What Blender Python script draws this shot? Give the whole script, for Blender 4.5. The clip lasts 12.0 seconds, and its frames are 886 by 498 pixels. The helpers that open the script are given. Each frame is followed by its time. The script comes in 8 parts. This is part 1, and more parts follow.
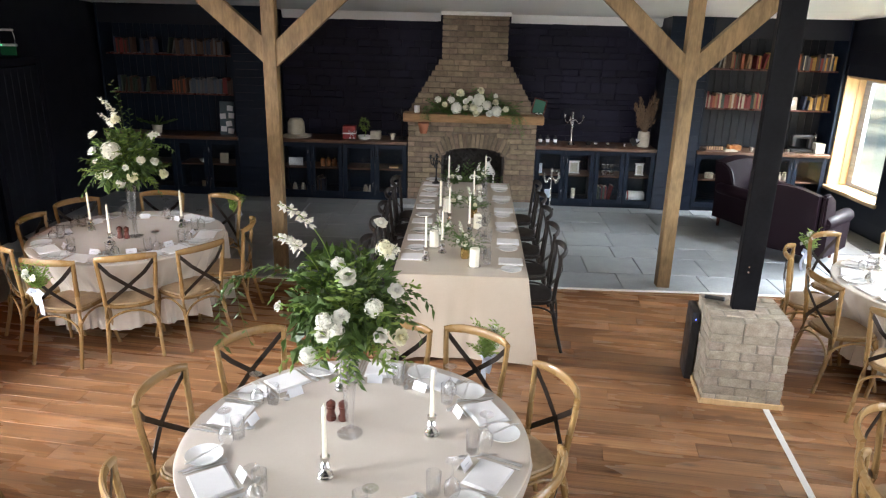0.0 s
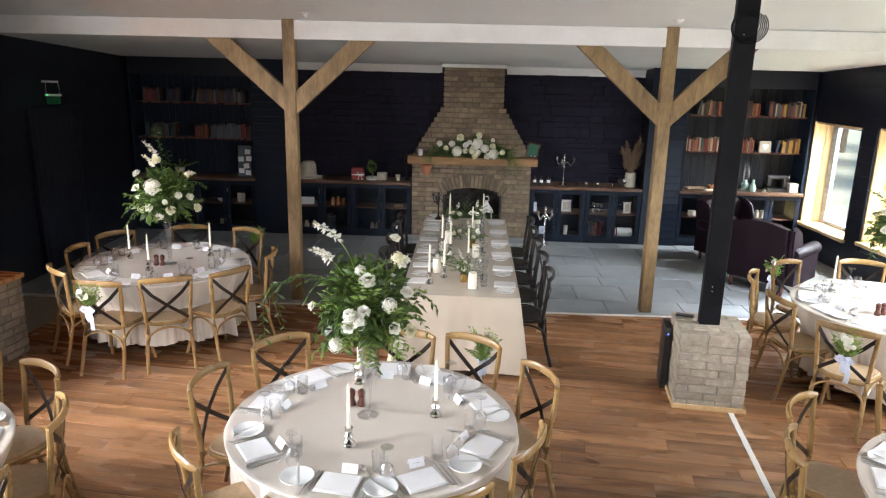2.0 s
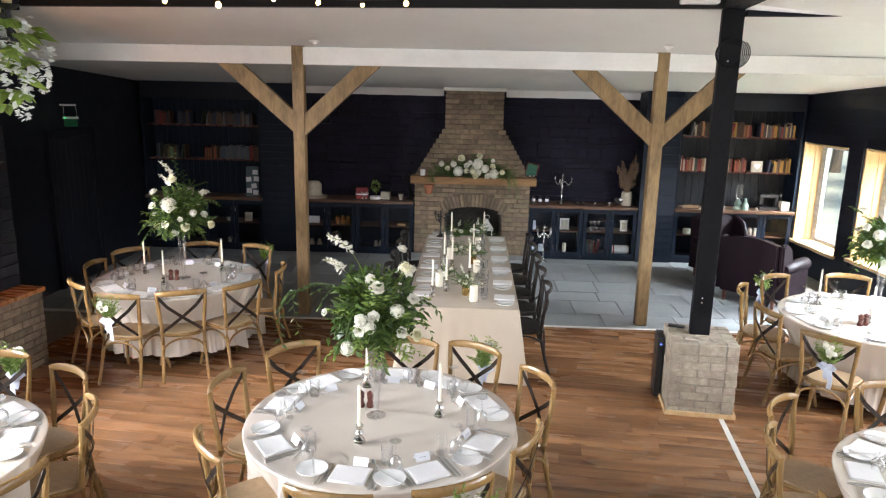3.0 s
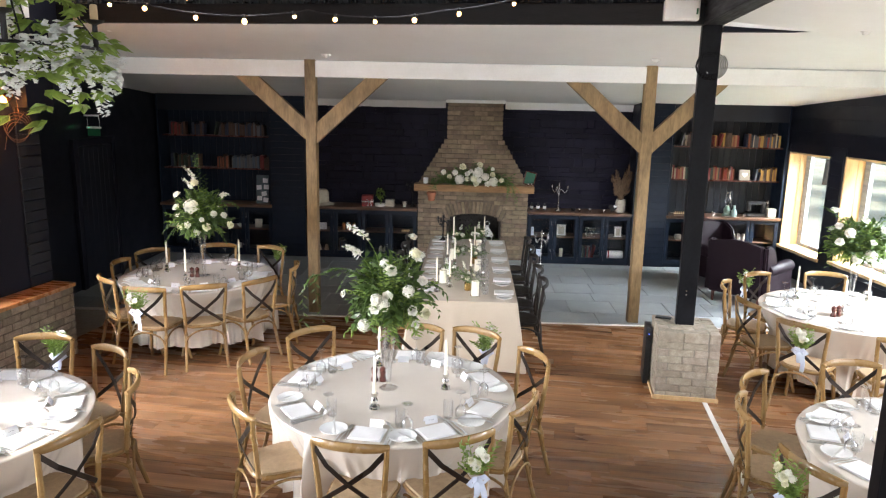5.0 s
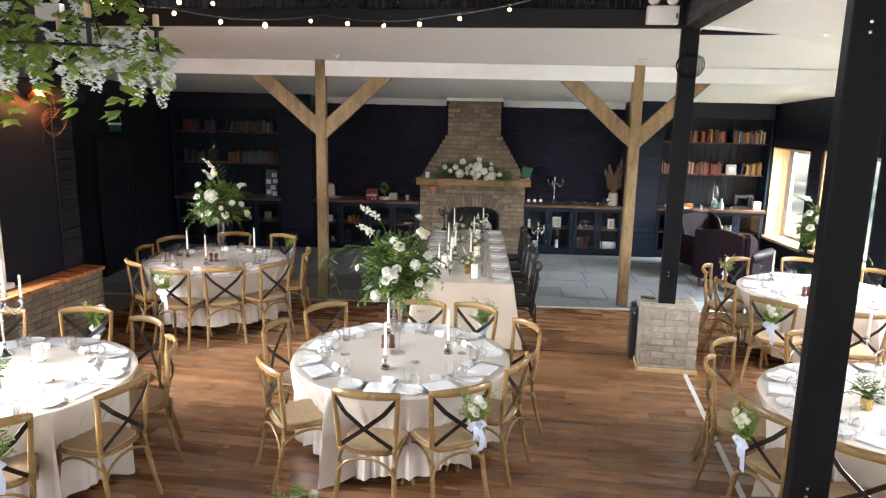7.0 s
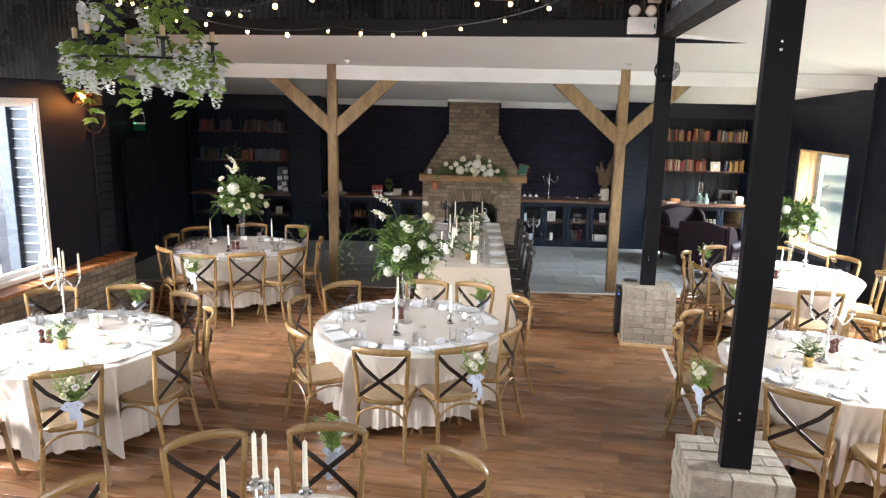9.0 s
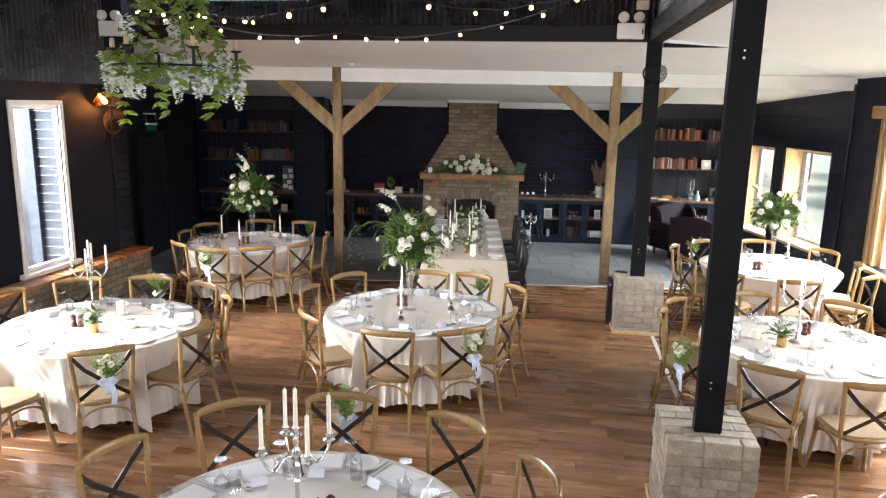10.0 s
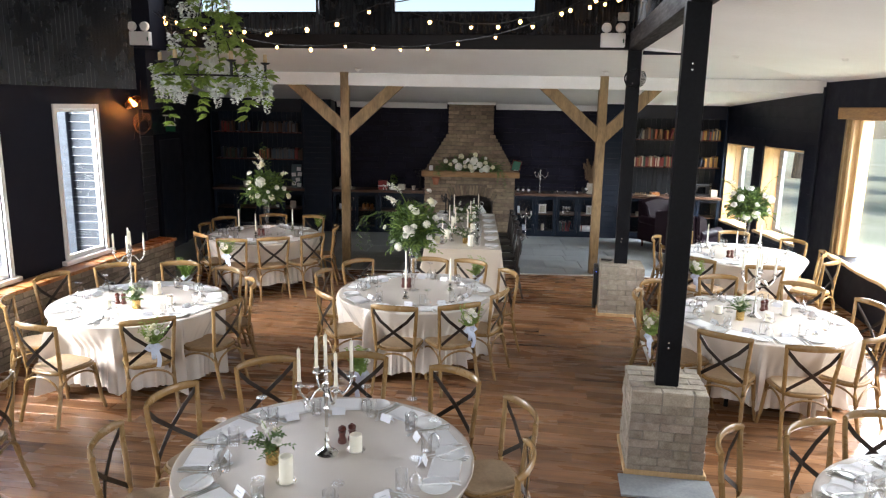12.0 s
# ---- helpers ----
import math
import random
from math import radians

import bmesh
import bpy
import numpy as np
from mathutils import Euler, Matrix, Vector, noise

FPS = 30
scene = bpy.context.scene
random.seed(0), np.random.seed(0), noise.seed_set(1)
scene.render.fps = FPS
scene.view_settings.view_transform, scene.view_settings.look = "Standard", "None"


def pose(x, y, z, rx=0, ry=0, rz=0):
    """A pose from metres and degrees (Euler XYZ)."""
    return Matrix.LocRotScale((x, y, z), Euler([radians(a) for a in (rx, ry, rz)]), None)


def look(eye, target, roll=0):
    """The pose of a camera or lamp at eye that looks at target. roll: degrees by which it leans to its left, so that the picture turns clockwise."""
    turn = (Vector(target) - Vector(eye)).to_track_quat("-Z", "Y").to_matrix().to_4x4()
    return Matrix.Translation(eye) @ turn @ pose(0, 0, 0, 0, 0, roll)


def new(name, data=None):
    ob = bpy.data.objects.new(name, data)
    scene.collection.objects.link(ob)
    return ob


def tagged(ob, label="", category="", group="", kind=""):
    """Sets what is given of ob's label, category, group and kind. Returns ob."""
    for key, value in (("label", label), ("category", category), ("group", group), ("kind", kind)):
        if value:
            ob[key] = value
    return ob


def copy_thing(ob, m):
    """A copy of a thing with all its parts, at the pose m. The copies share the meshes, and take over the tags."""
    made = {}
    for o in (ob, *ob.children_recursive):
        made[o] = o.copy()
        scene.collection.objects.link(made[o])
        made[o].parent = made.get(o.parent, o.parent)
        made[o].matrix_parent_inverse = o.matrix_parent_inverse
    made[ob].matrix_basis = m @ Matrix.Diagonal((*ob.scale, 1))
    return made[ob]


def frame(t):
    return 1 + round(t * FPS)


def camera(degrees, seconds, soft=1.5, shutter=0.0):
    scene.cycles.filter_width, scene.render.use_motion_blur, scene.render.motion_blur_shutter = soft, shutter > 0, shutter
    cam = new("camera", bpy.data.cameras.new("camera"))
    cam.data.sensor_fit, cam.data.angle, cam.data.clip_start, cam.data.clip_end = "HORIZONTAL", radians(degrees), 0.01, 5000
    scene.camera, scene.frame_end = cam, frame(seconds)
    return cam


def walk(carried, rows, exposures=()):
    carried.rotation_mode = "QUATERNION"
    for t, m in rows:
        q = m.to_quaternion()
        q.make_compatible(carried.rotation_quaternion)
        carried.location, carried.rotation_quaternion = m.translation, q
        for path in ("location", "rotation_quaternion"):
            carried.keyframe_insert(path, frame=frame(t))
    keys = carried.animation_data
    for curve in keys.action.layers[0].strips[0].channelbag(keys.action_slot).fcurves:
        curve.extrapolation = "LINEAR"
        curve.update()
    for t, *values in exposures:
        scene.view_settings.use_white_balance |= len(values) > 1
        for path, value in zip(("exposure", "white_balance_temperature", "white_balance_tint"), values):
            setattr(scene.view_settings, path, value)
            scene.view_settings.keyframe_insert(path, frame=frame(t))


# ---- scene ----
cam = camera(64.4, 12.0, 1.2)
METRES, EYE, TILT, LEAN, TURN = 8.0, 1.5, 0.0, 0.0, 9.1
PATH = [
    (0, (-0.621, 0.039, 2.711), (-0.687, 1.937, 2.084), 1.4),
    (0.5, (-0.61, -0.177, 2.727), (-0.679, 1.73, 2.13), 1.3),
    (1, (-0.602, -0.37, 2.738), (-0.672, 1.547, 2.173), 1.4),
    (1.5, (-0.59, -0.56, 2.746), (-0.664, 1.366, 2.212), 1.3),
    (2, (-0.593, -0.736, 2.768), (-0.667, 1.197, 2.262), 1.3),
    (2.5, (-0.595, -0.906, 2.782), (-0.67, 1.035, 2.305), 1.3),
    (3, (-0.596, -1.058, 2.784), (-0.674, 0.89, 2.336), 1.2),
    (5, (-0.613, -1.605, 2.72), (-0.691, 0.352, 2.315), 1.2),
    (5.5, (-0.612, -1.741, 2.713), (-0.69, 0.216, 2.308), 1.2),
    (6, (-0.614, -1.887, 2.705), (-0.691, 0.07, 2.301), 1.2),
    (6.5, (-0.612, -2.046, 2.689), (-0.689, -0.089, 2.285), 1.2),
    (7, (-0.609, -2.224, 2.689), (-0.686, -0.267, 2.283), 1.2),
    (9, (-0.605, -3.035, 2.693), (-0.681, -1.078, 2.289), 1.2),
    (9.5, (-0.604, -3.271, 2.7), (-0.679, -1.313, 2.297), 1.1),
    (10, (-0.603, -3.508, 2.707), (-0.677, -1.551, 2.303), 1.1),
    (10.5, (-0.586, -3.738, 2.717), (-0.662, -1.78, 2.313), 1.1),
    (11, (-0.579, -3.947, 2.717), (-0.655, -1.989, 2.314), 1.0),
    (11.5, (-0.568, -4.149, 2.726), (-0.644, -2.192, 2.323), 1.0),
    (12, (-0.559, -4.342, 2.735), (-0.635, -2.385, 2.332), 1.0),
]
walk(cam, [(t, look(eye, target, roll)) for t, eye, target, roll in PATH], [(0.0, 1.08, 6500, 13.5), (2.0, 1.08, 6500, 13.5), (5.0, 1.2, 6500, 13.5), (7.0, 1.19, 6500, 13.5), (9.5, 1.15, 6500, 13.5), (10.5, 0.95, 6500, 13.5), (12.0, 0.68, 6500, 13.5)])

# ---- world, daylight and exposure ----
world = bpy.data.worlds.new("overcast_sky")
scene.world = world
world.use_nodes = True
wn = world.node_tree.nodes
sky = wn.new("ShaderNodeTexSky")
sky.sky_type = "NISHITA"
sky.sun_disc = False
sky.sun_elevation, sky.sun_rotation = radians(42), radians(120)
wn["Background"].inputs["Strength"].default_value = 0.15
world.node_tree.links.new(sky.outputs["Color"], wn["Background"].inputs["Color"])

sun = new("sun", bpy.data.lights.new("sun", "SUN"))
sun.data.energy, sun.data.angle, sun.data.color = 2.6, radians(10), (1.0, 0.98, 0.95)
sun.matrix_world = look((6, -5, 9), (0, 0, 0))


def window_light(name, m, w, h, watts, colour=(0.90, 0.945, 1.0)):
    """The sky's light in a window's opening; it shines along the pose's -z."""
    d = bpy.data.lights.new(name, "AREA")
    d.shape, d.size, d.size_y, d.energy, d.color = "RECTANGLE", w, h, watts, colour
    ob = new(name, d)
    ob.matrix_world = m
    return ob



# ---- small tools for meshes ----


def finish(name, bm, material, smooth=False):
    bmesh.ops.recalc_face_normals(bm, faces=bm.faces)
    me = bpy.data.meshes.new(name)
    bm.to_mesh(me)
    bm.free()
    for m in material if isinstance(material, (list, tuple)) else [material]:
        me.materials.append(m)
    if smooth:
        for p in me.polygons:
            p.use_smooth = True
        me.set_sharp_from_angle(angle=radians(40))
    return me


def part(name, bm, material, parent, label="", smooth=False, m=None):
    """A bmesh as one mesh object under a thing or under a part."""
    ob = new(name, finish(name, bm, material, smooth))
    ob.parent = parent
    if m is not None:
        ob.matrix_basis = m
    return tagged(ob, label)


def mesh_part(name, me, parent, m, label=""):
    ob = new(name, me)
    ob.parent, ob.matrix_basis = parent, m
    return tagged(ob, label)


def thing(name, m, label, category, group="", kind="", bm=None, material=None, smooth=False):
    ob = new(name, finish(name, bm, material, smooth) if bm else None)
    ob.matrix_world = m
    if bm is None:
        ob.empty_display_size = 0.1
    return tagged(ob, label, category, group, kind)


def put(name, me, m, label, category, group="", kind=""):
    ob = new(name, me)
    ob.matrix_world = m
    return tagged(ob, label, category, group, kind)


def box(bm, x0, x1, y0, y1, z0, z1, m=None, index=0):
    v = [bm.verts.new((x, y, z)) for z in (z0, z1) for x, y in ((x0, y0), (x1, y0), (x1, y1), (x0, y1))]
    if m is not None:
        for a in v:
            a.co = m @ a.co
    for f in ((3, 2, 1, 0), (4, 5, 6, 7), (0, 1, 5, 4), (1, 2, 6, 5), (2, 3, 7, 6), (3, 0, 4, 7)):
        bm.faces.new([v[i] for i in f]).material_index = index
    return v


def soft_box(x0, x1, y0, y1, z0, z1, bevel=0.006, segments=1):
    bm = bmesh.new()
    box(bm, x0, x1, y0, y1, z0, z1)
    bmesh.ops.bevel(bm, geom=bm.edges[:], offset=bevel, segments=segments, affect="EDGES", profile=0.6)
    return bm


def add_soft_box(bm, x0, x1, y0, y1, z0, z1, bevel=0.006):
    """A chamfered box, written out."""
    b = bevel
    x, y, z = (x0, x1), (y0, y1), (z0, z1)
    v = {}
    for i in (0, 1):
        for j in (0, 1):
            for k in (0, 1):
                sx, sy, sz = (1, -1)[i] * b, (1, -1)[j] * b, (1, -1)[k] * b
                v[i, j, k, 0] = bm.verts.new((x[i], y[j] + sy, z[k] + sz))
                v[i, j, k, 1] = bm.verts.new((x[i] + sx, y[j], z[k] + sz))
                v[i, j, k, 2] = bm.verts.new((x[i] + sx, y[j] + sy, z[k]))
                bm.faces.new([v[i, j, k, a] for a in (0, 1, 2)])
    ring = ((0, 0), (1, 0), (1, 1), (0, 1))
    for s in (0, 1):
        bm.faces.new([v[s, a, c, 0] for a, c in ring])
        bm.faces.new([v[a, s, c, 1] for a, c in ring])
        bm.faces.new([v[a, c, s, 2] for a, c in ring])
    for p in (0, 1):
        for q in (0, 1):
            bm.faces.new([v[p, q, 0, 0], v[p, q, 1, 0], v[p, q, 1, 1], v[p, q, 0, 1]])
            bm.faces.new([v[p, 0, q, 0], v[p, 1, q, 0], v[p, 1, q, 2], v[p, 0, q, 2]])
            bm.faces.new([v[0, p, q, 1], v[1, p, q, 1], v[1, p, q, 2], v[0, p, q, 2]])


def sweep(bm, pts, section, caps=True, up=(0, 0, 1)):
    """Sweeps a section along points. section: a radius, a list of radii, or a list of (across, up) points."""
    pts = [Vector(p) for p in pts]
    n = len(pts)
    rings = []
    for i, p in enumerate(pts):
        d = (pts[min(i + 1, n - 1)] - pts[max(i - 1, 0)]).normalized()
        side = d.cross(Vector(up))
        if side.length < 1e-3:
            side = d.cross(Vector((1, 0, 0)))
        side.normalize()
        top = side.cross(d)
        if isinstance(section, (int, float)) or isinstance(section[0], (int, float)):
            r = section if isinstance(section, (int, float)) else section[i]
            prof = [(r * math.cos(a * math.tau / 8), r * math.sin(a * math.tau / 8)) for a in range(8)]
        else:
            prof = section
        rings.append([bm.verts.new(p + side * a + top * b) for a, b in prof])
    k = len(rings[0])
    for a, b in zip(rings, rings[1:]):
        for j in range(k):
            bm.faces.new((a[j], a[(j + 1) % k], b[(j + 1) % k], b[j]))
    if caps:
        bm.faces.new(rings[0][::-1])
        bm.faces.new(rings[-1])


def lathe(bm, profile, seg=16, c=(0, 0, 0), m=None, index=0):
    """Turns (radius, height) points round z; a radius of 0 closes the end."""
    rings = []
    for r, z in profile:
        if r <= 1e-6:
            rings.append([bm.verts.new((c[0], c[1], c[2] + z))])
        else:
            rings.append([bm.verts.new((c[0] + r * math.cos(a * math.tau / seg), c[1] + r * math.sin(a * math.tau / seg), c[2] + z)) for a in range(seg)])
    if m is not None:
        for ring in rings:
            for v in ring:
                v.co = m @ v.co
    for a, b in zip(rings, rings[1:]):
        for j in range(seg):
            q = [a[j % len(a)], a[(j + 1) % len(a)], b[(j + 1) % len(b)], b[j % len(b)]]
            q = [v for i, v in enumerate(q) if v not in q[:i]]
            if len(q) > 2:
                bm.faces.new(q).material_index = index


def arc(p, q, bulge, n=8):
    """Points from p to q that bow out by the vector bulge in the middle."""
    p, q, bulge = Vector(p), Vector(q), Vector(bulge)
    return [p.lerp(q, i / n) + bulge * (4 * (i / n) * (1 - i / n)) for i in range(n + 1)]


def rnd(a, b):
    return random.uniform(a, b)


# ---- materials ----


def material(name):
    m = bpy.data.materials.new(name)
    m.use_nodes = True
    return m, m.node_tree.nodes, m.node_tree.links, m.node_tree.nodes["Principled BSDF"]


def surface(name, a, b, rough=0.6, metal=0.0, scale=6.0, stretch=(1, 1, 1), grain=60.0, bump=0.2, depth=0.002, spread=0.0, spec=0.5, fine=0.35, rough_var=0.12, islands=False, sheen=0.0, hue=0.0):
    """A surface whose colour goes from a to b in broad patches and in fine grain, with relief; spread varies it from piece to piece."""
    m, n, l, p = material(name)
    tc = n.new("ShaderNodeTexCoord")
    oi = n.new("ShaderNodeObjectInfo")
    mul = n.new("ShaderNodeVectorMath")
    mul.operation = "MULTIPLY_ADD"
    mul.inputs[1].default_value = stretch
    shift = n.new("ShaderNodeMath")
    shift.operation = "MULTIPLY"
    shift.inputs[1].default_value = 37.0
    geo = n.new("ShaderNodeNewGeometry")
    l.new(geo.outputs["Random Per Island"] if islands else oi.outputs["Random"], shift.inputs[0])
    l.new(tc.outputs["Object"], mul.inputs[0])
    l.new(shift.outputs[0], mul.inputs[2])
    broad, fine_n = n.new("ShaderNodeTexNoise"), n.new("ShaderNodeTexNoise")
    broad.inputs["Scale"].default_value, broad.inputs["Detail"].default_value, broad.inputs["Roughness"].default_value = scale, 6, 0.6
    fine_n.inputs["Scale"].default_value, fine_n.inputs["Detail"].default_value = grain, 4
    l.new(mul.outputs[0], broad.inputs["Vector"])
    l.new(mul.outputs[0], fine_n.inputs["Vector"])
    mixv = n.new("ShaderNodeMix")
    mixv.inputs[0].default_value = fine
    l.new(broad.outputs[0], mixv.inputs[2])
    l.new(fine_n.outputs[0], mixv.inputs[3])
    ramp = n.new("ShaderNodeValToRGB")
    ramp.color_ramp.elements[0].position, ramp.color_ramp.elements[1].position = 0.34, 0.66
    ramp.color_ramp.elements[0].color, ramp.color_ramp.elements[1].color = (*a, 1), (*b, 1)
    l.new(mixv.outputs[0], ramp.inputs[0])
    out = ramp.outputs[0]
    if spread:
        hsv = n.new("ShaderNodeHueSaturation")
        rng = n.new("ShaderNodeMapRange")
        rng.inputs[3].default_value, rng.inputs[4].default_value = 1 - spread, 1 + spread
        if islands:
            l.new(geo.outputs["Random Per Island"], rng.inputs[0])
        else:
            l.new(oi.outputs["Random"], rng.inputs[0])
        l.new(rng.outputs[0], hsv.inputs["Value"])
        if hue:
            far_r, turn_r = n.new("ShaderNodeMath"), n.new("ShaderNodeMapRange")
            far_r.operation = "FRACT"
            l.new(shift.outputs[0], far_r.inputs[0])
            turn_r.inputs[3].default_value, turn_r.inputs[4].default_value = 0.5 - hue, 0.5 + hue
            l.new(far_r.outputs[0], turn_r.inputs[0])
            l.new(turn_r.outputs[0], hsv.inputs["Hue"])
        l.new(out, hsv.inputs["Color"])
        out = hsv.outputs[0]
    l.new(out, p.inputs["Base Color"])
    p.inputs["Metallic"].default_value = metal
    p.inputs["Specular IOR Level"].default_value = spec
    if sheen:
        p.inputs["Sheen Weight"].default_value, p.inputs["Sheen Roughness"].default_value = sheen, 0.4
    rr = n.new("ShaderNodeMapRange")
    rr.inputs[1].default_value, rr.inputs[2].default_value = 0.3, 0.7
    rr.inputs[3].default_value, rr.inputs[4].default_value = max(rough - rough_var, 0.03), min(rough + rough_var, 1)
    l.new(broad.outputs[0], rr.inputs[0])
    l.new(rr.outputs[0], p.inputs["Roughness"])
    if bump:
        bp = n.new("ShaderNodeBump")
        bp.inputs["Strength"].default_value, bp.inputs["Distance"].default_value = bump, depth
        l.new(mixv.outputs[0], bp.inputs["Height"])
        l.new(bp.outputs[0], p.inputs["Normal"])
    return m


def boarded_ceiling(name):
    """White paint over narrow boards that run across the hall, with fine joints."""
    m = surface(name, (0.79, 0.775, 0.75), (0.85, 0.84, 0.82), 0.7, scale=1.5, grain=80, bump=0.05)
    n, l = m.node_tree.nodes, m.node_tree.links
    p = n["Principled BSDF"]
    tc, wave, ramp, bp = n.new("ShaderNodeTexCoord"), n.new("ShaderNodeTexWave"), n.new("ShaderNodeValToRGB"), n.new("ShaderNodeBump")
    wave.wave_type, wave.bands_direction, wave.wave_profile = "BANDS", "Y", "SIN"
    wave.inputs["Scale"].default_value, wave.inputs["Distortion"].default_value = 2.9, 0.0
    ramp.color_ramp.elements[0].position, ramp.color_ramp.elements[1].position = 0.0, 0.06
    bp.inputs["Strength"].default_value, bp.inputs["Distance"].default_value = 0.5, 0.004
    l.new(tc.outputs["Object"], wave.inputs["Vector"])
    l.new(wave.outputs["Fac"], ramp.inputs[0])
    l.new(ramp.outputs[0], bp.inputs["Height"])
    l.new(bp.outputs[0], p.inputs["Normal"])
    return m




def floor_boards(name, islands):
    """Brown laminate boards: flame-like grain along x, fine streaks, a few knots, each board its own tone."""
    m, n, l, p = material(name)
    tc, rnd_n, shift = n.new("ShaderNodeTexCoord"), n.new("ShaderNodeNewGeometry" if islands else "ShaderNodeObjectInfo"), n.new("ShaderNodeMath")
    pick = rnd_n.outputs["Random Per Island" if islands else "Random"]
    shift.operation, shift.inputs[1].default_value = "MULTIPLY", 53.0
    l.new(pick, shift.inputs[0])

    def stretched(k):
        v = n.new("ShaderNodeVectorMath")
        v.operation, v.inputs[1].default_value = "MULTIPLY_ADD", k
        l.new(tc.outputs["Object"], v.inputs[0])
        l.new(shift.outputs[0], v.inputs[2])
        return v.outputs[0]

    def noise_at(k, scale, detail, distortion):
        t = n.new("ShaderNodeTexNoise")
        t.inputs["Scale"].default_value, t.inputs["Detail"].default_value, t.inputs["Distortion"].default_value = scale, detail, distortion
        l.new(stretched(k), t.inputs["Vector"])
        return t.outputs[0]

    flame, streak = noise_at((0.42, 8.0, 8.0), 1.5, 7, 0.45), noise_at((0.5, 46.0, 46.0), 2.0, 4, 0.2)
    cloud = noise_at((0.7, 3.0, 3.0), 1.6, 3, 0.3)
    mix, mix2 = n.new("ShaderNodeMix"), n.new("ShaderNodeMix")
    mix.inputs[0].default_value, mix2.inputs[0].default_value = 0.40, 0.26
    l.new(flame, mix.inputs[2]), l.new(streak, mix.inputs[3])
    l.new(mix.outputs[0], mix2.inputs[2]), l.new(cloud, mix2.inputs[3])
    ramp = n.new("ShaderNodeValToRGB")
    e = ramp.color_ramp.elements
    e[0].position, e[0].color = 0.33, (0.082, 0.034, 0.017, 1)
    e[1].position, e[1].color = 0.68, (0.45, 0.240, 0.115, 1)
    e.new(0.44).color = (0.185, 0.084, 0.037, 1)
    e.new(0.56).color = (0.315, 0.152, 0.066, 1)
    l.new(mix2.outputs[0], ramp.inputs[0])
    knot, near_knot, dark = n.new("ShaderNodeTexVoronoi"), n.new("ShaderNodeMapRange"), n.new("ShaderNodeMix")
    knot.inputs["Scale"].default_value = 1.0
    l.new(stretched((1.5, 5.0, 5.0)), knot.inputs["Vector"])
    near_knot.inputs[1].default_value, near_knot.inputs[2].default_value, near_knot.inputs[3].default_value, near_knot.inputs[4].default_value = 0.03, 0.13, 0.75, 0.0
    l.new(knot.outputs["Distance"], near_knot.inputs[0])
    dark.data_type = "RGBA"
    l.new(near_knot.outputs[0], dark.inputs[0])
    l.new(ramp.outputs[0], dark.inputs[6])
    dark.inputs[7].default_value = (0.062, 0.026, 0.014, 1)
    hsv, tone = n.new("ShaderNodeHueSaturation"), n.new("ShaderNodeMapRange")
    tone.inputs[3].default_value, tone.inputs[4].default_value = 0.86, 1.26
    l.new(pick, tone.inputs[0])
    l.new(tone.outputs[0], hsv.inputs["Value"])
    l.new(dark.outputs[2], hsv.inputs["Color"])
    l.new(hsv.outputs[0], p.inputs["Base Color"])
    gloss, bp = n.new("ShaderNodeMapRange"), n.new("ShaderNodeBump")
    gloss.inputs[1].default_value, gloss.inputs[2].default_value, gloss.inputs[3].default_value, gloss.inputs[4].default_value = 0.3, 0.7, 0.20, 0.34
    l.new(cloud, gloss.inputs[0])
    l.new(gloss.outputs[0], p.inputs["Roughness"])
    p.inputs["Specular IOR Level"].default_value = 0.8
    bp.inputs["Strength"].default_value, bp.inputs["Distance"].default_value = 0.10, 0.001
    l.new(mix.outputs[0], bp.inputs["Height"])
    l.new(bp.outputs[0], p.inputs["Normal"])
    return m


FLOOR_WOOD, FLOOR_WOOD_FAR = floor_boards("brown_laminate_boards", False), floor_boards("brown_laminate_boards_joined", True)
SLATE = surface("blue_grey_slate", (0.20, 0.215, 0.22), (0.34, 0.355, 0.355), 0.45, scale=3.5, grain=40, bump=0.35, depth=0.004, spread=0.14)
GROUT = surface("pale_mortar", (0.22, 0.21, 0.2), (0.34, 0.33, 0.31), 0.9, grain=90, bump=0.4)
NAVY_PAINT = surface("dark_navy_painted_boards", (0.0053, 0.0063, 0.0112), (0.0097, 0.0117, 0.0195), 0.4, scale=4, grain=50, bump=0.15, spread=0.15, spec=0.35)
NAVY_STONE = surface("dark_navy_painted_stone", (0.0046, 0.0038, 0.0103), (0.0103, 0.0092, 0.0213), 0.6, spec=0.18, scale=7, grain=60, bump=0.6, depth=0.008, spread=0.3)
NAVY_CABINET = surface("navy_blue_painted_wood", (0.0048, 0.0088, 0.0175), (0.0088, 0.0155, 0.0290), 0.45, scale=5, stretch=(1, 1, 1), grain=80, bump=0.08, spec=0.2)
# paler copy of the bookcase paint, with the window's light in its colour
LIT_BACK_BOARDS = surface("navy_boards_window_lit", (0.0105, 0.0120, 0.0150), (0.0175, 0.0195, 0.0235), 0.5, scale=4, stretch=(3, 3, 0.6), grain=50, bump=0.1, spread=0.2, spec=0.25)
BLACK_PLASTER = surface("matt_black_blue_plaster", (0.0071, 0.0075, 0.0133), (0.0116, 0.0122, 0.0201), 0.65, spec=0.15, scale=2.5, grain=70, bump=0.25)
BLACK_STEEL = surface("black_painted_steel", (0.0042, 0.0042, 0.0049), (0.0085, 0.0085, 0.0104), 0.45, scale=5, grain=40, bump=0.1, spec=0.12)
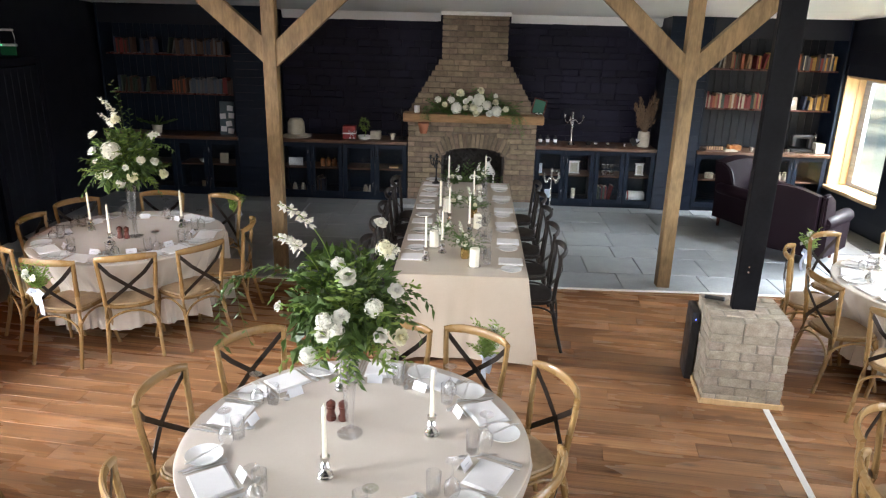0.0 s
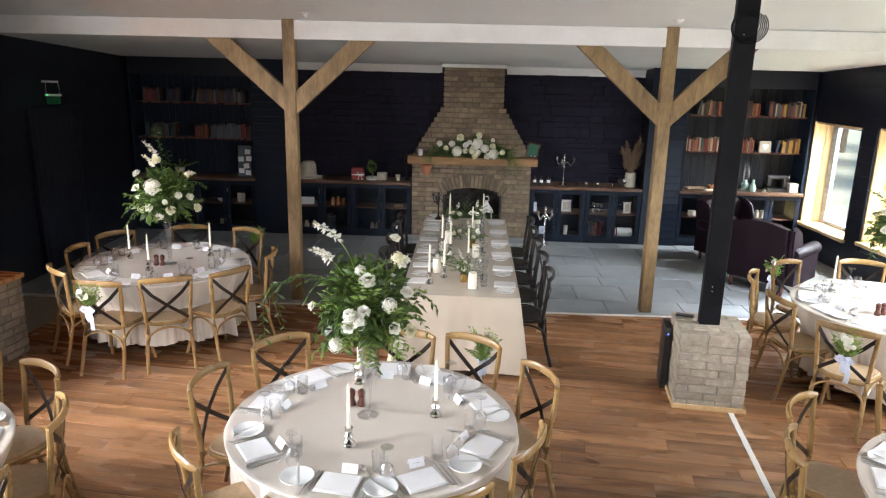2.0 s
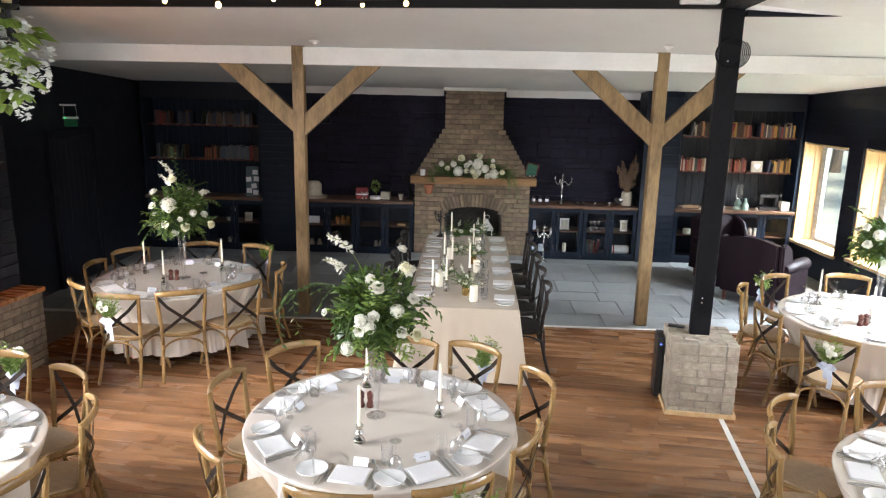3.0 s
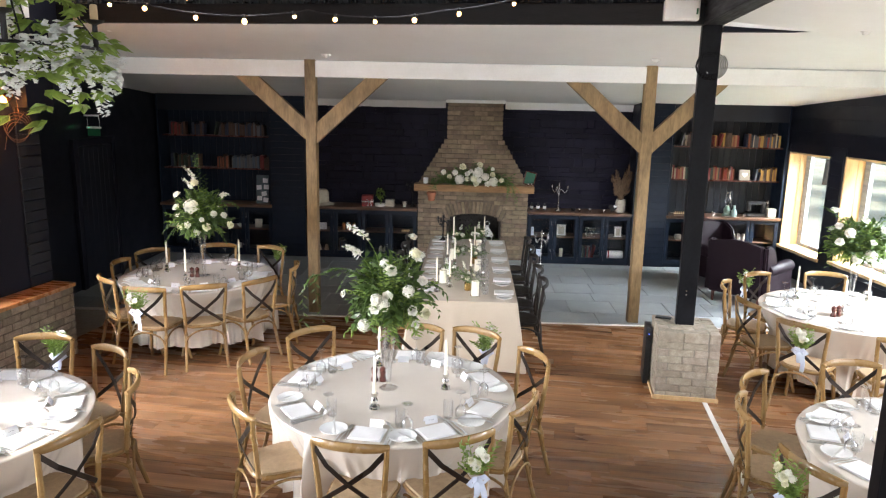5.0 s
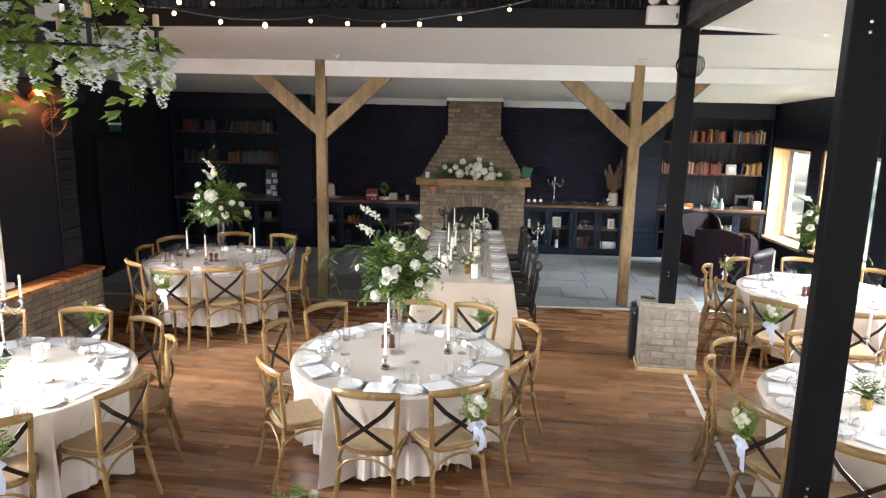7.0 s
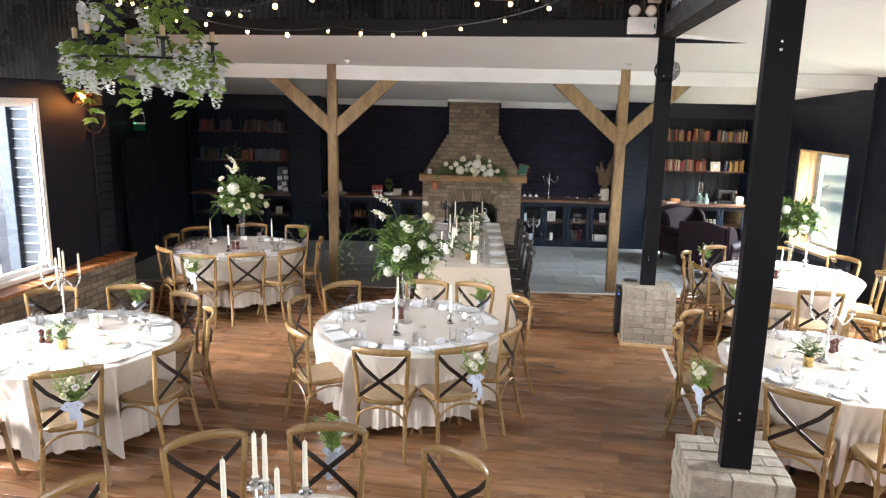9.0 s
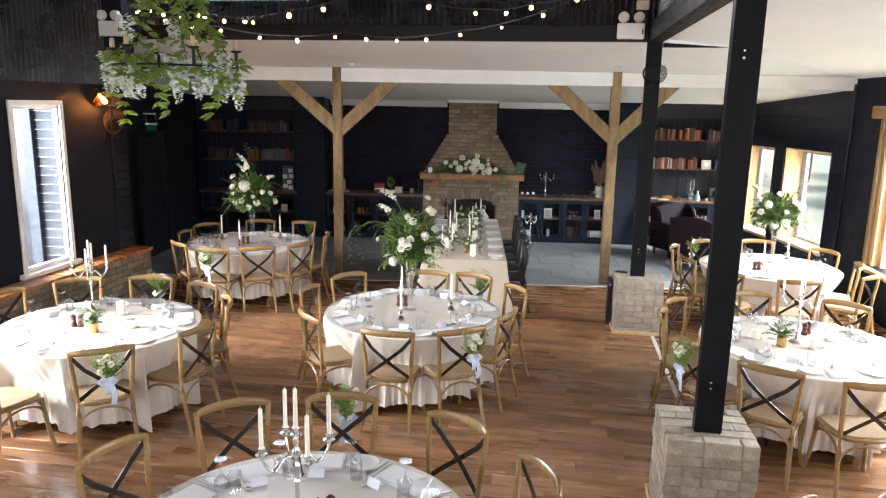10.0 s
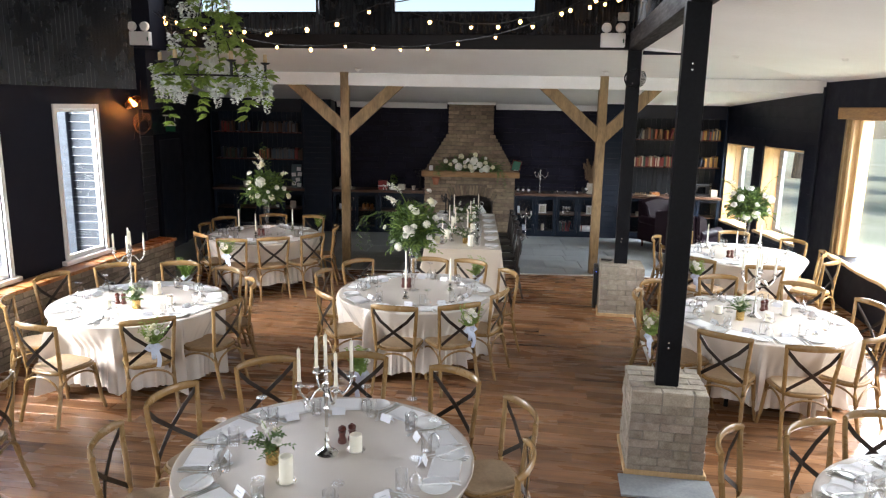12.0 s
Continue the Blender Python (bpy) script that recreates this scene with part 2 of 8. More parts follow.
CORRUGATED = surface("satin_black_corrugated_sheet", (0.0075, 0.0080, 0.0100), (0.0125, 0.0135, 0.0160), 0.26, scale=3, grain=30, bump=0.0, spec=0.5)
BLACK_TIMBER = surface("black_stained_timber", (0.0060, 0.0054, 0.0060), (0.0150, 0.0128, 0.0135), 0.5, scale=3, stretch=(1, 9, 9), grain=20, bump=0.3, spec=0.2)
CEILING = boarded_ceiling("warm_white_ceiling_boards")
WHITE_PAINT = surface("white_gloss_paint", (0.74, 0.72, 0.68), (0.82, 0.80, 0.77), 0.45, scale=4, grain=60, bump=0.05)
BRICK = surface("reclaimed_buff_brick", (0.250, 0.202, 0.148), (0.47, 0.405, 0.32), 0.85, scale=14, grain=90, bump=0.7, depth=0.008, spread=0.17, hue=0.012)
HEARTH_BRICK = surface("brown_buff_chimney_brick", (0.125, 0.086, 0.055), (0.275, 0.205, 0.138), 0.85, scale=11, grain=110, bump=0.6, depth=0.006, spread=0.28, hue=0.014)
MORTAR = surface("buff_mortar", (0.24, 0.21, 0.17), (0.36, 0.32, 0.265), 0.95, scale=20, grain=150, bump=0.5)
HEARTH_MORTAR = surface("brown_hearth_mortar", (0.085, 0.062, 0.042), (0.20, 0.155, 0.112), 0.95, scale=9, grain=120, bump=0.6)
SOOT = surface("sooty_firebrick", (0.018, 0.015, 0.013), (0.07, 0.058, 0.05), 0.9, scale=5, grain=60, bump=0.5)
OAK_BEAM = surface("green_oak_post", (0.130, 0.080, 0.033), (0.325, 0.212, 0.098), 0.65, scale=2.6, stretch=(4, 4, 0.9), grain=14, bump=0.4, depth=0.003, fine=0.35)
MANTEL_WOOD = surface("rough_brown_oak_beam", (0.17, 0.082, 0.030), (0.36, 0.205, 0.088), 0.7, scale=2.5, stretch=(0.7, 6, 6), grain=16, bump=0.4, depth=0.004)
PINE = surface("pale_pine_lining", (0.58, 0.37, 0.17), (0.75, 0.53, 0.28), 0.55, scale=2.5, stretch=(6, 6, 0.6), grain=14, bump=0.15)
BENCH_WOOD = surface("orange_varnished_board", (0.27, 0.10, 0.032), (0.48, 0.21, 0.075), 0.3, scale=2.2, stretch=(7, 0.7, 7), grain=14, bump=0.1)
LIVE_EDGE = surface("brown_live_edge_board", (0.050, 0.024, 0.014), (0.16, 0.080, 0.046), 0.4, scale=4, stretch=(0.7, 6, 6), grain=18, bump=0.3)
CHAIR_WOOD = surface("honey_oak_bentwood", (0.222, 0.126, 0.045), (0.300, 0.182, 0.072), 0.27, scale=1.6, stretch=(2, 2, 2), grain=24, bump=0.1, spread=0.14)
CHAIR_DARK = surface("black_brown_bentwood", (0.009, 0.007, 0.006), (0.018, 0.013, 0.011), 0.42, scale=4, grain=24, bump=0.1, spec=0.3)
RATTAN = surface("woven_rattan_seat", (0.26, 0.170, 0.090), (0.41, 0.285, 0.165), 0.70, scale=30, grain=260, bump=0.6, depth=0.003, spread=0.08)
STRAP = surface("dark_bronze_metal_strap", (0.020, 0.015, 0.012), (0.045, 0.034, 0.027), 0.35, metal=0.6, scale=6, grain=50, bump=0.05)
CLOTH = surface("champagne_satin_cloth", (0.590, 0.520, 0.440), (0.640, 0.574, 0.494), 0.26, scale=2.5, grain=150, bump=0.0, sheen=0.1, rough_var=0.01, spec=0.68)
# warmer, darker copy of CLOTH: shadow on the long table's drop, put into colour
LONG_CLOTH = surface("champagne_satin_shaded", (0.47, 0.39, 0.295), (0.53, 0.45, 0.35), 0.34, scale=2.5, grain=150, bump=0.0, sheen=0.1, rough_var=0.02, spec=0.7)
LINEN = surface("white_linen", (0.78, 0.77, 0.76), (0.86, 0.85, 0.84), 0.8, scale=6, grain=220, bump=0.25)
CHINA = surface("white_china", (0.82, 0.82, 0.80), (0.87, 0.87, 0.85), 0.12, scale=3, grain=20, bump=0.0, rough_var=0.03)
CARD = surface("white_card", (0.80, 0.80, 0.82), (0.86, 0.86, 0.88), 0.7, scale=5, grain=90, bump=0.05)
SILVER = surface("polished_silver_plate", (0.62, 0.60, 0.57), (0.78, 0.76, 0.73), 0.25, metal=1.0, scale=8, grain=40, bump=0.03, rough_var=0.06)
CUTLERY_STEEL = surface("polished_steel_cutlery", (0.62, 0.61, 0.59), (0.78, 0.77, 0.75), 0.34, metal=1.0, scale=8, grain=40, bump=0.03, rough_var=0.06)
CANDLE = surface("ivory_candle_wax", (0.80, 0.74, 0.58), (0.87, 0.82, 0.68), 0.42, scale=5, grain=40, bump=0.04)
GOLD_GLASS = surface("gold_mercury_glass", (0.42, 0.27, 0.09), (0.66, 0.47, 0.19), 0.24, metal=0.9, scale=30, grain=90, bump=0.15)
LEAF = surface("deep_green_leaf", (0.042, 0.080, 0.019), (0.108, 0.172, 0.045), 0.40, scale=9, grain=60, bump=0.1, spread=0.5, islands=True)
LEAF_PALE = surface("pale_green_leaf", (0.105, 0.175, 0.030), (0.25, 0.36, 0.085), 0.5, scale=9, grain=60, bump=0.1, spread=0.4, islands=True)
PETAL = surface("ivory_white_petal", (0.84, 0.82, 0.72), (0.90, 0.88, 0.80), 0.8, scale=2, grain=9, bump=0.0, spread=0.05, islands=True, spec=0.2)
PETAL_CREAM = surface("cream_petal", (0.74, 0.71, 0.48), (0.86, 0.83, 0.64), 0.8, scale=2, grain=9, bump=0.0, spread=0.08, islands=True, spec=0.2)


def let_light_through(mt, colour, share):
    """Thin leaves and petals pass some light on to their shaded side."""
    n, l = mt.node_tree.nodes, mt.node_tree.links
    p, out = n["Principled BSDF"], n["Material Output"]
    tr, mix = n.new("ShaderNodeBsdfTranslucent"), n.new("ShaderNodeMixShader")
    tr.inputs["Color"].default_value, mix.inputs[0].default_value = (*colour, 1), share
    l.new(p.outputs[0], mix.inputs[1])
    l.new(tr.outputs[0], mix.inputs[2])
    l.new(mix.outputs[0], out.inputs["Surface"])


let_light_through(LEAF, (0.13, 0.22, 0.04), 0.30)
let_light_through(LEAF_PALE, (0.32, 0.44, 0.09), 0.35)
let_light_through(PETAL, (0.90, 0.88, 0.80), 0.30)
let_light_through(PETAL_CREAM, (0.88, 0.84, 0.64), 0.30)
LEATHER = surface("dark_plum_leather", (0.0060, 0.0018, 0.0040), (0.0105, 0.0034, 0.0070), 0.58, scale=3, grain=90, bump=0.08, spec=0.16)
DARK_WOOD = surface("dark_red_turned_wood", (0.055, 0.014, 0.010), (0.12, 0.035, 0.022), 0.3, scale=12, grain=60, bump=0.05)
BLACK_PLASTIC = surface("black_plastic", (0.011, 0.011, 0.012), (0.018, 0.018, 0.020), 0.4, scale=8, grain=60, bump=0.05)
COPPER = surface("copper_shade", (0.55, 0.24, 0.11), (0.72, 0.36, 0.18), 0.25, metal=1.0, scale=8, grain=50, bump=0.04)
RIBBON = surface("pale_blue_organza", (0.50, 0.55, 0.66), (0.62, 0.67, 0.77), 0.7, scale=8, grain=120, bump=0.1)
DRIED = surface("dried_grass", (0.15, 0.09, 0.055), (0.32, 0.22, 0.135), 0.9, scale=10, grain=60, bump=0.1)
STONEWARE = surface("speckled_stoneware", (0.42, 0.37, 0.29), (0.60, 0.55, 0.45), 0.6, scale=18, grain=120, bump=0.1)
TERRACOTTA = surface("terracotta", (0.30, 0.10, 0.05), (0.42, 0.16, 0.085), 0.8, scale=12, grain=90, bump=0.2)
GRASS = surface("pale_meadow_grass", (0.36, 0.40, 0.26), (0.56, 0.58, 0.45), 0.95, scale=0.6, grain=8, bump=0.5)


def clear_glass(name, tint=(1, 1, 1), gloss=0.03, most=0.55, edge=0.10):
    """Thin clear glass: see-through, with gloss that grows towards the edges."""
    m, n, l, p = material(name)
    n.remove(p)
    mix, tr, gl, lw, pw = n.new("ShaderNodeMixShader"), n.new("ShaderNodeBsdfTransparent"), n.new("ShaderNodeBsdfGlossy"), n.new("ShaderNodeLayerWeight"), n.new("ShaderNodeMapRange")
    tr.inputs["Color"].default_value = (*tint, 1)
    gl.inputs["Roughness"].default_value = gloss
    lw.inputs["Blend"].default_value = edge
    pw.inputs[1].default_value, pw.inputs[2].default_value, pw.inputs[3].default_value, pw.inputs[4].default_value = 0.0, 1.0, 0.012, most
    l.new(lw.outputs["Facing"], pw.inputs[0])
    l.new(pw.outputs[0], mix.inputs[0])
    l.new(tr.outputs[0], mix.inputs[1])
    l.new(gl.outputs[0], mix.inputs[2])
    l.new(mix.outputs[0], n["Material Output"].inputs["Surface"])
    return m


GLASS = clear_glass("clear_drinking_glass", (0.996, 0.997, 0.997), 0.20, 0.75, 0.30)
PANE = clear_glass("window_glass", (0.98, 0.985, 0.985), 0.02, 0.25)


def glow(name, colour, strength):
    m, n, l, p = material(name)
    p.inputs["Base Color"].default_value = (*colour, 1)
    p.inputs["Emission Color"].default_value = (*colour, 1)
    p.inputs["Emission Strength"].default_value = strength
    return m


BULB = glow("warm_bulb", (1.0, 0.52, 0.17), 9.0)
AMBER = glow("amber_bulb", (1.0, 0.45, 0.08), 16.0)
EXIT_GREEN = glow("green_sign_light", (0.004, 0.08, 0.028), 0.03)

# ---- plan: the back room runs along x and y; the hall is turned by HALL degrees ----
HALL = -6.5
hu = Vector((math.cos(radians(HALL)), math.sin(radians(HALL)), 0))
hv = Vector((-math.sin(radians(HALL)), math.cos(radians(HALL)), 0))


def setting(name, bm, mat_, label, m=None, smooth=False, category="wall"):
    return thing(name, m or Matrix(), label, category, kind="structure", bm=bm, material=mat_, smooth=smooth)


def along(p0, p1):
    """The pose whose x runs from p0 to p1 on the ground, and the length."""
    d = Vector(p1) - Vector(p0)
    return pose(p0[0], p0[1], 0, 0, 0, math.degrees(math.atan2(d.y, d.x))), d.length


def wall_mesh(length, z0, z1, thick, openings=()):
    """A wall along x from y = 0 back to y = thick, with openings (s0, s1, z0, z1) through it."""
    bm = bmesh.new()
    xs = sorted({0, length, *[v for o in openings for v in o[:2]]})
    for a, b in zip(xs, xs[1:]):
        holes = sorted((o[2], o[3]) for o in openings if o[0] <= a + 1e-6 and o[1] >= b - 1e-6)
        z = z0
        for h0, h1 in holes:
            if h0 > z + 1e-6:
                box(bm, a, b, 0, thick, z, h0)
            z = h1
        if z1 > z + 1e-6:
            box(bm, a, b, 0, thick, z, z1)
    return bm


# floors
bm = bmesh.new()
box(bm, -7.5, 5.25, -9.0, 7.06, -0.12, -0.016)
wood_floor = setting("floor", bm, MORTAR, "brown wooden laminate floor of the hall", category="floor")
bm = bmesh.new()
box(bm, -7.5, 5.25, 7.06, 11.4, -0.12, -0.016)
slate_floor = setting("slate_floor", bm, GROUT, "blue grey slate flagstone floor by the fireplace", category="floor")
bm = soft_box(-6.1, 4.95, 7.035, 7.085, -0.016, 0.006, 0.002)
setting("threshold_trim", bm, WHITE_PAINT, "pale metal strip between the boards and the slate", category="trim")

# back wall behind fireplace and shelves
bm = bmesh.new()
box(bm, -7.0, 5.02, 11.06, 11.4, 0, 3.3)
wall_north = setting("wall_north", bm, NAVY_STONE, "dark navy painted stone wall behind the fireplace")

# back room's right wall with two small windows
mR, lenR = along((4.68, 11.06), (4.955, 7.2))
W1, W2 = (0.50, 1.74), (2.10, 3.50)
bm = wall_mesh(lenR, 0, 3.4, 0.37, [(*W1, 0.47, 2.05), (*W2, 0.52, 2.08)])
wall_east = setting("wall_east", bm, NAVY_PAINT, "dark navy wall clad in wide horizontal boards", mR)

# hall's right wall with the large window and two unseen openings added for lamps
mE, lenE = along((4.955, 7.2), (2.97, -9.0))
BIG = (1.0, 3.75)
bm = wall_mesh(lenE, 0, 3.4, 0.3, [(*BIG, 0.66, 2.64), (4.6, 7.6, 0.66, 2.64), (9.0, 13.0, 0.66, 2.64)])
wall_hall_east = setting("wall_hall_east", bm, BLACK_PLASTER, "dark painted hall wall with a large window and two unseen openings", mE)

# hall's left wall with tall windows
LW0, LW1 = (-7.0, -9.0), (-5.06, 5.47)
mL, lenL = along(LW0, LW1)


def on_left(y):
    """The distance along the left wall of the plan's y."""
    return (y - LW0[1]) / (LW1[1] - LW0[1]) * lenL


# the fourth is an unseen opening, added only to hold a fill lamp
LEFT_WINDOWS = [(on_left(3.60), on_left(4.30)), (on_left(2.02), on_left(2.72)), (on_left(0.44), on_left(1.14)), (on_left(-3.6), on_left(-2.4))]
bm = wall_mesh(lenL, 0, 6.2, 0.075, [(a, b, 0.85, 2.62) for a, b in LEFT_WINDOWS])
wall_west = setting("wall_west", bm, BLACK_PLASTER, "matt blue black plaster wall with tall white windows", mL)

# alcove at the far left with its door
bm = bmesh.new()
box(bm, -6.45, -6.15, 5.3, 11.06, 0, 3.5)
wall_alcove = setting("wall_alcove", bm, NAVY_PAINT, "dark boarded wall beside the exit door")
bm = bmesh.new()
box(bm, -6.15, -5.17, 5.17, 5.47, 0, 3.5)
wall_return = setting("wall_return", bm, BLACK_PLASTER, "dark wall return clad in weatherboards outside")
WEATHERBOARD = surface("weathered_blue_black_board", (0.014, 0.018, 0.023), (0.040, 0.048, 0.058), 0.7, spec=0.2, scale=6, stretch=(1, 1, 2), grain=40, bump=0.3, spread=0.25)
# pale colour standing in for light caught on the board edges
EDGE_GLINT = surface("pale_board_edge_glint", (0.24, 0.26, 0.28), (0.36, 0.38, 0.40), 0.4, scale=6, grain=40, bump=0.05)
part("corner_post", soft_box(-6.17, -6.035, 5.06, 5.168, -0.3, 3.2, 0.006), WEATHERBOARD, wall_return)
for i in range(29):
    z = -0.2 + 0.114 * i
    bm = bmesh.new()
    v = [bm.verts.new(p) for x in (-6.033, -5.28) for p in ((x, 5.169, z), (x, 5.125, z), (x, 5.125, z + 0.012), (x, 5.150, z + 0.110), (x, 5.169, z + 0.112))]
    bm.faces.new(v[:5]), bm.faces.new(v[5:])
    for k in range(5):
        bm.faces.new((v[k], v[(k + 1) % 5], v[5 + (k + 1) % 5], v[5 + k]))
    part("board", bm, WEATHERBOARD, wall_return)
    # thin strip added as the bright glint along each board's edge
    part("joint_strip", soft_box(-6.033, -5.28, 5.118, 5.124, z - 0.008, z - 0.001, 0.001), EDGE_GLINT, wall_return)

bm = bmesh.new()
box(bm, lenL, lenL + 0.7, 0.0, 0.16, 3.44, 6.2)
setting("wall_corner", bm, BLACK_PLASTER, "black upper wall in the corner of the gable", mL)
bm = bmesh.new()
box(bm, -5.165, -4.84, 5.15, 5.62, 3.40, 6.2)
box(bm, -5.160, -4.93, 5.153, 5.60, 2.60, 3.398)
setting("wall_pier", bm, BLACK_PLASTER, "black pier in the corner of the gable")

# unseen wall behind the camera; its wide openings are added to admit fill light
bm = wall_mesh(13.0, 0, 6.2, 0.3, [(2.0, 5.2, 1.0, 5.2), (6.0, 9.2, 1.0, 5.2), (10.0, 12.0, 0.9, 2.6)])
setting("wall_south", bm, BLACK_PLASTER, "unseen dark end wall with added wide openings", pose(6.0, -8.9, 0, 0, 0, 180))

# cross beam, gable and clerestory over the back room
GB = Vector((1.485, 5.02, 0))
gL = GB - hu * 6.55
mG, lenG = along((gL.x, gL.y), (GB.x + 0.0, GB.y))
bm = soft_box(-0.2, lenG + 0.02, -0.06, 0.14, 3.45, 3.63, 0.006)
setting("gable_beam", bm, BLACK_TIMBER, "black stained timber beam under the gable", mG, category="beam")
bm = soft_box(lenG + 0.1, lenG + 3.4, 0.02, 0.12, 3.40, 3.62, 0.004)
setting("gable_wedge", bm, BLACK_PLASTER, "dark painted upstand at the edge of the ceiling", mG, category="trim")
CLERE = [(0.62, 2.35), (3.38, 5.28)]
bm = wall_mesh(lenG + 0.1, 3.63, 6.2, 0.16, [(*c, 3.90, 4.75) for c in CLERE])
gable = setting("wall_gable", bm, BLACK_PLASTER, "black gable wall with two clerestory windows", mG)

# long beam over the posts, and the wall above it
mB, lenB = along((GB.x - 0.0, GB.y), tuple((GB - hv * 14.0)[:2]))
bm = soft_box(-0.2, lenB, -0.09, 0.09, 3.45, 3.66, 0.006)
setting("long_beam", bm, BLACK_TIMBER, "black stained timber beam over the steel posts", mB, category="beam")
bm = bmesh.new()
box(bm, 0.0, lenB, 0.0, 0.12, 3.66, 6.2)
setting("wall_clerestory", bm, BLACK_PLASTER, "black wall above the aisle", mB)

# ceilings
bm = bmesh.new()


def slab(bm, pts, t=0.06):
    lo = [bm.verts.new(p) for p in pts]
    hi = [bm.verts.new((p[0], p[1], p[2] + t)) for p in pts]
    bm.faces.new(lo), bm.faces.new(hi[::-1])
    for i in range(len(pts)):
        j = (i + 1) % len(pts)
        bm.faces.new((lo[i], lo[j], hi[j], hi[i]))


def za(y):
    return 3.205 + 0.095 * (7.25 - y)


slab(bm, [(-6.4, 11.1, 2.755), (5.4, 11.1, 2.755), (5.4, 7.28, 3.02), (-6.4, 7.28, 3.02)])
setting("ceiling_back", bm, CEILING, "white boarded ceiling sloping to the fireplace wall", category="ceiling")
bm = bmesh.new()
eL, eR = gL - hu * 0.3, GB + hu * 0.86
EDGE = [(-6.4, 5.95, 3.455), (eL.x, eL.y, 3.455), (GB.x, GB.y, 3.455), (eR.x, eR.y, 3.40), (4.98, 7.262, za(7.25))]


def edge_at(x):
    """The front edge of the ceiling at the plan's x."""
    for p, q in zip(EDGE, EDGE[1:]):
        if x <= q[0] + 1e-6:
            u = (x - p[0]) / (q[0] - p[0])
            return x, p[1] + (q[1] - p[1]) * u, p[2] + (q[2] - p[2]) * u


cols = sorted({*[-6.4 + 11.38 * i / 36 for i in range(37)], *[p[0] for p in EDGE]})
low = [(bm.verts.new(edge_at(x)), bm.verts.new((x, 7.27, za(7.25)))) for x in cols]
top = [(bm.verts.new(a.co + Vector((0, 0, 0.06))), bm.verts.new(b.co + Vector((0, 0, 0.06)))) for a, b in low]
for rows in (low, top):
    for a, b in zip(rows, rows[1:]):
        bm.faces.new((a[0], b[0], b[1], a[1]))
for k in (0, 1):
    for i in range(len(cols) - 1):
        bm.faces.new((low[i][k], low[i + 1][k], top[i + 1][k], top[i][k]))
for i in (0, -1):
    bm.faces.new((low[i][0], low[i][1], top[i][1], top[i][0]))
setting("ceiling_front", bm, CEILING, "white sloping ceiling between the beam and the gable", category="ceiling", smooth=True)
bm = bmesh.new()
wR = [mE @ Vector((s, 0, 0)) for s in (0.0, lenE)]
bB = [GB, GB - hv * 14.0]
slab(bm, [(eR.x, eR.y, 3.40), (GB.x, GB.y, 3.50), (bB[1].x, bB[1].y, 3.50), (wR[1].x + 0.1, wR[1].y, 3.12), (wR[0].x + 0.1, wR[0].y, 3.16), (4.98, 7.27, za(7.25))])
setting("ceiling_aisle", bm, CEILING, "white sloping ceiling over the side aisle", category="ceiling")
# the roof is out of view; this flat cover is added to shut out sky
bm = bmesh.new()
box(bm, -7.6, 6.6, -9.2, 6.0, 6.2, 6.35)
setting("roof", bm, BLACK_TIMBER, "unseen black cover closing the tall hall above", category="roof")

# cream beam on oak posts
bm = soft_box(-6.15, 4.95, 7.19, 7.36, 3.005, 3.20, 0.004)
setting("beam", bm, WHITE_PAINT, "cream painted beam carried by two oak posts", category="beam")
bm = bmesh.new()
for x0, x1 in ((-3.5, -1.12), (-0.07, 2.15)):
    v = [bm.verts.new((x, y, z)) for x in (x0, x1) for y, z in ((11.06, 2.64), (11.04, 2.64), (10.98, 2.77), (11.06, 2.79))]
    for i in range(4):
        bm.faces.new((v[i], v[(i + 1) % 4], v[4 + (i + 1) % 4], v[4 + i]))
    bm.faces.new(v[:4]), bm.faces.new(v[4:])
setting("cornice_trim", bm, WHITE_PAINT, "white cornice under the ceiling", category="trim")


def oak_post(x, braces):
    """braces: side, height at which the brace's underside leaves the post, and its reach along the beam."""
    t = thing("oak_post", pose(x, 7.25, 0), "square green oak post with two knee braces", "post", "oak posts")
    part("shaft", soft_box(-0.068, 0.068, -0.066, 0.066, 0, 3.215, 0.01, 2), OAK_BEAM, t)
    for s, low, reach in braces:
        bm = bmesh.new()
        a, b = Vector((s * 0.068, 0, low)), Vector((s * reach, 0, 3.004))
        d = (b - a).normalized()
        up = Vector((-s * d.z, 0, abs(d.x))) * 0.185
        a, b = a - d * 0.05, b + d * 0.25
        q = []
        for y in (-0.05, 0.05):
            q.append([bm.verts.new(Vector((p.x, y, p.z))) for p in (a, b, b + up, a + up - d * 0.2)])
        bm.faces.new(q[0]), bm.faces.new(q[1][::-1])
        for i in range(4):
            bm.faces.new((q[0][i], q[0][(i + 1) % 4], q[1][(i + 1) % 4], q[1][i]))
        for co, no in (((0, 0, 3.004), (0, 0, 1)), ((s * 0.067, 0, 0), (-s, 0, 0))):
            cut = bmesh.ops.bisect_plane(bm, geom=bm.verts[:] + bm.edges[:] + bm.faces[:], plane_co=co, plane_no=no, clear_outer=True)
            bmesh.ops.holes_fill(bm, edges=[e for e in cut["geom_cut"] if isinstance(e, bmesh.types.BMEdge)])
        part("brace", bm, OAK_BEAM, t)
    return t


oak_post(-2.641, ((-1, 2.24, 0.934), (1, 2.20, 0.954)))
oak_post(1.505, ((-1, 2.168, 1.01), (1, 2.17, 0.92)))

# steel posts on brick piers
PIERS = [(1.495, 5.04), (0.985, 0.88), (0.49, -3.26)]


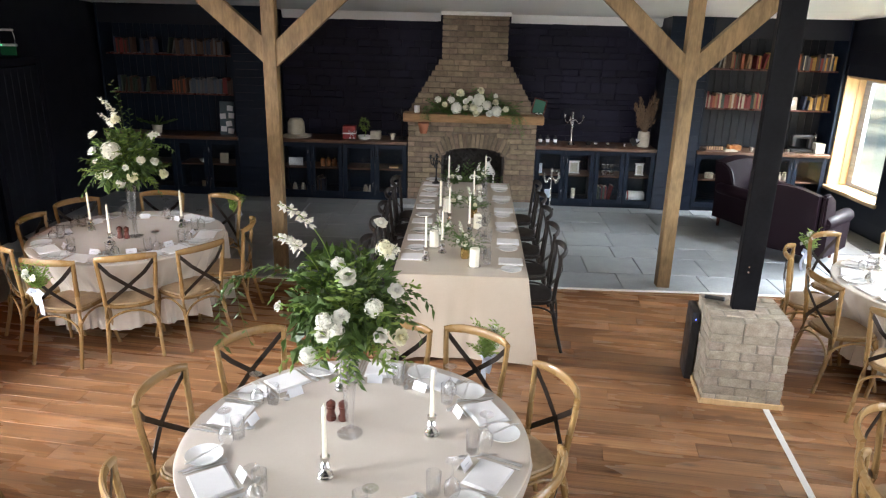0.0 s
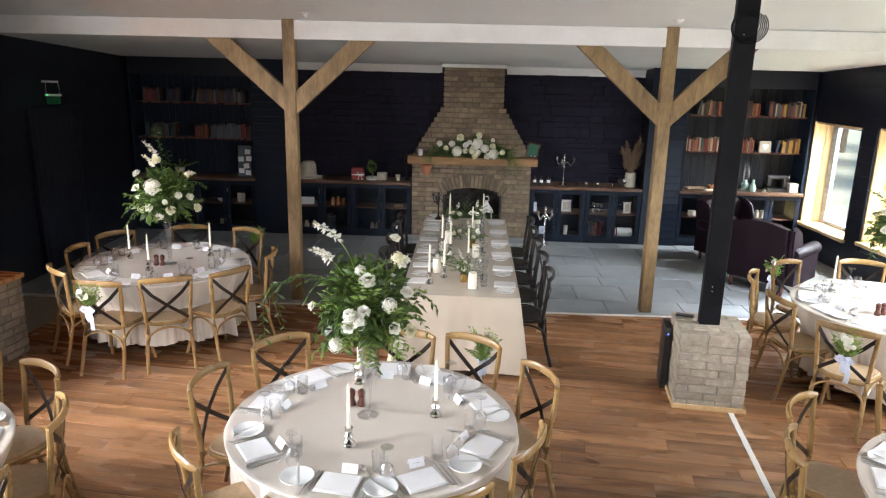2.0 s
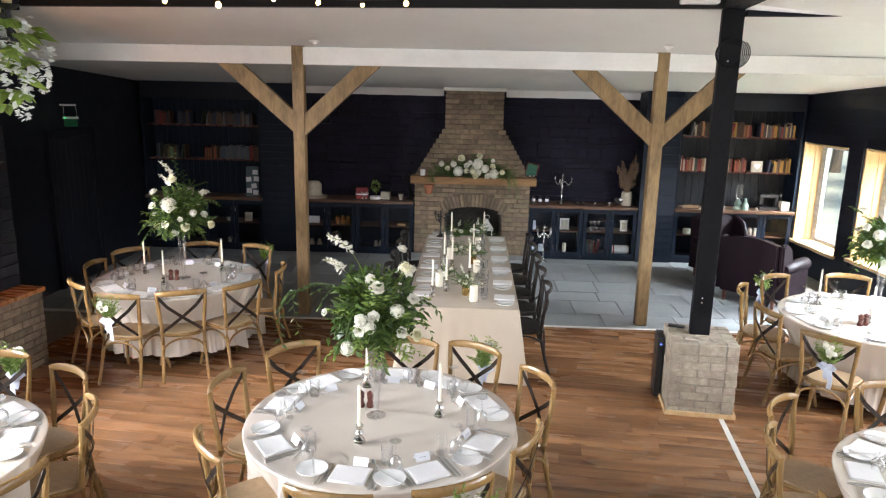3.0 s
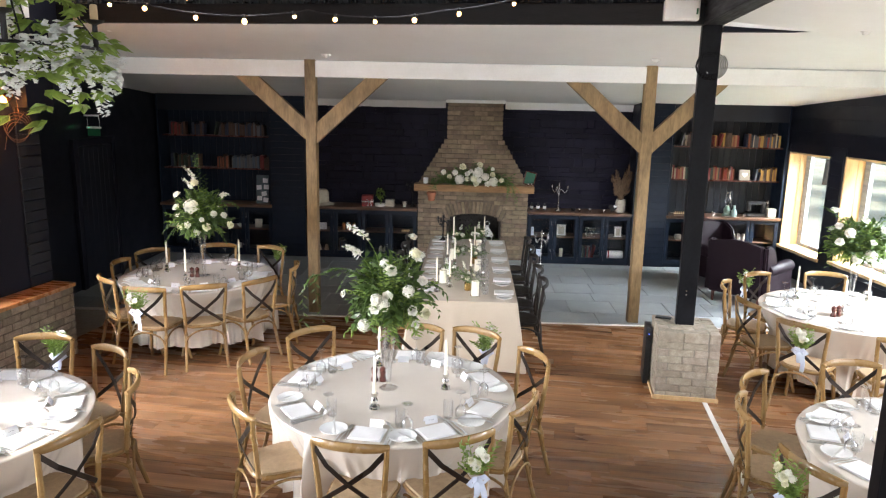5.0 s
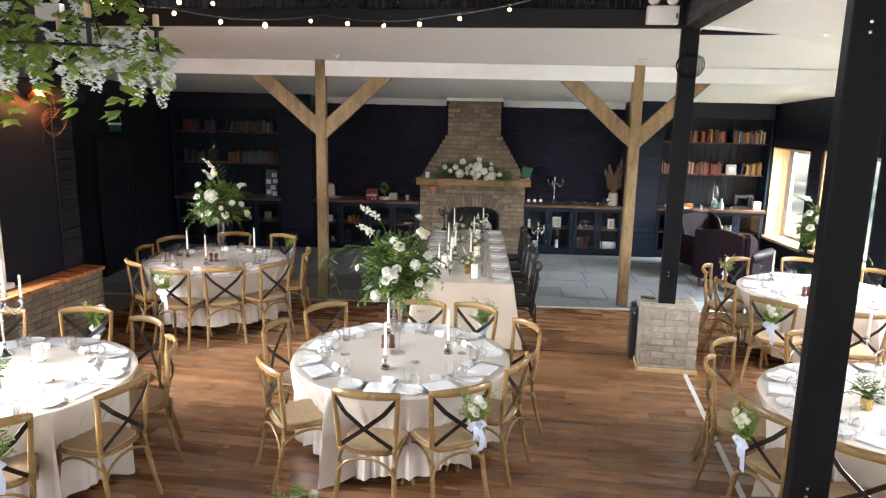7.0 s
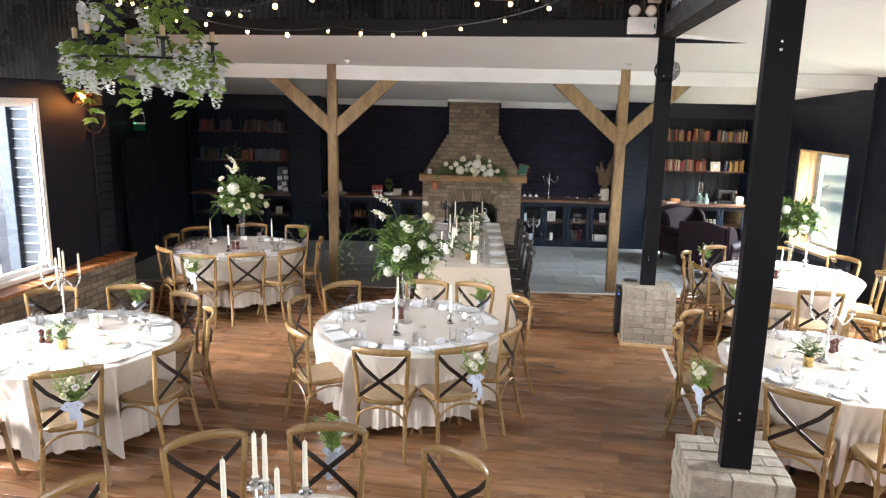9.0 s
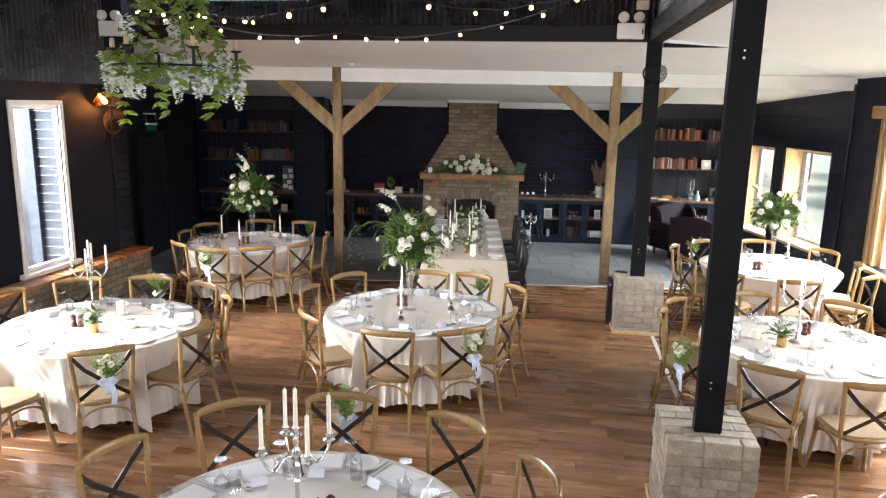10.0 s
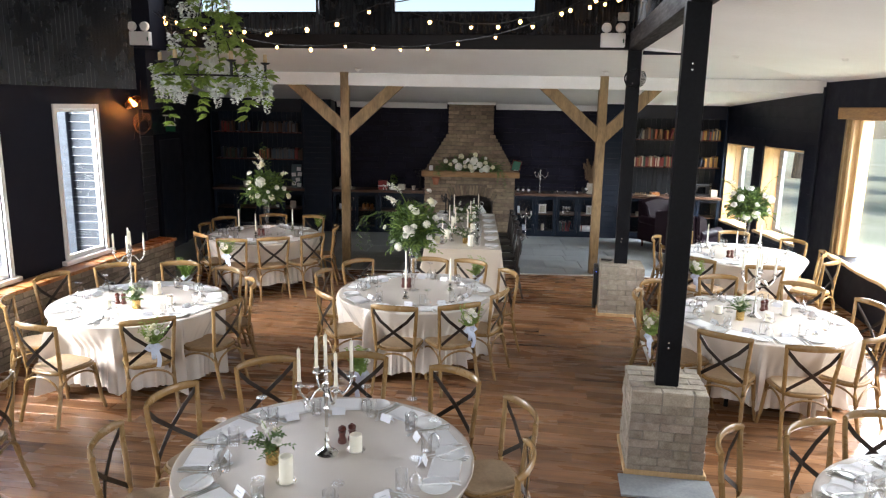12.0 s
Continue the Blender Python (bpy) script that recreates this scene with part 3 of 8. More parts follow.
def steel_post(x, y):
    t = thing("steel_post", pose(x, y, 0, 0, 0, HALL), "black painted flat steel post on a brick pier", "post", "steel posts")
    part("shaft", soft_box(-0.085, 0.085, -0.085, 0.0, 0.665, 3.455, 0.008, 2), BLACK_STEEL, t)
    for z in (0.97, 3.0):
        for dz in (0, 0.04):
            bm = bmesh.new()
            lathe(bm, [(0, 0.004), (0.007, 0.003), (0.008, 0)], 8, m=pose(-0.012, -0.085, z + dz, 90))
            part("bolt", bm, SILVER, t)
    return t


for x, y in ((1.49, 5.10), (0.972, 0.835)):
    steel_post(x, y)

# ---- chairs ----


def make_chair(wood, seat_mat, strap, label, m):
    """A cross-back bistro chair: seat's middle at the origin, facing +y."""
    c = thing("chair", m, label, "chair")
    # seat frame and woven seat
    outline = []
    for i in range(28):
        a = math.tau * i / 28
        k = abs(math.cos(a)) ** 4 + abs(math.sin(a)) ** 4
        r = 1 / k ** 0.25
        w = 0.205 + 0.025 * math.sin(a)
        outline.append((w * r * math.cos(a), 0.205 * r * math.sin(a)))
    for name, grow, z0, z1, mt in (("seat_frame", 1.0, 0.425, 0.455, wood), ("seat", 0.93, 0.450, 0.468, seat_mat)):
        bm = bmesh.new()
        rings = []
        for g, z in ((grow * 0.97, z0), (grow, z0 + 0.008), (grow, z1 - 0.008), (grow * 0.965, z1)):
            rings.append([bm.verts.new((x * g, y * g, z)) for x, y in outline])
        bm.faces.new(rings[0][::-1]), bm.faces.new(rings[-1])
        for a, b in zip(rings, rings[1:]):
            for j in range(28):
                bm.faces.new((a[j], a[(j + 1) % 28], b[(j + 1) % 28], b[j]))
        part(name, bm, mt, c, smooth=True)
    # front legs
    for s in (-1, 1):
        bm = bmesh.new()
        pts = [(s * 0.185, 0.165, 0.43), (s * 0.192, 0.180, 0.30), (s * 0.205, 0.200, 0.12), (s * 0.222, 0.225, 0.0)]
        sweep(bm, pts, [0.019, 0.018, 0.0165, 0.015])
        part("leg", bm, wood, c, smooth=True)
        # rear leg that rises into the back post
        bm = bmesh.new()
        pts = [(s * 0.205, -0.285, 0.0), (s * 0.195, -0.235, 0.18), (s * 0.185, -0.195, 0.36), (s * 0.186, -0.188, 0.47), (s * 0.196, -0.200, 0.62), (s * 0.208, -0.216, 0.76), (s * 0.214, -0.222, 0.862)]
        sweep(bm, pts, [0.015, 0.0165, 0.018, 0.0185, 0.0178, 0.017, 0.0165])
        part("back_post", bm, wood, c, smooth=True)
    # curved top rail
    bm = bmesh.new()
    prof = [(0.0155 * math.cos(k * math.tau / 10), 0.029 * math.sin(k * math.tau / 10)) for k in range(10)]
    pts = [(0.242 * math.sin(q), -0.150 - 0.130 * math.cos(q * 0.92), 0.856 + 0.020 * math.cos(q)) for q in [-1.16 + 2.32 * i / 16 for i in range(17)]]
    sweep(bm, pts, prof)
    for v in bm.verts:
        u = min(1.0, abs(v.co.x) / 0.222)
        zc = 0.876 - 0.011 * u * u
        v.co.z = zc + (v.co.z - zc) * (1 - 0.36 * u ** 5)
    part("top_rail", bm, wood, c, smooth=True)
    # bent braces under the seat
    for p, q in (((-0.195, -0.225, 0.25), (0.195, -0.225, 0.25)), ((-0.197, 0.190, 0.24), (0.197, 0.190, 0.24)), ((-0.195, -0.225, 0.25), (-0.197, 0.190, 0.24)), ((0.195, -0.225, 0.25), (0.197, 0.190, 0.24))):
        bm = bmesh.new()
        p, q = Vector(p), Vector(q)
        pts = []
        for i in range(13):
            u = i / 12
            pts.append(p.lerp(q, 0.5 - 0.5 * math.cos(math.pi * u)) + Vector((0, 0, 0.165 * math.sin(math.pi * u) ** 0.8)))
        sweep(bm, pts, 0.0095, up=(0.3, 0.3, 1))
        part("brace", bm, wood, c, smooth=True)
    # crossed straps of the back
    flat = [(-0.015, -0.0025), (0.015, -0.0025), (0.015, 0.0025), (-0.015, 0.0025)]
    for s in (-1, 1):
        bm = bmesh.new()
        off = 0.004 * s
        pts = [(s * 0.209, -0.226, 0.838), (s * 0.125, -0.250 + off, 0.738), (s * 0.0, -0.246 + off, 0.632), (s * -0.105, -0.218 + off, 0.545), (s * -0.186, -0.192, 0.475)]
        sweep(bm, pts, flat, up=(0, 1, 0.25))
        part("strap", bm, strap, c, smooth=False)
    return c


def chair_pose(rail, towards, back=0.27):
    """The chair whose top rail's middle stands at rail, facing the point towards."""
    d = (Vector(towards) - Vector(rail)).normalized()
    o = Vector(rail) + d * back
    return pose(o.x, o.y, 0, 0, 0, math.degrees(math.atan2(d.y, d.x)) - 90)


TABLES = {
    "a": (-1.12, 2.985), "b": (-3.70, 6.06), "c": (-3.83, 2.30), "d": (2.27, 2.34), "e": (3.23, 5.42), "f": (-1.345, -0.67), "g": (2.05, -1.22),
}
RAILS = {
    "a": [(-1.92, 3.85), (-0.51, 3.98), (-2.22, 3.23), (-2.03, 2.36), (-1.25, 1.91), (-0.62, 2.04), (-0.20, 2.59), (-0.07, 3.45), (-1.04, 4.06)],
    "b": [(-4.556, 6.72), (-3.845, 7.16), (-3.12, 7.085), (-4.64, 6.05), (-4.41, 5.29), (-3.83, 4.93), (-3.27, 5.10), (-2.765, 5.44), (-2.585, 6.15)],
    "c": [(-5.03, 2.77), (-4.595, 3.32), (-3.89, 3.505), (-4.167, 1.076), (-3.295, 1.31), (-2.775, 1.915), (-2.815, 2.73), (-3.23, 3.26), (-4.87, 1.766)],
    "d": [(1.20, 1.92), (1.138, 2.705), (1.38, 3.185), (2.26, 3.53), (3.09, 3.24), (1.57, 1.375), (2.234, 1.105), (3.461, 2.517), (2.93, 1.45)],
    "e": [(2.125, 5.90), (2.655, 6.41), (3.50, 6.52), (4.18, 5.90), (4.17, 5.02), (2.09, 5.19), (2.31, 4.45), (3.01, 4.08), (4.04, 4.47)],
    "f": [(-2.044, 0.481), (-1.369, 0.659), (-0.623, 0.382), (-0.173, -0.193), (-0.196, -0.835), (-2.496, -0.12), (-2.604, -0.79)],
    "g": [(0.939, -0.489), (1.474, -0.302), (2.017, -0.103)],
}
oak_chair = dark_chair = None
OAK_LABEL = "honey oak cross-back chair with a woven seat"
for key, rails in RAILS.items():
    for r in rails:
        m = chair_pose((*r, 0), (*TABLES[key], 0))
        if oak_chair is None:
            oak_chair = make_chair(CHAIR_WOOD, RATTAN, STRAP, OAK_LABEL, m)
            tagged(oak_chair, group="chairs round the tables")
        else:
            copy_thing(oak_chair, m @ pose(0, 0, 0, 0, 0, rnd(-3, 3)))
# one more oak chair at a table out of view
copy_thing(oak_chair, chair_pose((-3.62, -0.07, 0), (-4.9, -0.3, 0)))
for y in (5.72, 6.32, 6.92, 7.52, 8.12):
    for s in (-1, 1):
        x = -0.65 + s * 0.86
        m = chair_pose((x, y + rnd(-0.03, 0.03), 0), (-0.65, y, 0))
        if dark_chair is None:
            dark_chair = make_chair(CHAIR_DARK, CHAIR_DARK, CHAIR_DARK, "black bentwood cross-back chair at the long table", m)
            tagged(dark_chair, group="chairs at the long table")
        else:
            copy_thing(dark_chair, m @ pose(0, 0, 0, 0, 0, rnd(-4, 4)))

# ---- tables under their cloths ----
R = 0.84


def round_table(x, y, seed, rails):
    t = thing("round_table", pose(x, y, 0), "round banquet table hidden under its cloth", "table", "round tables")
    bm = bmesh.new()
    lathe(bm, [(0, 0.70), (R - 0.02, 0.70), (R - 0.02, 0.735), (0, 0.735)], 48)
    part("tabletop", bm, OAK_BEAM, t)
    for i in range(4):
        a = math.tau * (i + 0.5) / 4
        bm = bmesh.new()
        lathe(bm, [(0, 0), (0.02, 0), (0.02, 0.7), (0, 0.7)], 10, c=(0.55 * math.cos(a), 0.55 * math.sin(a), 0))
        part("leg", bm, BLACK_STEEL, t)
    # cloth with folds that deepen towards the floor, pushed in by the seats of the chairs
    seats = [math.atan2(q - y, p - x) for p, q in rails]
    rng = random.Random(seed)
    folds = []
    a = rng.uniform(0, 1)
    while a < math.tau - 0.12 + folds[0][0] if folds else True:
        folds.append((a, rng.uniform(0.030, 0.075), rng.uniform(0.10, 0.23)))
        a += rng.uniform(0.18, 0.40)
    for i in range(46):
        folds.append((rng.uniform(0, math.tau), rng.uniform(0.012, 0.024), rng.uniform(0.016, 0.048)))
    bm = bmesh.new()
    N = 320
    levels = [(0.0, 0.752), (0.30, 0.752), (0.62, 0.752), (R - 0.03, 0.752), (R - 0.012, 0.752), (R - 0.002, 0.749), (R + 0.002, 0.742)]
    rings = []
    for r, z in levels:
        rings.append([bm.verts.new((0, 0, z))] if r == 0 else [bm.verts.new((r * math.cos(math.tau * i / N), r * math.sin(math.tau * i / N), z)) for i in range(N)])
    for k in range(1, 13):
        d = k / 12
        ring = []
        for i in range(N):
            a = math.tau * i / N
            out = 0.0
            for fa, fw, fh in folds:
                q = (a - fa - 0.05 * d * math.sin(fa * 7) + math.pi) % math.tau - math.pi
                out += fh * math.exp(-(q / (fw * (0.85 + 0.25 * d))) ** 2)
            near = min(abs((a - q + math.pi) % math.tau - math.pi) for q in seats)
            push = min(1.0, max(0.0, (0.40 - near) / 0.15))
            push *= push * (3 - 2 * push)
            r = R + 0.003 + d ** 0.5 * (out * 1.1 - 0.085)
            r += (1 - push) * d * (0.020 * math.sin(41 * a + seed + 2.2 * math.sin(5 * a)) + 0.010 * math.sin(67 * a + 3 * seed + 1.7 * math.sin(9 * a)))
            inner = R + 0.003 - 0.150 * min(1.0, d / 0.40) ** 1.2 + d * min(out, 0.12) * 0.32 + d * 0.012 * math.sin(52 * a + seed + 2.5 * math.sin(7 * a))
            r += (inner - r) * push if inner < r else 0.0
            hem = 0.045 + 0.035 * math.sin(2 * a + seed) + 0.012 * math.sin(11 * a) + 0.055 * push
            ring.append(bm.verts.new((r * math.cos(a), r * math.sin(a), 0.742 + (max(hem, 0.006) - 0.742) * d)))
        rings.append(ring)
    for a_, b_ in zip(rings, rings[1:]):
        for j in range(N):
            bm.faces.new((a_[0], b_[j], b_[(j + 1) % N]) if len(a_) == 1 else (a_[j], a_[(j + 1) % N], b_[(j + 1) % N], b_[j]))
    c = thing("tablecloth", pose(x, y, 0.002), "champagne satin cloth falling in folds over a round table", "tablecloth", "round tablecloths", bm=bm, material=CLOTH, smooth=True)
    for p in c.data.polygons:
        p.use_smooth = True
    return t


for i, (k, (x, y)) in enumerate(TABLES.items()):
    round_table(x, y, i + 3, RAILS[k])

LX0, LX1, LY0, LY1 = -1.20, -0.12, 5.30, 8.65


def long_table():
    t = thing("long_table", pose((LX0 + LX1) / 2, LY0, 0), "long banquet table hidden under its cloth", "table")
    w, l = (LX1 - LX0) / 2, LY1 - LY0
    part("tabletop", soft_box(-w + 0.01, w - 0.01, 0.01, l - 0.01, 0.70, 0.735), OAK_BEAM, t)
    for sx in (-1, 1):
        for y in (0.15, l - 0.15):
            part("leg", soft_box(sx * 0.42 - 0.025, sx * 0.42 + 0.025, y - 0.025, y + 0.025, 0, 0.70), OAK_BEAM, t)
    bm = bmesh.new()
    per = []
    step = 0.02
    for i in range(int(2 * w / step)):
        per.append((-w + i * step, 0, 0, -1))
    for i in range(int(l / step)):
        per.append((w, i * step, 1, 0))
    for i in range(int(2 * w / step)):
        per.append((w - i * step, l, 0, 1))
    for i in range(int(l / step)):
        per.append((-w, l - i * step, -1, 0))
    n_ = len(per)
    rings = []
    for k in range(16):
        d = max(0, (k - 1) / 14)
        ring = []
        for i, (x, y, nx, ny) in enumerate(per):
            corner = min(math.hypot(abs(x) - w, y), math.hypot(abs(x) - w, y - l))
            cx, cy = (1 if x > 0 else -1), (1 if y > l / 2 else -1)
            flare = math.exp(-(corner / 0.16) ** 2)
            wav = (0.016 * math.sin(i * 0.36 + 0.6 * math.sin(i * 0.11)) + 0.014 * math.sin(i * 0.17 + 1)) * d ** 0.4 + 0.005 * math.sin(i * 0.9 + 2.0 * d) - 0.002 + 0.006 * math.exp(-((d - 0.42) / 0.05) ** 2)
            ox = nx * (0.004 + d * (0.02 + wav)) + cx * flare * d * 0.09
            oy = ny * (0.004 + d * (0.02 + wav)) + cy * flare * d * 0.09
            z = 0.752 if k == 0 else 0.744 + (0.03 - 0.744) * d
            ring.append(bm.verts.new((x * (0.996 if k == 0 else 1) + ox, y + oy, z)))
        rings.append(ring)
    for a_, b_ in zip(rings, rings[1:]):
        for j in range(n_):
            bm.faces.new((a_[j], a_[(j + 1) % n_], b_[(j + 1) % n_], b_[j]))
    bm.faces.new(rings[0])
    thing("tablecloth", pose((LX0 + LX1) / 2, LY0, 0.002), "champagne satin cloth falling to the floor from a long table", "tablecloth", bm=bm, material=LONG_CLOTH, smooth=True)


long_table()

# ---- fireplace ----
fire = thing("fireplace", Matrix(), "buff brick fireplace with stepped hood, arched opening and timber mantel", "fireplace")
FX0, FX1, FY = -1.55, 0.352, 10.50
HX0, HX1 = -1.535, 0.325
SX0, SX1 = -1.065, -0.125
OX0, OX1, OSPR, OTOP = -1.045, -0.10, 0.735, 0.855


def arch_z(x):
    u = (x - (OX0 + OX1) / 2) / ((OX1 - OX0) / 2)
    return OSPR + (OTOP - OSPR) * math.sqrt(max(0.0, 1 - u * u * 0.96)) if abs(u) < 1 else 0


bm = bmesh.new()
box(bm, FX0 + 0.012, OX0, FY + 0.012, 11.06, 0, 1.25)
box(bm, OX1, FX1 - 0.012, FY + 0.012, 11.06, 0, 1.25)
for i in range(16):
    xa, xb = OX0 + (OX1 - OX0) * i / 16, OX0 + (OX1 - OX0) * (i + 1) / 16
    box(bm, xa, xb, FY + 0.012, 10.72, min(arch_z(xa), arch_z(xb)) if 0 < i < 15 else OSPR, 1.25)
for i in range(10):
    z0, z1 = 1.25 + 0.084 * i, 1.25 + 0.084 * (i + 1)
    u = min(1, max(0, (z0 - 1.33) / 0.78))
    box(bm, HX0 + (SX0 - HX0) * u + 0.012, HX1 + (SX1 - HX1) * u - 0.012, FY + 0.012, 11.06, z0, z1)
box(bm, SX0 + 0.012, SX1 - 0.012, FY + 0.012, 11.06, 2.08, 2.78)
part("core", bm, HEARTH_MORTAR, fire)
bm = bmesh.new()
box(bm, OX0, OX1, 10.98, 11.02, 0, 0.9)
box(bm, OX0, OX0 + 0.02, FY + 0.05, 10.98, 0, 0.8)
box(bm, OX1 - 0.02, OX1, FY + 0.05, 10.98, 0, 0.8)
part("firebox", bm, SOOT, fire, "soot blackened firebox")
bm = soft_box(-1.605, 0.435, 10.27, 10.56, 1.255, 1.375, 0.012, 2)
bmesh.ops.subdivide_edges(bm, edges=[e for e in bm.edges if e.calc_length() > 1], cuts=14)
for v in bm.verts:
    v.co.y += 0.02 * noise.noise(v.co * 2.3) * (1 if v.co.y < 10.4 else 0)
    v.co.z += 0.008 * noise.noise(v.co * 3.1)
part("mantel", bm, MANTEL_WOOD, fire, "brown rough sawn timber mantel beam", smooth=True)
bm = soft_box(-1.75, 0.55, 10.15, 10.52, 0.0, 0.05, 0.006)
part("hearth", bm, SLATE, fire, "grey slate hearth slab")

# ---- daylight in the openings ----


def opening_light(name, m, s0, s1, z0, z1, y, watts, dip=-90):
    return window_light(name, m @ pose((s0 + s1) / 2, y, (z0 + z1) / 2, dip), s1 - s0 - 0.06, z1 - z0 - 0.06, watts)


def sky_light(name, m, s, z, ds, out, w, h, watts, colour=(0.90, 0.945, 1.0), up=0.9):
    """The sky beside a window: a soft source outside, ds along the wall from the opening's middle."""
    return window_light(name, look(m @ Vector((s + ds, out, z + up)), m @ Vector((s, 0, z - 0.2))), w, h, watts, colour)


for i, c in enumerate(CLERE):
    opening_light("clerestory_daylight", mG, *c, 3.9, 4.75, 0.10, 18)
mS = pose(6.0, -8.9, 0, 0, 0, 180)
# fill lamps in the assumed openings behind the camera, tipped towards the floor
for s0, s1, z0, z1, w in ((2.0, 5.2, 1.0, 5.2, 85), (6.0, 9.2, 1.0, 5.2, 85), (10.0, 12.0, 0.9, 2.6, 45)):
    opening_light("gable_daylight", mS, s0, s1, z0, z1, 0.1, w, -56)
sky_light("side_daylight", mL, (LEFT_WINDOWS[0][0] + LEFT_WINDOWS[1][1]) / 2, 2.2, -0.3, 3.6, 3.0, 3.0, 1620, (0.90, 0.95, 1.0))
sky_light("side_daylight", mL, (LEFT_WINDOWS[0][0] + LEFT_WINDOWS[1][1]) / 2, 2.2, -4.1, 2.5, 1.8, 3.0, 1760, (0.92, 0.96, 1.0))
# fill lamp in the unseen fourth opening, brightening the nearest table
for a, b in LEFT_WINDOWS[3:]:
    opening_light("side_daylight", mL, a, b, 0.85, 2.62, 0.06, 110)
sky_light("aisle_daylight", mE, 2.4, 1.7, 1.5, 2.0, 2.6, 2.2, 1080, (0.82, 0.92, 1.0), 2.0)
# the next two are fill lamps in the unseen added openings
opening_light("aisle_daylight", mE, 4.6, 7.6, 0.66, 2.64, 0.5, 80, -52)
opening_light("aisle_daylight", mE, 9.0, 13.0, 0.66, 2.64, 0.5, 30, -52)
for w in (W1, W2):
    sky_light("back_daylight", mR, (w[0] + w[1]) / 2, 1.4, -0.3, 2.6, 2.4, 2.2, 680, (0.84, 0.93, 1.0), 1.7)

# ---- outside ----
bm = bmesh.new()
box(bm, -60, 60, -40, 80, -0.6, -0.35)
thing("ground", Matrix(), "rough pale green meadow outside the hall", "ground", kind="structure", bm=bm, material=GRASS)


def leaf_cloud(bm, centre, size, count, length, rng, index=0, droop=0.0):
    """Many small leaves inside a loose ellipsoid."""
    c, s = Vector(centre), Vector(size)
    for _ in range(count):
        d = Vector((rng.gauss(0, 1), rng.gauss(0, 1), rng.gauss(0, 1))).normalized()
        r = rng.uniform(0.35, 1.0) ** 0.5
        p = c + Vector((d.x * s.x, d.y * s.y, d.z * s.z)) * r
        add_leaf(bm, p, (d + Vector((rng.uniform(-0.7, 0.7), rng.uniform(-0.7, 0.7), rng.uniform(-0.5, 0.6) - droop))).normalized(), length * rng.uniform(0.6, 1.25), rng, index)


def add_leaf(bm, p, d, length, rng, index=0, slim=0.36):
    side = d.cross(Vector((rng.uniform(-1, 1), rng.uniform(-1, 1), 1.2)))
    if side.length < 1e-4:
        side = Vector((1, 0, 0))
    side = side.normalized() * length * slim
    n_ = side.cross(d).normalized() * length * 0.10
    a = bm.verts.new(p)
    b = bm.verts.new(p + d * length * 0.45 + side * 0.5 - n_)
    c = bm.verts.new(p + d * length * 0.45 - side * 0.5 - n_)
    m_ = bm.verts.new(p + d * length * 0.5 + n_)
    e = bm.verts.new(p + d * length - Vector((0, 0, length * 0.14)))
    for f in ((a, b, m_), (b, e, m_), (e, c, m_), (c, a, m_)):
        bm.faces.new(f).material_index = index


TRUNK = surface("grey_brown_bark", (0.07, 0.055, 0.04), (0.16, 0.13, 0.10), 0.9, scale=6, grain=30, bump=0.6)
TREE_LEAF = surface("woodland_leaf", (0.07, 0.11, 0.035), (0.12, 0.17, 0.06), 0.6, scale=2, grain=10, bump=0.1, spread=0.4, islands=True)


def tree(x, y, h, seed):
    rng = random.Random(seed)
    t = thing("tree", pose(x, y, -0.35), "leafy green tree standing outside the windows", "tree", "trees outside")
    bm = bmesh.new()
    sweep(bm, [(0, 0, 0), (0.08, 0.03, h * 0.3), (0.02, 0.1, h * 0.6), (0.1, 0.05, h * 0.85)], [0.22, 0.17, 0.1, 0.04])
    for i in range(6):
        a, z = rng.uniform(0, 6.28), h * rng.uniform(0.3, 0.7)
        sweep(bm, [(0.05, 0.05, z), (math.cos(a) * h * 0.15, math.sin(a) * h * 0.15, z + h * 0.08), (math.cos(a) * h * 0.26, math.sin(a) * h * 0.26, z + h * 0.2)], [0.07, 0.045, 0.02])
    part("trunk", bm, TRUNK, t, smooth=True)
    bm = bmesh.new()
    for i in range(13):
        a, r, z = rng.uniform(0, 6.28), rng.uniform(0, 0.28) * h, h * rng.uniform(0.32, 0.98)
        leaf_cloud(bm, (math.cos(a) * r, math.sin(a) * r, z), (h * 0.15, h * 0.15, h * 0.11), 170, 0.34, rng)
    part("crown", bm, TREE_LEAF, t)
    return t


for i, (x, y, h) in enumerate(((13.5, 17.5, 6.5), (16.5, 23.0, 8), (19.0, 18.0, 6), (14.5, 29.0, 8.5), (22, 27, 9), (11.5, 34, 9), (-16, 22, 7), (-12, 24, 7.5))):
    tree(x, y, h, 40 + i)

# low outbuilding and boarded fence outside the left windows
SHED_BOARD = surface("weathered_grey_board", (0.20, 0.23, 0.26), (0.40, 0.43, 0.46), 0.45, scale=3, stretch=(0.6, 1, 6), grain=20, bump=0.2, spread=0.2)
shed = thing("shed", pose(-17, 14.0, -0.35), "low grey boarded outbuilding with a pale fascia", "shed")
bm = bmesh.new()
box(bm, 0, 8.5, 0.03, 4, 0, 1.95)
part("wall", bm, SHED_BOARD, shed)
for i in range(13):
    part("board", soft_box(0, 8.5, -0.02, 0.025, 0.02 + 0.145 * i, 0.02 + 0.145 * i + 0.138, 0.006), SHED_BOARD, shed)
part("fascia", soft_box(-0.3, 8.8, -0.32, -0.28, 1.88, 2.02, 0.006), SHED_BOARD, shed)
part("roof", soft_box(-0.3, 8.8, -0.275, 4.3, 1.96, 2.02, 0.01), SHED_BOARD, shed)
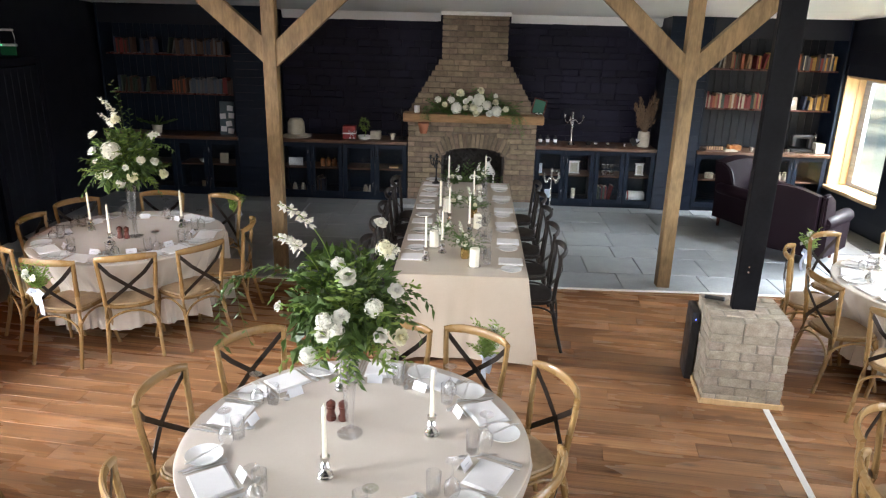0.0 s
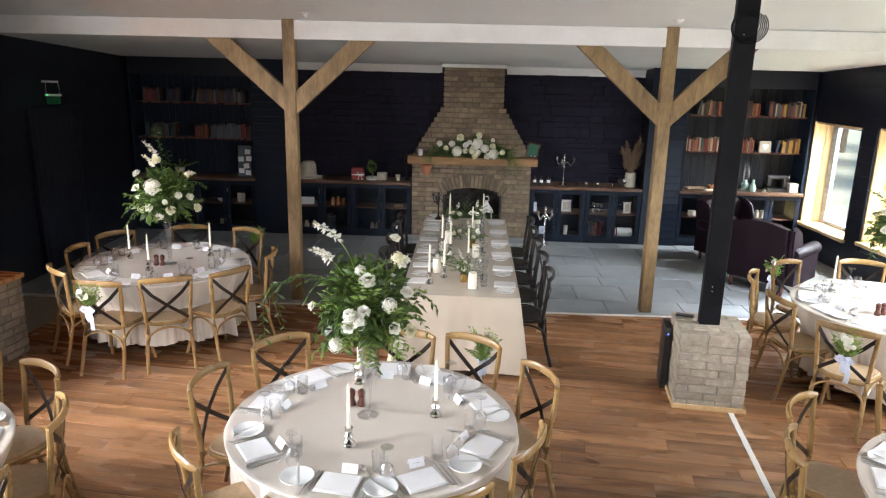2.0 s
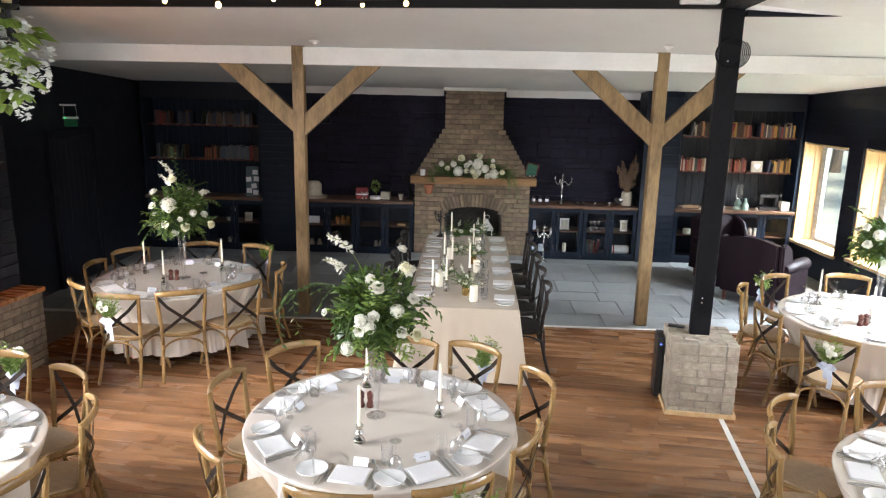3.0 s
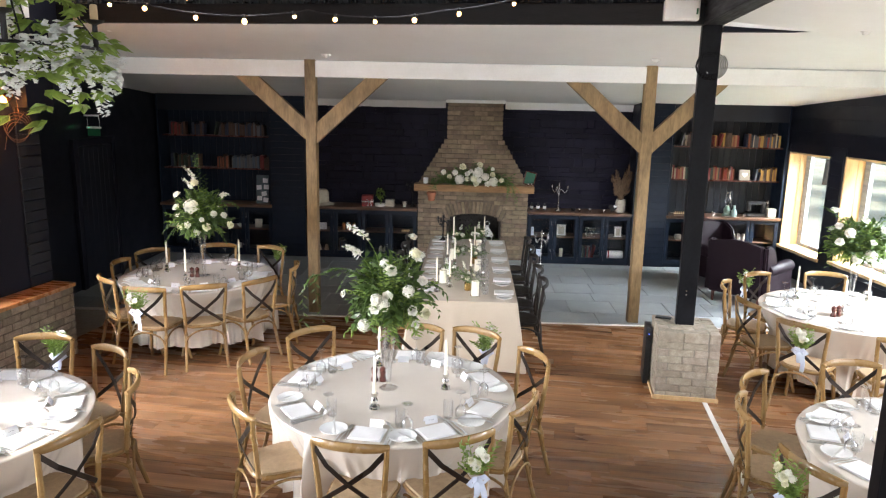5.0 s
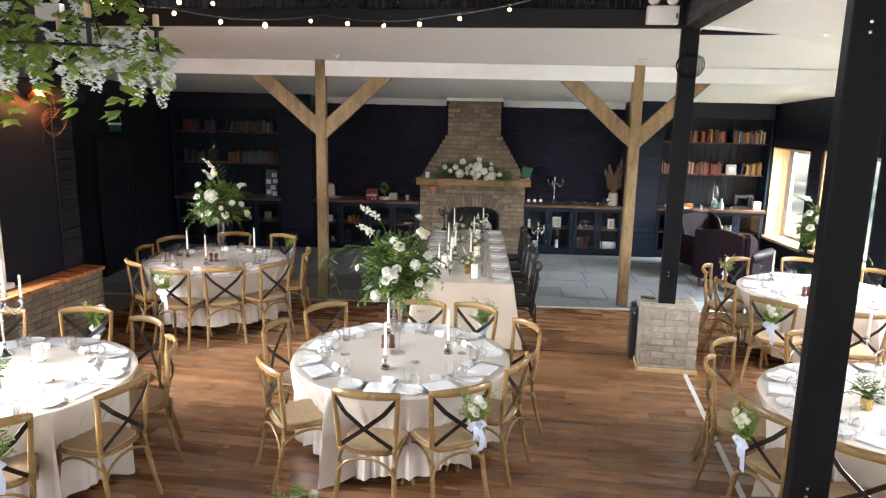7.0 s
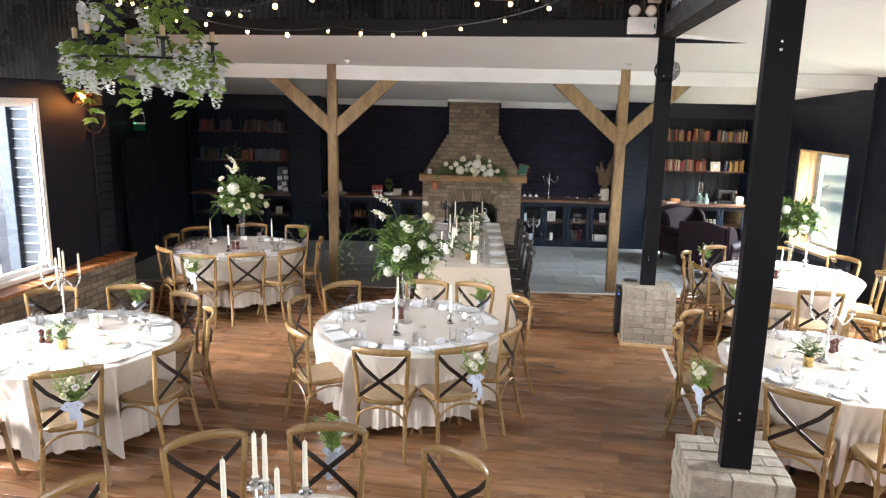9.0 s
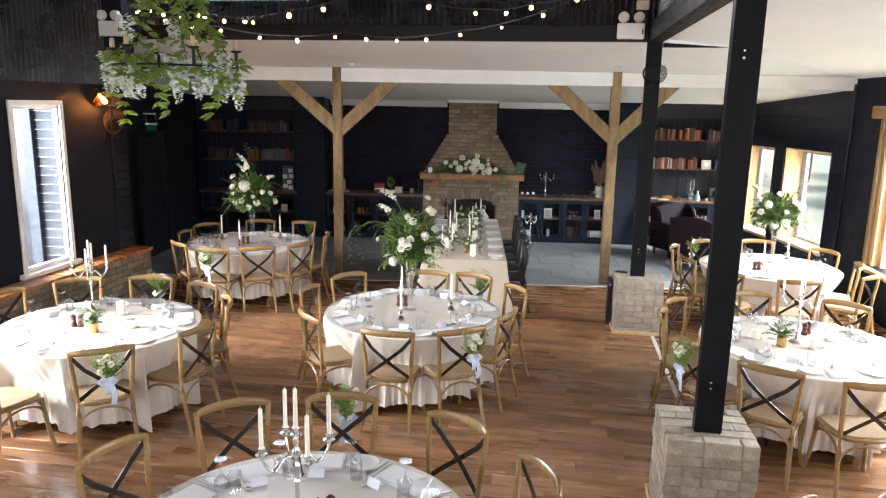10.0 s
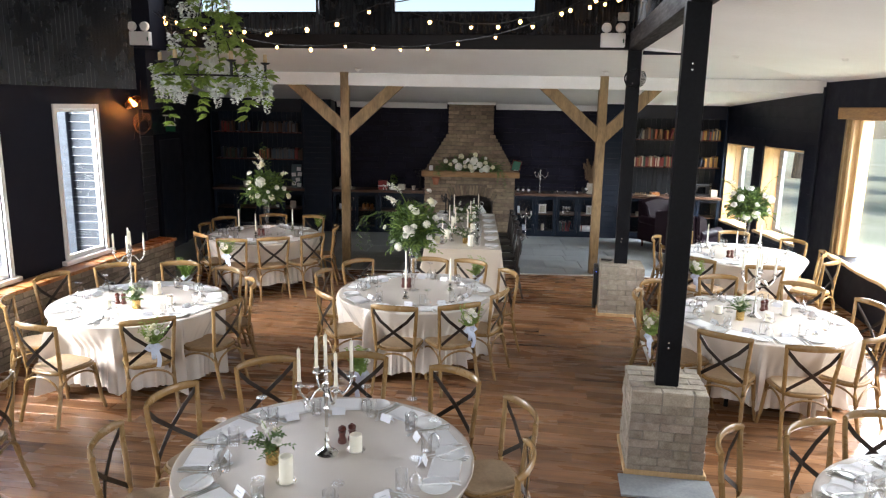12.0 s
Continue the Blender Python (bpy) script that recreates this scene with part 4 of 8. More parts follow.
fence = thing("fence", pose(-11.5, 9.0, -0.35), "boarded blue grey fence beyond the path", "fence")
for i in range(13):
    part("board", soft_box(0, 4.9, -0.02, 0.02, 0.04 + 0.115 * i, 0.04 + 0.115 * i + 0.105, 0.006), WEATHERBOARD, fence)
for i in range(4):
    part("post", soft_box(i * 1.6, i * 1.6 + 0.1, 0.022, 0.12, 0, 1.52, 0.006), SHED_BOARD, fence)
bm = bmesh.new()
box(bm, -16, -5.6, -9, 13.6, -0.36, -0.3)
thing("path", Matrix(), "pale gravel path between hall and outbuilding", "path", kind="structure", bm=bm, material=surface("pale_gravel", (0.42, 0.40, 0.36), (0.58, 0.56, 0.52), 0.95, scale=8, grain=60, bump=0.5))

# ---- windows ----


def left_window(a, b):
    w = thing("window", mL @ pose(a, 0, 0.85), "tall white painted sash window over the brick ledge", "window", "hall windows", "structure")
    W, H = b - a, 1.77
    for x0, x1, z0, z1 in ((-0.045, 0.010, -0.02, H + 0.045), (W - 0.010, W + 0.045, -0.02, H + 0.045), (-0.045, W + 0.045, H - 0.010, H + 0.045)):
        part("casing", soft_box(x0, x1, -0.028 + (0.003 if x1 - x0 > 0.3 else 0), -0.002, z0, z1, 0.004), WHITE_PAINT, w)
    part("window_sill", soft_box(-0.10, W + 0.10, -0.07, 0.15, -0.052, 0.0, 0.006), WHITE_PAINT, w)
    for x0, x1, z0, z1 in ((0.012, 0.035, 0, H - 0.012), (W - 0.035, W - 0.012, 0, H - 0.012), (0.035, W - 0.035, 0, 0.05), (0.035, W - 0.035, H - 0.045, H - 0.012)):
        part("window_frame", soft_box(x0, x1, 0.004, 0.050, z0, z1, 0.004), WHITE_PAINT, w)
    bm = bmesh.new()
    box(bm, 0.035, W - 0.035, 0.024, 0.029, 0.05, H - 0.045)
    part("pane", bm, PANE, w).visible_shadow = False


for a, b in LEFT_WINDOWS[:3]:
    left_window(a, b)


def deep_window(w, z0, z1):
    t = thing("window", mR @ pose(w[0], 0, z0), "deep window lined with pale pine boards", "window", "pine lined windows", "structure")
    W, H = w[1] - w[0], z1 - z0
    part("lining", soft_box(0.002, 0.03, -0.012, 0.17, 0, H, 0.003), PINE, t)
    part("lining", soft_box(0.004, 0.034, 0.174, 0.34, 0, H, 0.003), PINE, t)
    part("lining", soft_box(W - 0.03, W - 0.002, 0.02, 0.34, 0, H, 0.003), PINE, t)
    part("lining", soft_box(0.034, W - 0.03, 0.0, 0.34, H - 0.03, H - 0.002, 0.003), PINE, t)
    bm = soft_box(-0.03, W + 0.03, -0.07, 0.34, -0.05, 0.004, 0.01)
    bmesh.ops.subdivide_edges(bm, edges=[e for e in bm.edges if e.calc_length() > W], cuts=12)
    for v in bm.verts:
        if v.co.y < 0:
            v.co.y += 0.025 * noise.noise(v.co * 6)
    part("window_sill", bm, PINE, t, "waney edged pine sill")
    for x0, x1, a, b in ((0.034, 0.17, 0, H), (W - 0.07, W - 0.03, 0, H), (0.17, W - 0.07, 0.004, 0.06), (0.17, W - 0.07, H - 0.08, H - 0.03)):
        part("window_frame", soft_box(x0, x1, 0.275, 0.335, a, b, 0.004), SHED_BOARD, t)
    bm = bmesh.new()
    box(bm, 0.17, W - 0.07, 0.30, 0.306, 0.06, H - 0.08)
    part("pane", bm, PANE, t).visible_shadow = False


deep_window(W1, 0.47, 2.05)
deep_window(W2, 0.52, 2.08)

t = thing("window", mE @ pose(BIG[0], 0, 0.66), "large picture window framed in oak", "window", "", "structure")
W, H = BIG[1] - BIG[0], 1.98
part("lintel", soft_box(-0.25, W + 0.5, -0.05, 0.16, H - 0.02, H + 0.15, 0.012), MANTEL_WOOD, t, "rough brown oak lintel")
for k, (x0, x1, y0) in enumerate(((0.003, 0.10, -0.02), (0.103, 0.20, 0.03), (0.203, 0.30, 0.10))):
    part("window_frame", soft_box(x0, x1, y0, y0 + 0.15, 0.0, H - 0.024, 0.006), (OAK_BEAM, PINE, PINE)[k], t)
part("window_frame", soft_box(W - 0.12, W - 0.003, 0.05, 0.25, 0, H - 0.024, 0.006), PINE, t)
bm = soft_box(-0.02, W + 0.02, -0.09, 0.28, -0.055, -0.002, 0.012)
bmesh.ops.subdivide_edges(bm, edges=[e for e in bm.edges if e.calc_length() > W], cuts=24)
for v in bm.verts:
    if v.co.y < 0:
        v.co.y += 0.035 * noise.noise(v.co * 5)
part("window_sill", bm, PINE, t, "waney edged pine sill")
bm = bmesh.new()
box(bm, 0.30, W - 0.12, 0.19, 0.196, 0, H - 0.03)
part("pane", bm, PANE, t).visible_shadow = False
for i, c in enumerate(CLERE):
    t = thing("window", mG @ pose(c[0], 0, 3.9), "white framed clerestory window in the black gable", "window", "clerestory windows", "structure")
    for x0, x1, z0, z1 in ((0, c[1] - c[0], 0, 0.03), (0, 0.03, 0.03, 0.85), (c[1] - c[0] - 0.03, c[1] - c[0], 0.03, 0.85)):
        part("window_frame", soft_box(x0, x1, 0.02, 0.08, z0, z1, 0.003), BLACK_TIMBER, t)

# ---- corrugated sheets ----


def corrugated(name, m, length, z0, z1, label, openings=(), pitch=0.076, amp=0.015):
    bm = bmesh.new()
    n_ = int(length / pitch * 8)
    cuts = sorted({z0, z1, *[z for o in openings for z in o[2:] if z0 < z < z1]})
    xs = [length * i / n_ for i in range(n_ + 1)]
    cols = [[bm.verts.new((x, -0.012 + amp * math.cos(x / pitch * math.tau), z)) for z in cuts] for x in xs]
    for i in range(n_):
        for k in range(len(cuts) - 1):
            mid = (xs[i] + xs[i + 1]) / 2, (cuts[k] + cuts[k + 1]) / 2
            if not any(o[0] < mid[0] < o[1] and o[2] < mid[1] < o[3] for o in openings):
                bm.faces.new((cols[i][k], cols[i + 1][k], cols[i + 1][k + 1], cols[i][k + 1]))
    return thing(name, m, label, "cladding", "corrugated cladding", "structure", bm=bm, material=CORRUGATED, smooth=True)


corrugated("cladding_west", mL @ pose(on_left(-1.0), -0.006, 0), lenL - on_left(-1.0), 2.86, 6.0, "black corrugated metal sheet on the upper wall")
corrugated("cladding_gable", mG @ pose(0, -0.006, 0), lenG, 3.635, 6.0, "black corrugated metal sheet round the clerestory", [(*c, 3.9, 4.75) for c in CLERE])
corrugated("cladding_aisle", mB @ pose(0.1, -0.006, 0), 7.0, 3.67, 6.0, "black corrugated metal sheet over the long beam")

# ---- brick ledge under the left windows ----
ledge = thing("brick_ledge", mL, "low buff brick wall with an orange varnished board on top", "ledge")
S0, S1 = on_left(-3.0), on_left(5.47)
bm = bmesh.new()
box(bm, S0, S1 - 0.012, -0.248, -0.002, 0, 0.745)
part("core", bm, HEARTH_MORTAR, ledge)
part("board", soft_box(S0, S1 + 0.015, -0.285, -0.004, 0.748, 0.79, 0.008, 2), BENCH_WOOD, ledge, "orange varnished timber board")

# boarding at the end of the left wall
t = thing("end_boarding", mL @ pose(lenL - 0.30, -0.002, 0), "black horizontal boards at the end of the wall", "cladding", kind="structure")
for i in range(19):
    z = 0.80 + 0.11 * i
    if z + 0.105 < 2.86:
        part("board", soft_box(0, 0.30, -0.022, -0.001, z, z + 0.104, 0.004), NAVY_PAINT, t)

# exit door and sign in the alcove
d = thing("door_1", pose(-6.15, 8.45, 0, 0, 0, 90), "black boarded exit door, closed", "door", kind="structure")
for i in range(7):
    part("plank", soft_box(-0.45 + i * 0.13, -0.45 + i * 0.13 + 0.128, 0.005, 0.04, 0.01, 2.02, 0.001), NAVY_PAINT, d)
for x0, x1, z0, z1 in ((-0.56, -0.46, 0, 2.13), (0.47, 0.57, 0, 2.13), (-0.46, 0.47, 2.03, 2.13)):
    part("door_frame", soft_box(x0, x1, 0.003, 0.06, z0, z1, 0.004), BLACK_PLASTER, d)
bm = bmesh.new()
sweep(bm, [(-0.38, 0.04, 1.0), (-0.38, 0.085, 1.0), (-0.27, 0.09, 1.0)], 0.01)
part("door_handle", bm, SILVER, d)
for v in d.children:
    v.location.y -= 0.065
sgn = thing("exit_sign", pose(-5.99, 8.27, 2.17, 0, 0, 8), "small hanging green emergency exit sign, lit", "exit sign")
part("panel", soft_box(-0.085, 0.085, -0.004, 0.004, 0.0, 0.10, 0.002), EXIT_GREEN, sgn, "dim green lit panel")
part("housing", soft_box(-0.095, 0.10, -0.02, 0.02, 0.10, 0.13, 0.005), WHITE_PAINT, sgn)
bm = bmesh.new()
sweep(bm, [(0.08, 0, 0.13), (0.085, 0, 0.20), (0.07, 0, 0.27)], 0.004)
sweep(bm, [(-0.08, 0, 0.13), (-0.08, 0, 0.27)], 0.003)
part("hanger", bm, WHITE_PAINT, sgn)
part("mount", soft_box(-0.12, 0.08, -0.02, 0.02, 0.27, 0.295, 0.005), WHITE_PAINT, sgn)
part("arm", soft_box(-0.17, -0.02, -0.01, 0.01, 0.295, 0.31, 0.003), BLACK_STEEL, sgn)
bm = bmesh.new()
lathe(bm, [(0, 0.002), (0.006, 0.001), (0.006, 0)], 10, m=pose(-0.06, -0.0205, 0.115, 90))
part("indicator", bm, glow("green_indicator", (0.05, 1.0, 0.25), 6.0), sgn, "small bright green indicator")

# ---- fitted cabinets, worktops and bookcases along the back wall ----


def cabinet(x0, x1, front, back, top, doors, label, group, handles="pairs"):
    """A glazed base cabinet: carcass, mid shelf and framed glass doors with handles."""
    w = x1 - x0
    c = thing("cabinet", pose(x0, front, 0), label, "cabinet", group)
    dep = back - front
    for nm, q in (("side_panel", (0.0, 0.02, 0.02, dep, 0.0, top)), ("side_panel", (w - 0.02, w, 0.02, dep, 0.0, top)), ("back_panel", (0.02, w - 0.02, dep - 0.02, dep, 0.0, top)),
                  ("bottom_panel", (0.02, w - 0.02, 0.02, dep - 0.02, 0.06, 0.085)), ("top_panel", (0.02, w - 0.02, 0.02, dep - 0.02, top - 0.03, top)), ("plinth", (0.02, w - 0.02, 0.03, 0.05, 0.0, 0.06))):
        bm = bmesh.new()
        box(bm, *q)
        part(nm, bm, NAVY_CABINET, c)
    part("shelf", soft_box(0.022, w - 0.022, 0.06, dep - 0.022, 0.455, 0.475, 0.003), LIVE_EDGE, c, "brown wooden shelf")
    dw = w / doors
    for i in range(doors):
        a, b, z0, z1 = i * dw + 0.004, (i + 1) * dw - 0.004, 0.066, top - 0.006
        bm = bmesh.new()
        f = 0.062
        for q in ((a, a + f, z0, z1), (b - f, b, z0, z1), (a + f, b - f, z0, z0 + f), (a + f, b - f, z1 - f, z1)):
            add_soft_box(bm, q[0], q[1], -0.004, 0.018, q[2], q[3], 0.003)
        dr = part("door", bm, NAVY_CABINET, c)
        bm = bmesh.new()
        box(bm, a + f, b - f, 0.006, 0.010, z0 + f, z1 - f)
        part("pane", bm, PANE, dr).visible_shadow = False
        right = (i % 2 == 0)
        hx = b - 0.028 if right else a + 0.028
        for z in (0.22, top - 0.14):
            bm = bmesh.new()
            sweep(bm, [(hx, -0.004, z - 0.045), (hx, -0.026, z - 0.04), (hx, -0.026, z + 0.04), (hx, -0.004, z + 0.045)], 0.005)
            part("handle", bm, SILVER, dr, "slim chrome handle", smooth=True)
    return c


def worktop(x0, x1, front, back, z, label):
    bm = soft_box(x0, x1, front, back, z, z + 0.05, 0.008)
    bmesh.ops.subdivide_edges(bm, edges=[e for e in bm.edges if e.calc_length() > 1.0], cuts=20)
    for v in bm.verts:
        if v.co.y < front + 0.02:
            v.co.y += 0.022 * noise.noise(Vector((v.co.x * 4, v.co.z * 9, 0)))
    return thing("worktop", Matrix(), label, "worktop", bm=bm, material=LIVE_EDGE, smooth=True)


for x0, x1 in ((0.366, 1.256), (1.260, 2.145)):
    cabinet(x0, x1, 10.53, 11.04, 0.865, 2, "navy painted cabinet with two glazed doors", "cabinets right of the fireplace")
for x0, x1 in ((-3.52, -2.545), (-2.541, -1.565)):
    cabinet(x0, x1, 10.53, 11.04, 0.865, 2, "dark navy cabinet with two glazed doors", "cabinets left of the fireplace")
worktop(0.362, 2.147, 10.49, 11.05, 0.868, "brown live edge timber worktop over the cabinets")
worktop(-3.525, -1.562, 10.49, 11.05, 0.868, "dark brown timber worktop over the cabinets")


def siding_pier(x0, x1, label):
    t = thing("siding_pier", Matrix(), label, "wall", kind="structure")
    bm = bmesh.new()
    box(bm, x0 + 0.01, x1 - 0.01, 10.53, 11.05, 0, 2.83)
    part("core", bm, NAVY_PAINT, t)
    for i in range(25):
        z = 0.01 + 0.112 * i
        bm = bmesh.new()
        v = [bm.verts.new(p) for x in (x0, x1) for p in ((x, 10.53, z), (x, 10.494, z), (x, 10.494, z + 0.012), (x, 10.512, z + 0.109), (x, 10.53, z + 0.109))]
        bm.faces.new(v[:5]), bm.faces.new(v[5:])
        for k in range(5):
            bm.faces.new((v[k], v[(k + 1) % 5], v[5 + (k + 1) % 5], v[5 + k]))
        part("board", bm, NAVY_CABINET, t)


siding_pier(2.150, 2.725, "navy painted weatherboard pier beside the bookcase")
siding_pier(-4.115, -3.53, "dark navy weatherboard pier beside the bookcase")


def bookcase(x0, x1, label, group, back):
    t = thing("bookcase", pose(x0, 10.52, 0), label, "bookcase")
    w = x1 - x0
    bm = bmesh.new()
    box(bm, 0, 0.03, 0, 0.53, 0.925, 2.80)
    box(bm, w - 0.03, w, 0, 0.53, 0.925, 2.80)
    box(bm, 0.03, w - 0.03, 0.42, 0.53, 0.925, 2.80)
    part("frame", bm, NAVY_CABINET, t)
    part("header", soft_box(0.03, w - 0.03, 0.0, 0.42, 2.52, 2.80, 0.004), NAVY_PAINT, t)
    n_ = int((w - 0.06) / 0.105)
    bw = (w - 0.06) / n_
    for i in range(n_):
        part("back_board", soft_box(0.03 + i * bw + 0.002, 0.03 + (i + 1) * bw - 0.002, 0.404, 0.421, 0.93, 2.515, 0.004), back, t)
    for z in (1.505, 2.07):
        part("shelf", soft_box(0.032, w - 0.032, 0.13, 0.402, z + 0.004, z + 0.028, 0.004), DARK_WOOD, t, "dark brown wooden shelf")
    cw = w / 2
    for i in range(2):
        cabinet(x0 + i * cw + 0.002, x0 + (i + 1) * cw - 0.002, 10.53, 11.04, 0.865, 2, "navy painted cabinet with two glazed doors under a bookcase", group)
    worktop(x0 - 0.004, x1 + 0.004, 10.47, 10.94, 0.868, "brown live edge timber counter of a bookcase")
    return t


# right back is painted lighter, left darker, as the window light falls
bookcase(2.735, 4.655, "navy painted bookcase with grooved back, half full of books", "cabinets under the right bookcase", LIT_BACK_BOARDS)
bookcase(-6.10, -4.12, "dark navy bookcase with two rows of books", "cabinets under the left bookcase", NAVY_CABINET)

BOOK_COLOURS = {
    "tan": (0.24, 0.125, 0.055), "rust": (0.22, 0.055, 0.022), "red": (0.17, 0.018, 0.016), "cream": (0.42, 0.35, 0.25), "mustard": (0.36, 0.20, 0.04),
    "brown": (0.06, 0.03, 0.018), "green": (0.03, 0.05, 0.035), "navy": (0.018, 0.026, 0.05), "grey": (0.09, 0.09, 0.095), "blue": (0.06, 0.085, 0.115),
}
PAPER = surface("book_paper", (0.48, 0.42, 0.32), (0.60, 0.54, 0.43), 0.9, scale=4, stretch=(60, 1, 1), grain=60, bump=0.2)
BOOK_MESH = {}
for k, c in BOOK_COLOURS.items():
    mt = surface(k + "_book_cloth", tuple(v * 0.8 for v in c), tuple(min(1, v * 1.2) for v in c), 0.6, scale=5, grain=90, bump=0.1, spread=0.15)
    bm = bmesh.new()
    box(bm, -0.5, 0.5, 0.03, 0.96, 0.02, 0.98, index=1)
    bmesh.ops.scale(bm, vec=(0.86, 1, 1), verts=bm.verts)
    for q in ((-0.5, -0.43, 0.01, 1), (0.43, 0.5, 0.01, 1)):
        box(bm, q[0], q[1], q[2], q[3], 0, 1)
    v = [bm.verts.new(p) for z in (0, 1) for p in ((-0.5, 0.01, z), (-0.25, -0.01, z), (0.25, -0.01, z), (0.5, 0.01, z), (0.5, 0.05, z), (-0.5, 0.05, z))]
    bm.faces.new(v[:6]), bm.faces.new(v[6:])
    for i in range(6):
        bm.faces.new((v[i], v[(i + 1) % 6], v[6 + (i + 1) % 6], v[6 + i]))
    BOOK_MESH[k] = finish("book", bm, [mt, PAPER])


def books(x0, x1, front, z, palette, seed, group, lean=0.12):
    rng = random.Random(seed)
    x = x0
    while x < x1:
        k = rng.choice(palette)
        th, h, dp = rng.uniform(0.016, 0.036), rng.uniform(0.17, 0.235), rng.uniform(0.14, 0.18)
        tilt = rng.uniform(7, 14) if rng.random() < lean else rng.uniform(-0.6, 0.6)
        m = pose(x + th / 2 + (0.02 if tilt > 4 else 0), front + rng.uniform(0, 0.02), z + abs(math.sin(radians(tilt))) * th / 2, 0, tilt, 0)
        ob = put("book", BOOK_MESH[k], m @ Matrix.Diagonal((th, dp, h, 1)), f"upright {k} cloth bound book on a shelf", "book", group)
        x += th + 0.0015 + (abs(math.sin(radians(tilt))) * h + 0.012 if tilt > 4 else 0)


warm = ["tan", "rust", "red", "cream", "mustard", "brown", "rust", "cream", "tan", "green"]
dull = ["brown", "navy", "grey", "green", "red", "brown"]
books(2.90, 3.22, 10.66, 2.098, dull + ["cream", "tan"], 1, "books on the right bookcase")
books(3.24, 3.36, 10.66, 2.098, ["rust", "tan"], 2, "books on the right bookcase")
books(3.46, 3.86, 10.66, 2.098, ["rust", "red", "brown", "mustard", "tan"], 3, "books on the right bookcase")
books(4.02, 4.57, 10.66, 2.098, ["brown", "navy", "rust", "mustard", "cream", "red", "grey"], 4, "books on the right bookcase", 0)
books(2.80, 3.63, 10.66, 1.533, ["rust", "cream", "tan", "red", "cream", "green", "red"], 5, "books on the right bookcase", 0.03)
books(3.68, 3.86, 10.66, 1.533, ["rust", "brown", "red", "tan"], 6, "books on the right bookcase", 0)
books(4.19, 4.27, 10.66, 1.533, ["navy"], 7, "books on the right bookcase", 1)
books(4.31, 4.57, 10.66, 1.533, ["mustard", "mustard", "tan", "brown"], 8, "books on the right bookcase", 0)
# left rows take mostly dark covers, standing in for the dimmer light there
books(-5.95, -5.66, 10.66, 2.098, ["brown", "navy", "brown", "navy", "red"], 11, "books on the left bookcase", 0)
books(-5.55, -5.36, 10.66, 2.098, ["brown", "navy"], 12, "books on the left bookcase", 0)
books(-5.18, -5.05, 10.66, 2.098, ["grey", "green"], 13, "books on the left bookcase", 0.9)
books(-5.02, -4.28, 10.66, 2.098, ["brown", "navy", "brown", "brown", "navy", "grey"], 14, "books on the left bookcase", 0)
books(-5.95, -5.45, 10.66, 1.533, ["brown", "navy", "green", "brown"], 15, "books on the left bookcase", 0.15)
books(-5.12, -4.92, 10.66, 1.533, ["brown", "rust", "brown"], 16, "books on the left bookcase", 0)
books(-4.86, -4.40, 10.66, 1.533, ["blue", "blue", "grey"], 17, "books on the left bookcase", 0)
books(-4.40, -4.17, 10.66, 1.533, ["red", "brown", "brown"], 18, "books on the left bookcase", 0)
books(1.36, 1.58, 10.68, 0.088, ["green", "navy", "red", "brown", "red"], 19, "books in a cabinet", 0.2)
books(-2.98, -2.86, 10.68, 0.088, ["brown", "navy"], 20, "books in a cabinet", 0.2)

# ---- things on and in the cabinets ----
IRON = surface("blackened_iron", (0.012, 0.012, 0.012), (0.028, 0.026, 0.025), 0.5, metal=0.4, scale=8, grain=60, bump=0.2)
SAGE = surface("sage_green_ceramic", (0.16, 0.24, 0.20), (0.24, 0.33, 0.28), 0.35, scale=6, grain=40, bump=0.05)
RED_PAINT = surface("red_wrapping", (0.20, 0.012, 0.012), (0.30, 0.025, 0.022), 0.5, scale=6, grain=60, bump=0.05)
GREEN_CLOTH = surface("green_baize", (0.015, 0.075, 0.045), (0.03, 0.12, 0.075), 0.8, scale=6, grain=120, bump=0.15)
STRAW = surface("cream_woven_straw", (0.36, 0.32, 0.25), (0.52, 0.47, 0.38), 0.85, scale=12, grain=140, bump=0.4)
ORANGE_TIN = surface("orange_printed_tin", (0.42, 0.11, 0.03), (0.58, 0.20, 0.06), 0.4, scale=9, grain=60, bump=0.05)


def turned(name, x, y, z, profile, mt, label, category, group="", seg=16):
    bm = bmesh.new()
    lathe(bm, profile, seg)
    return thing(name, pose(x, y, z), label, category, group, bm=bm, material=mt, smooth=True)


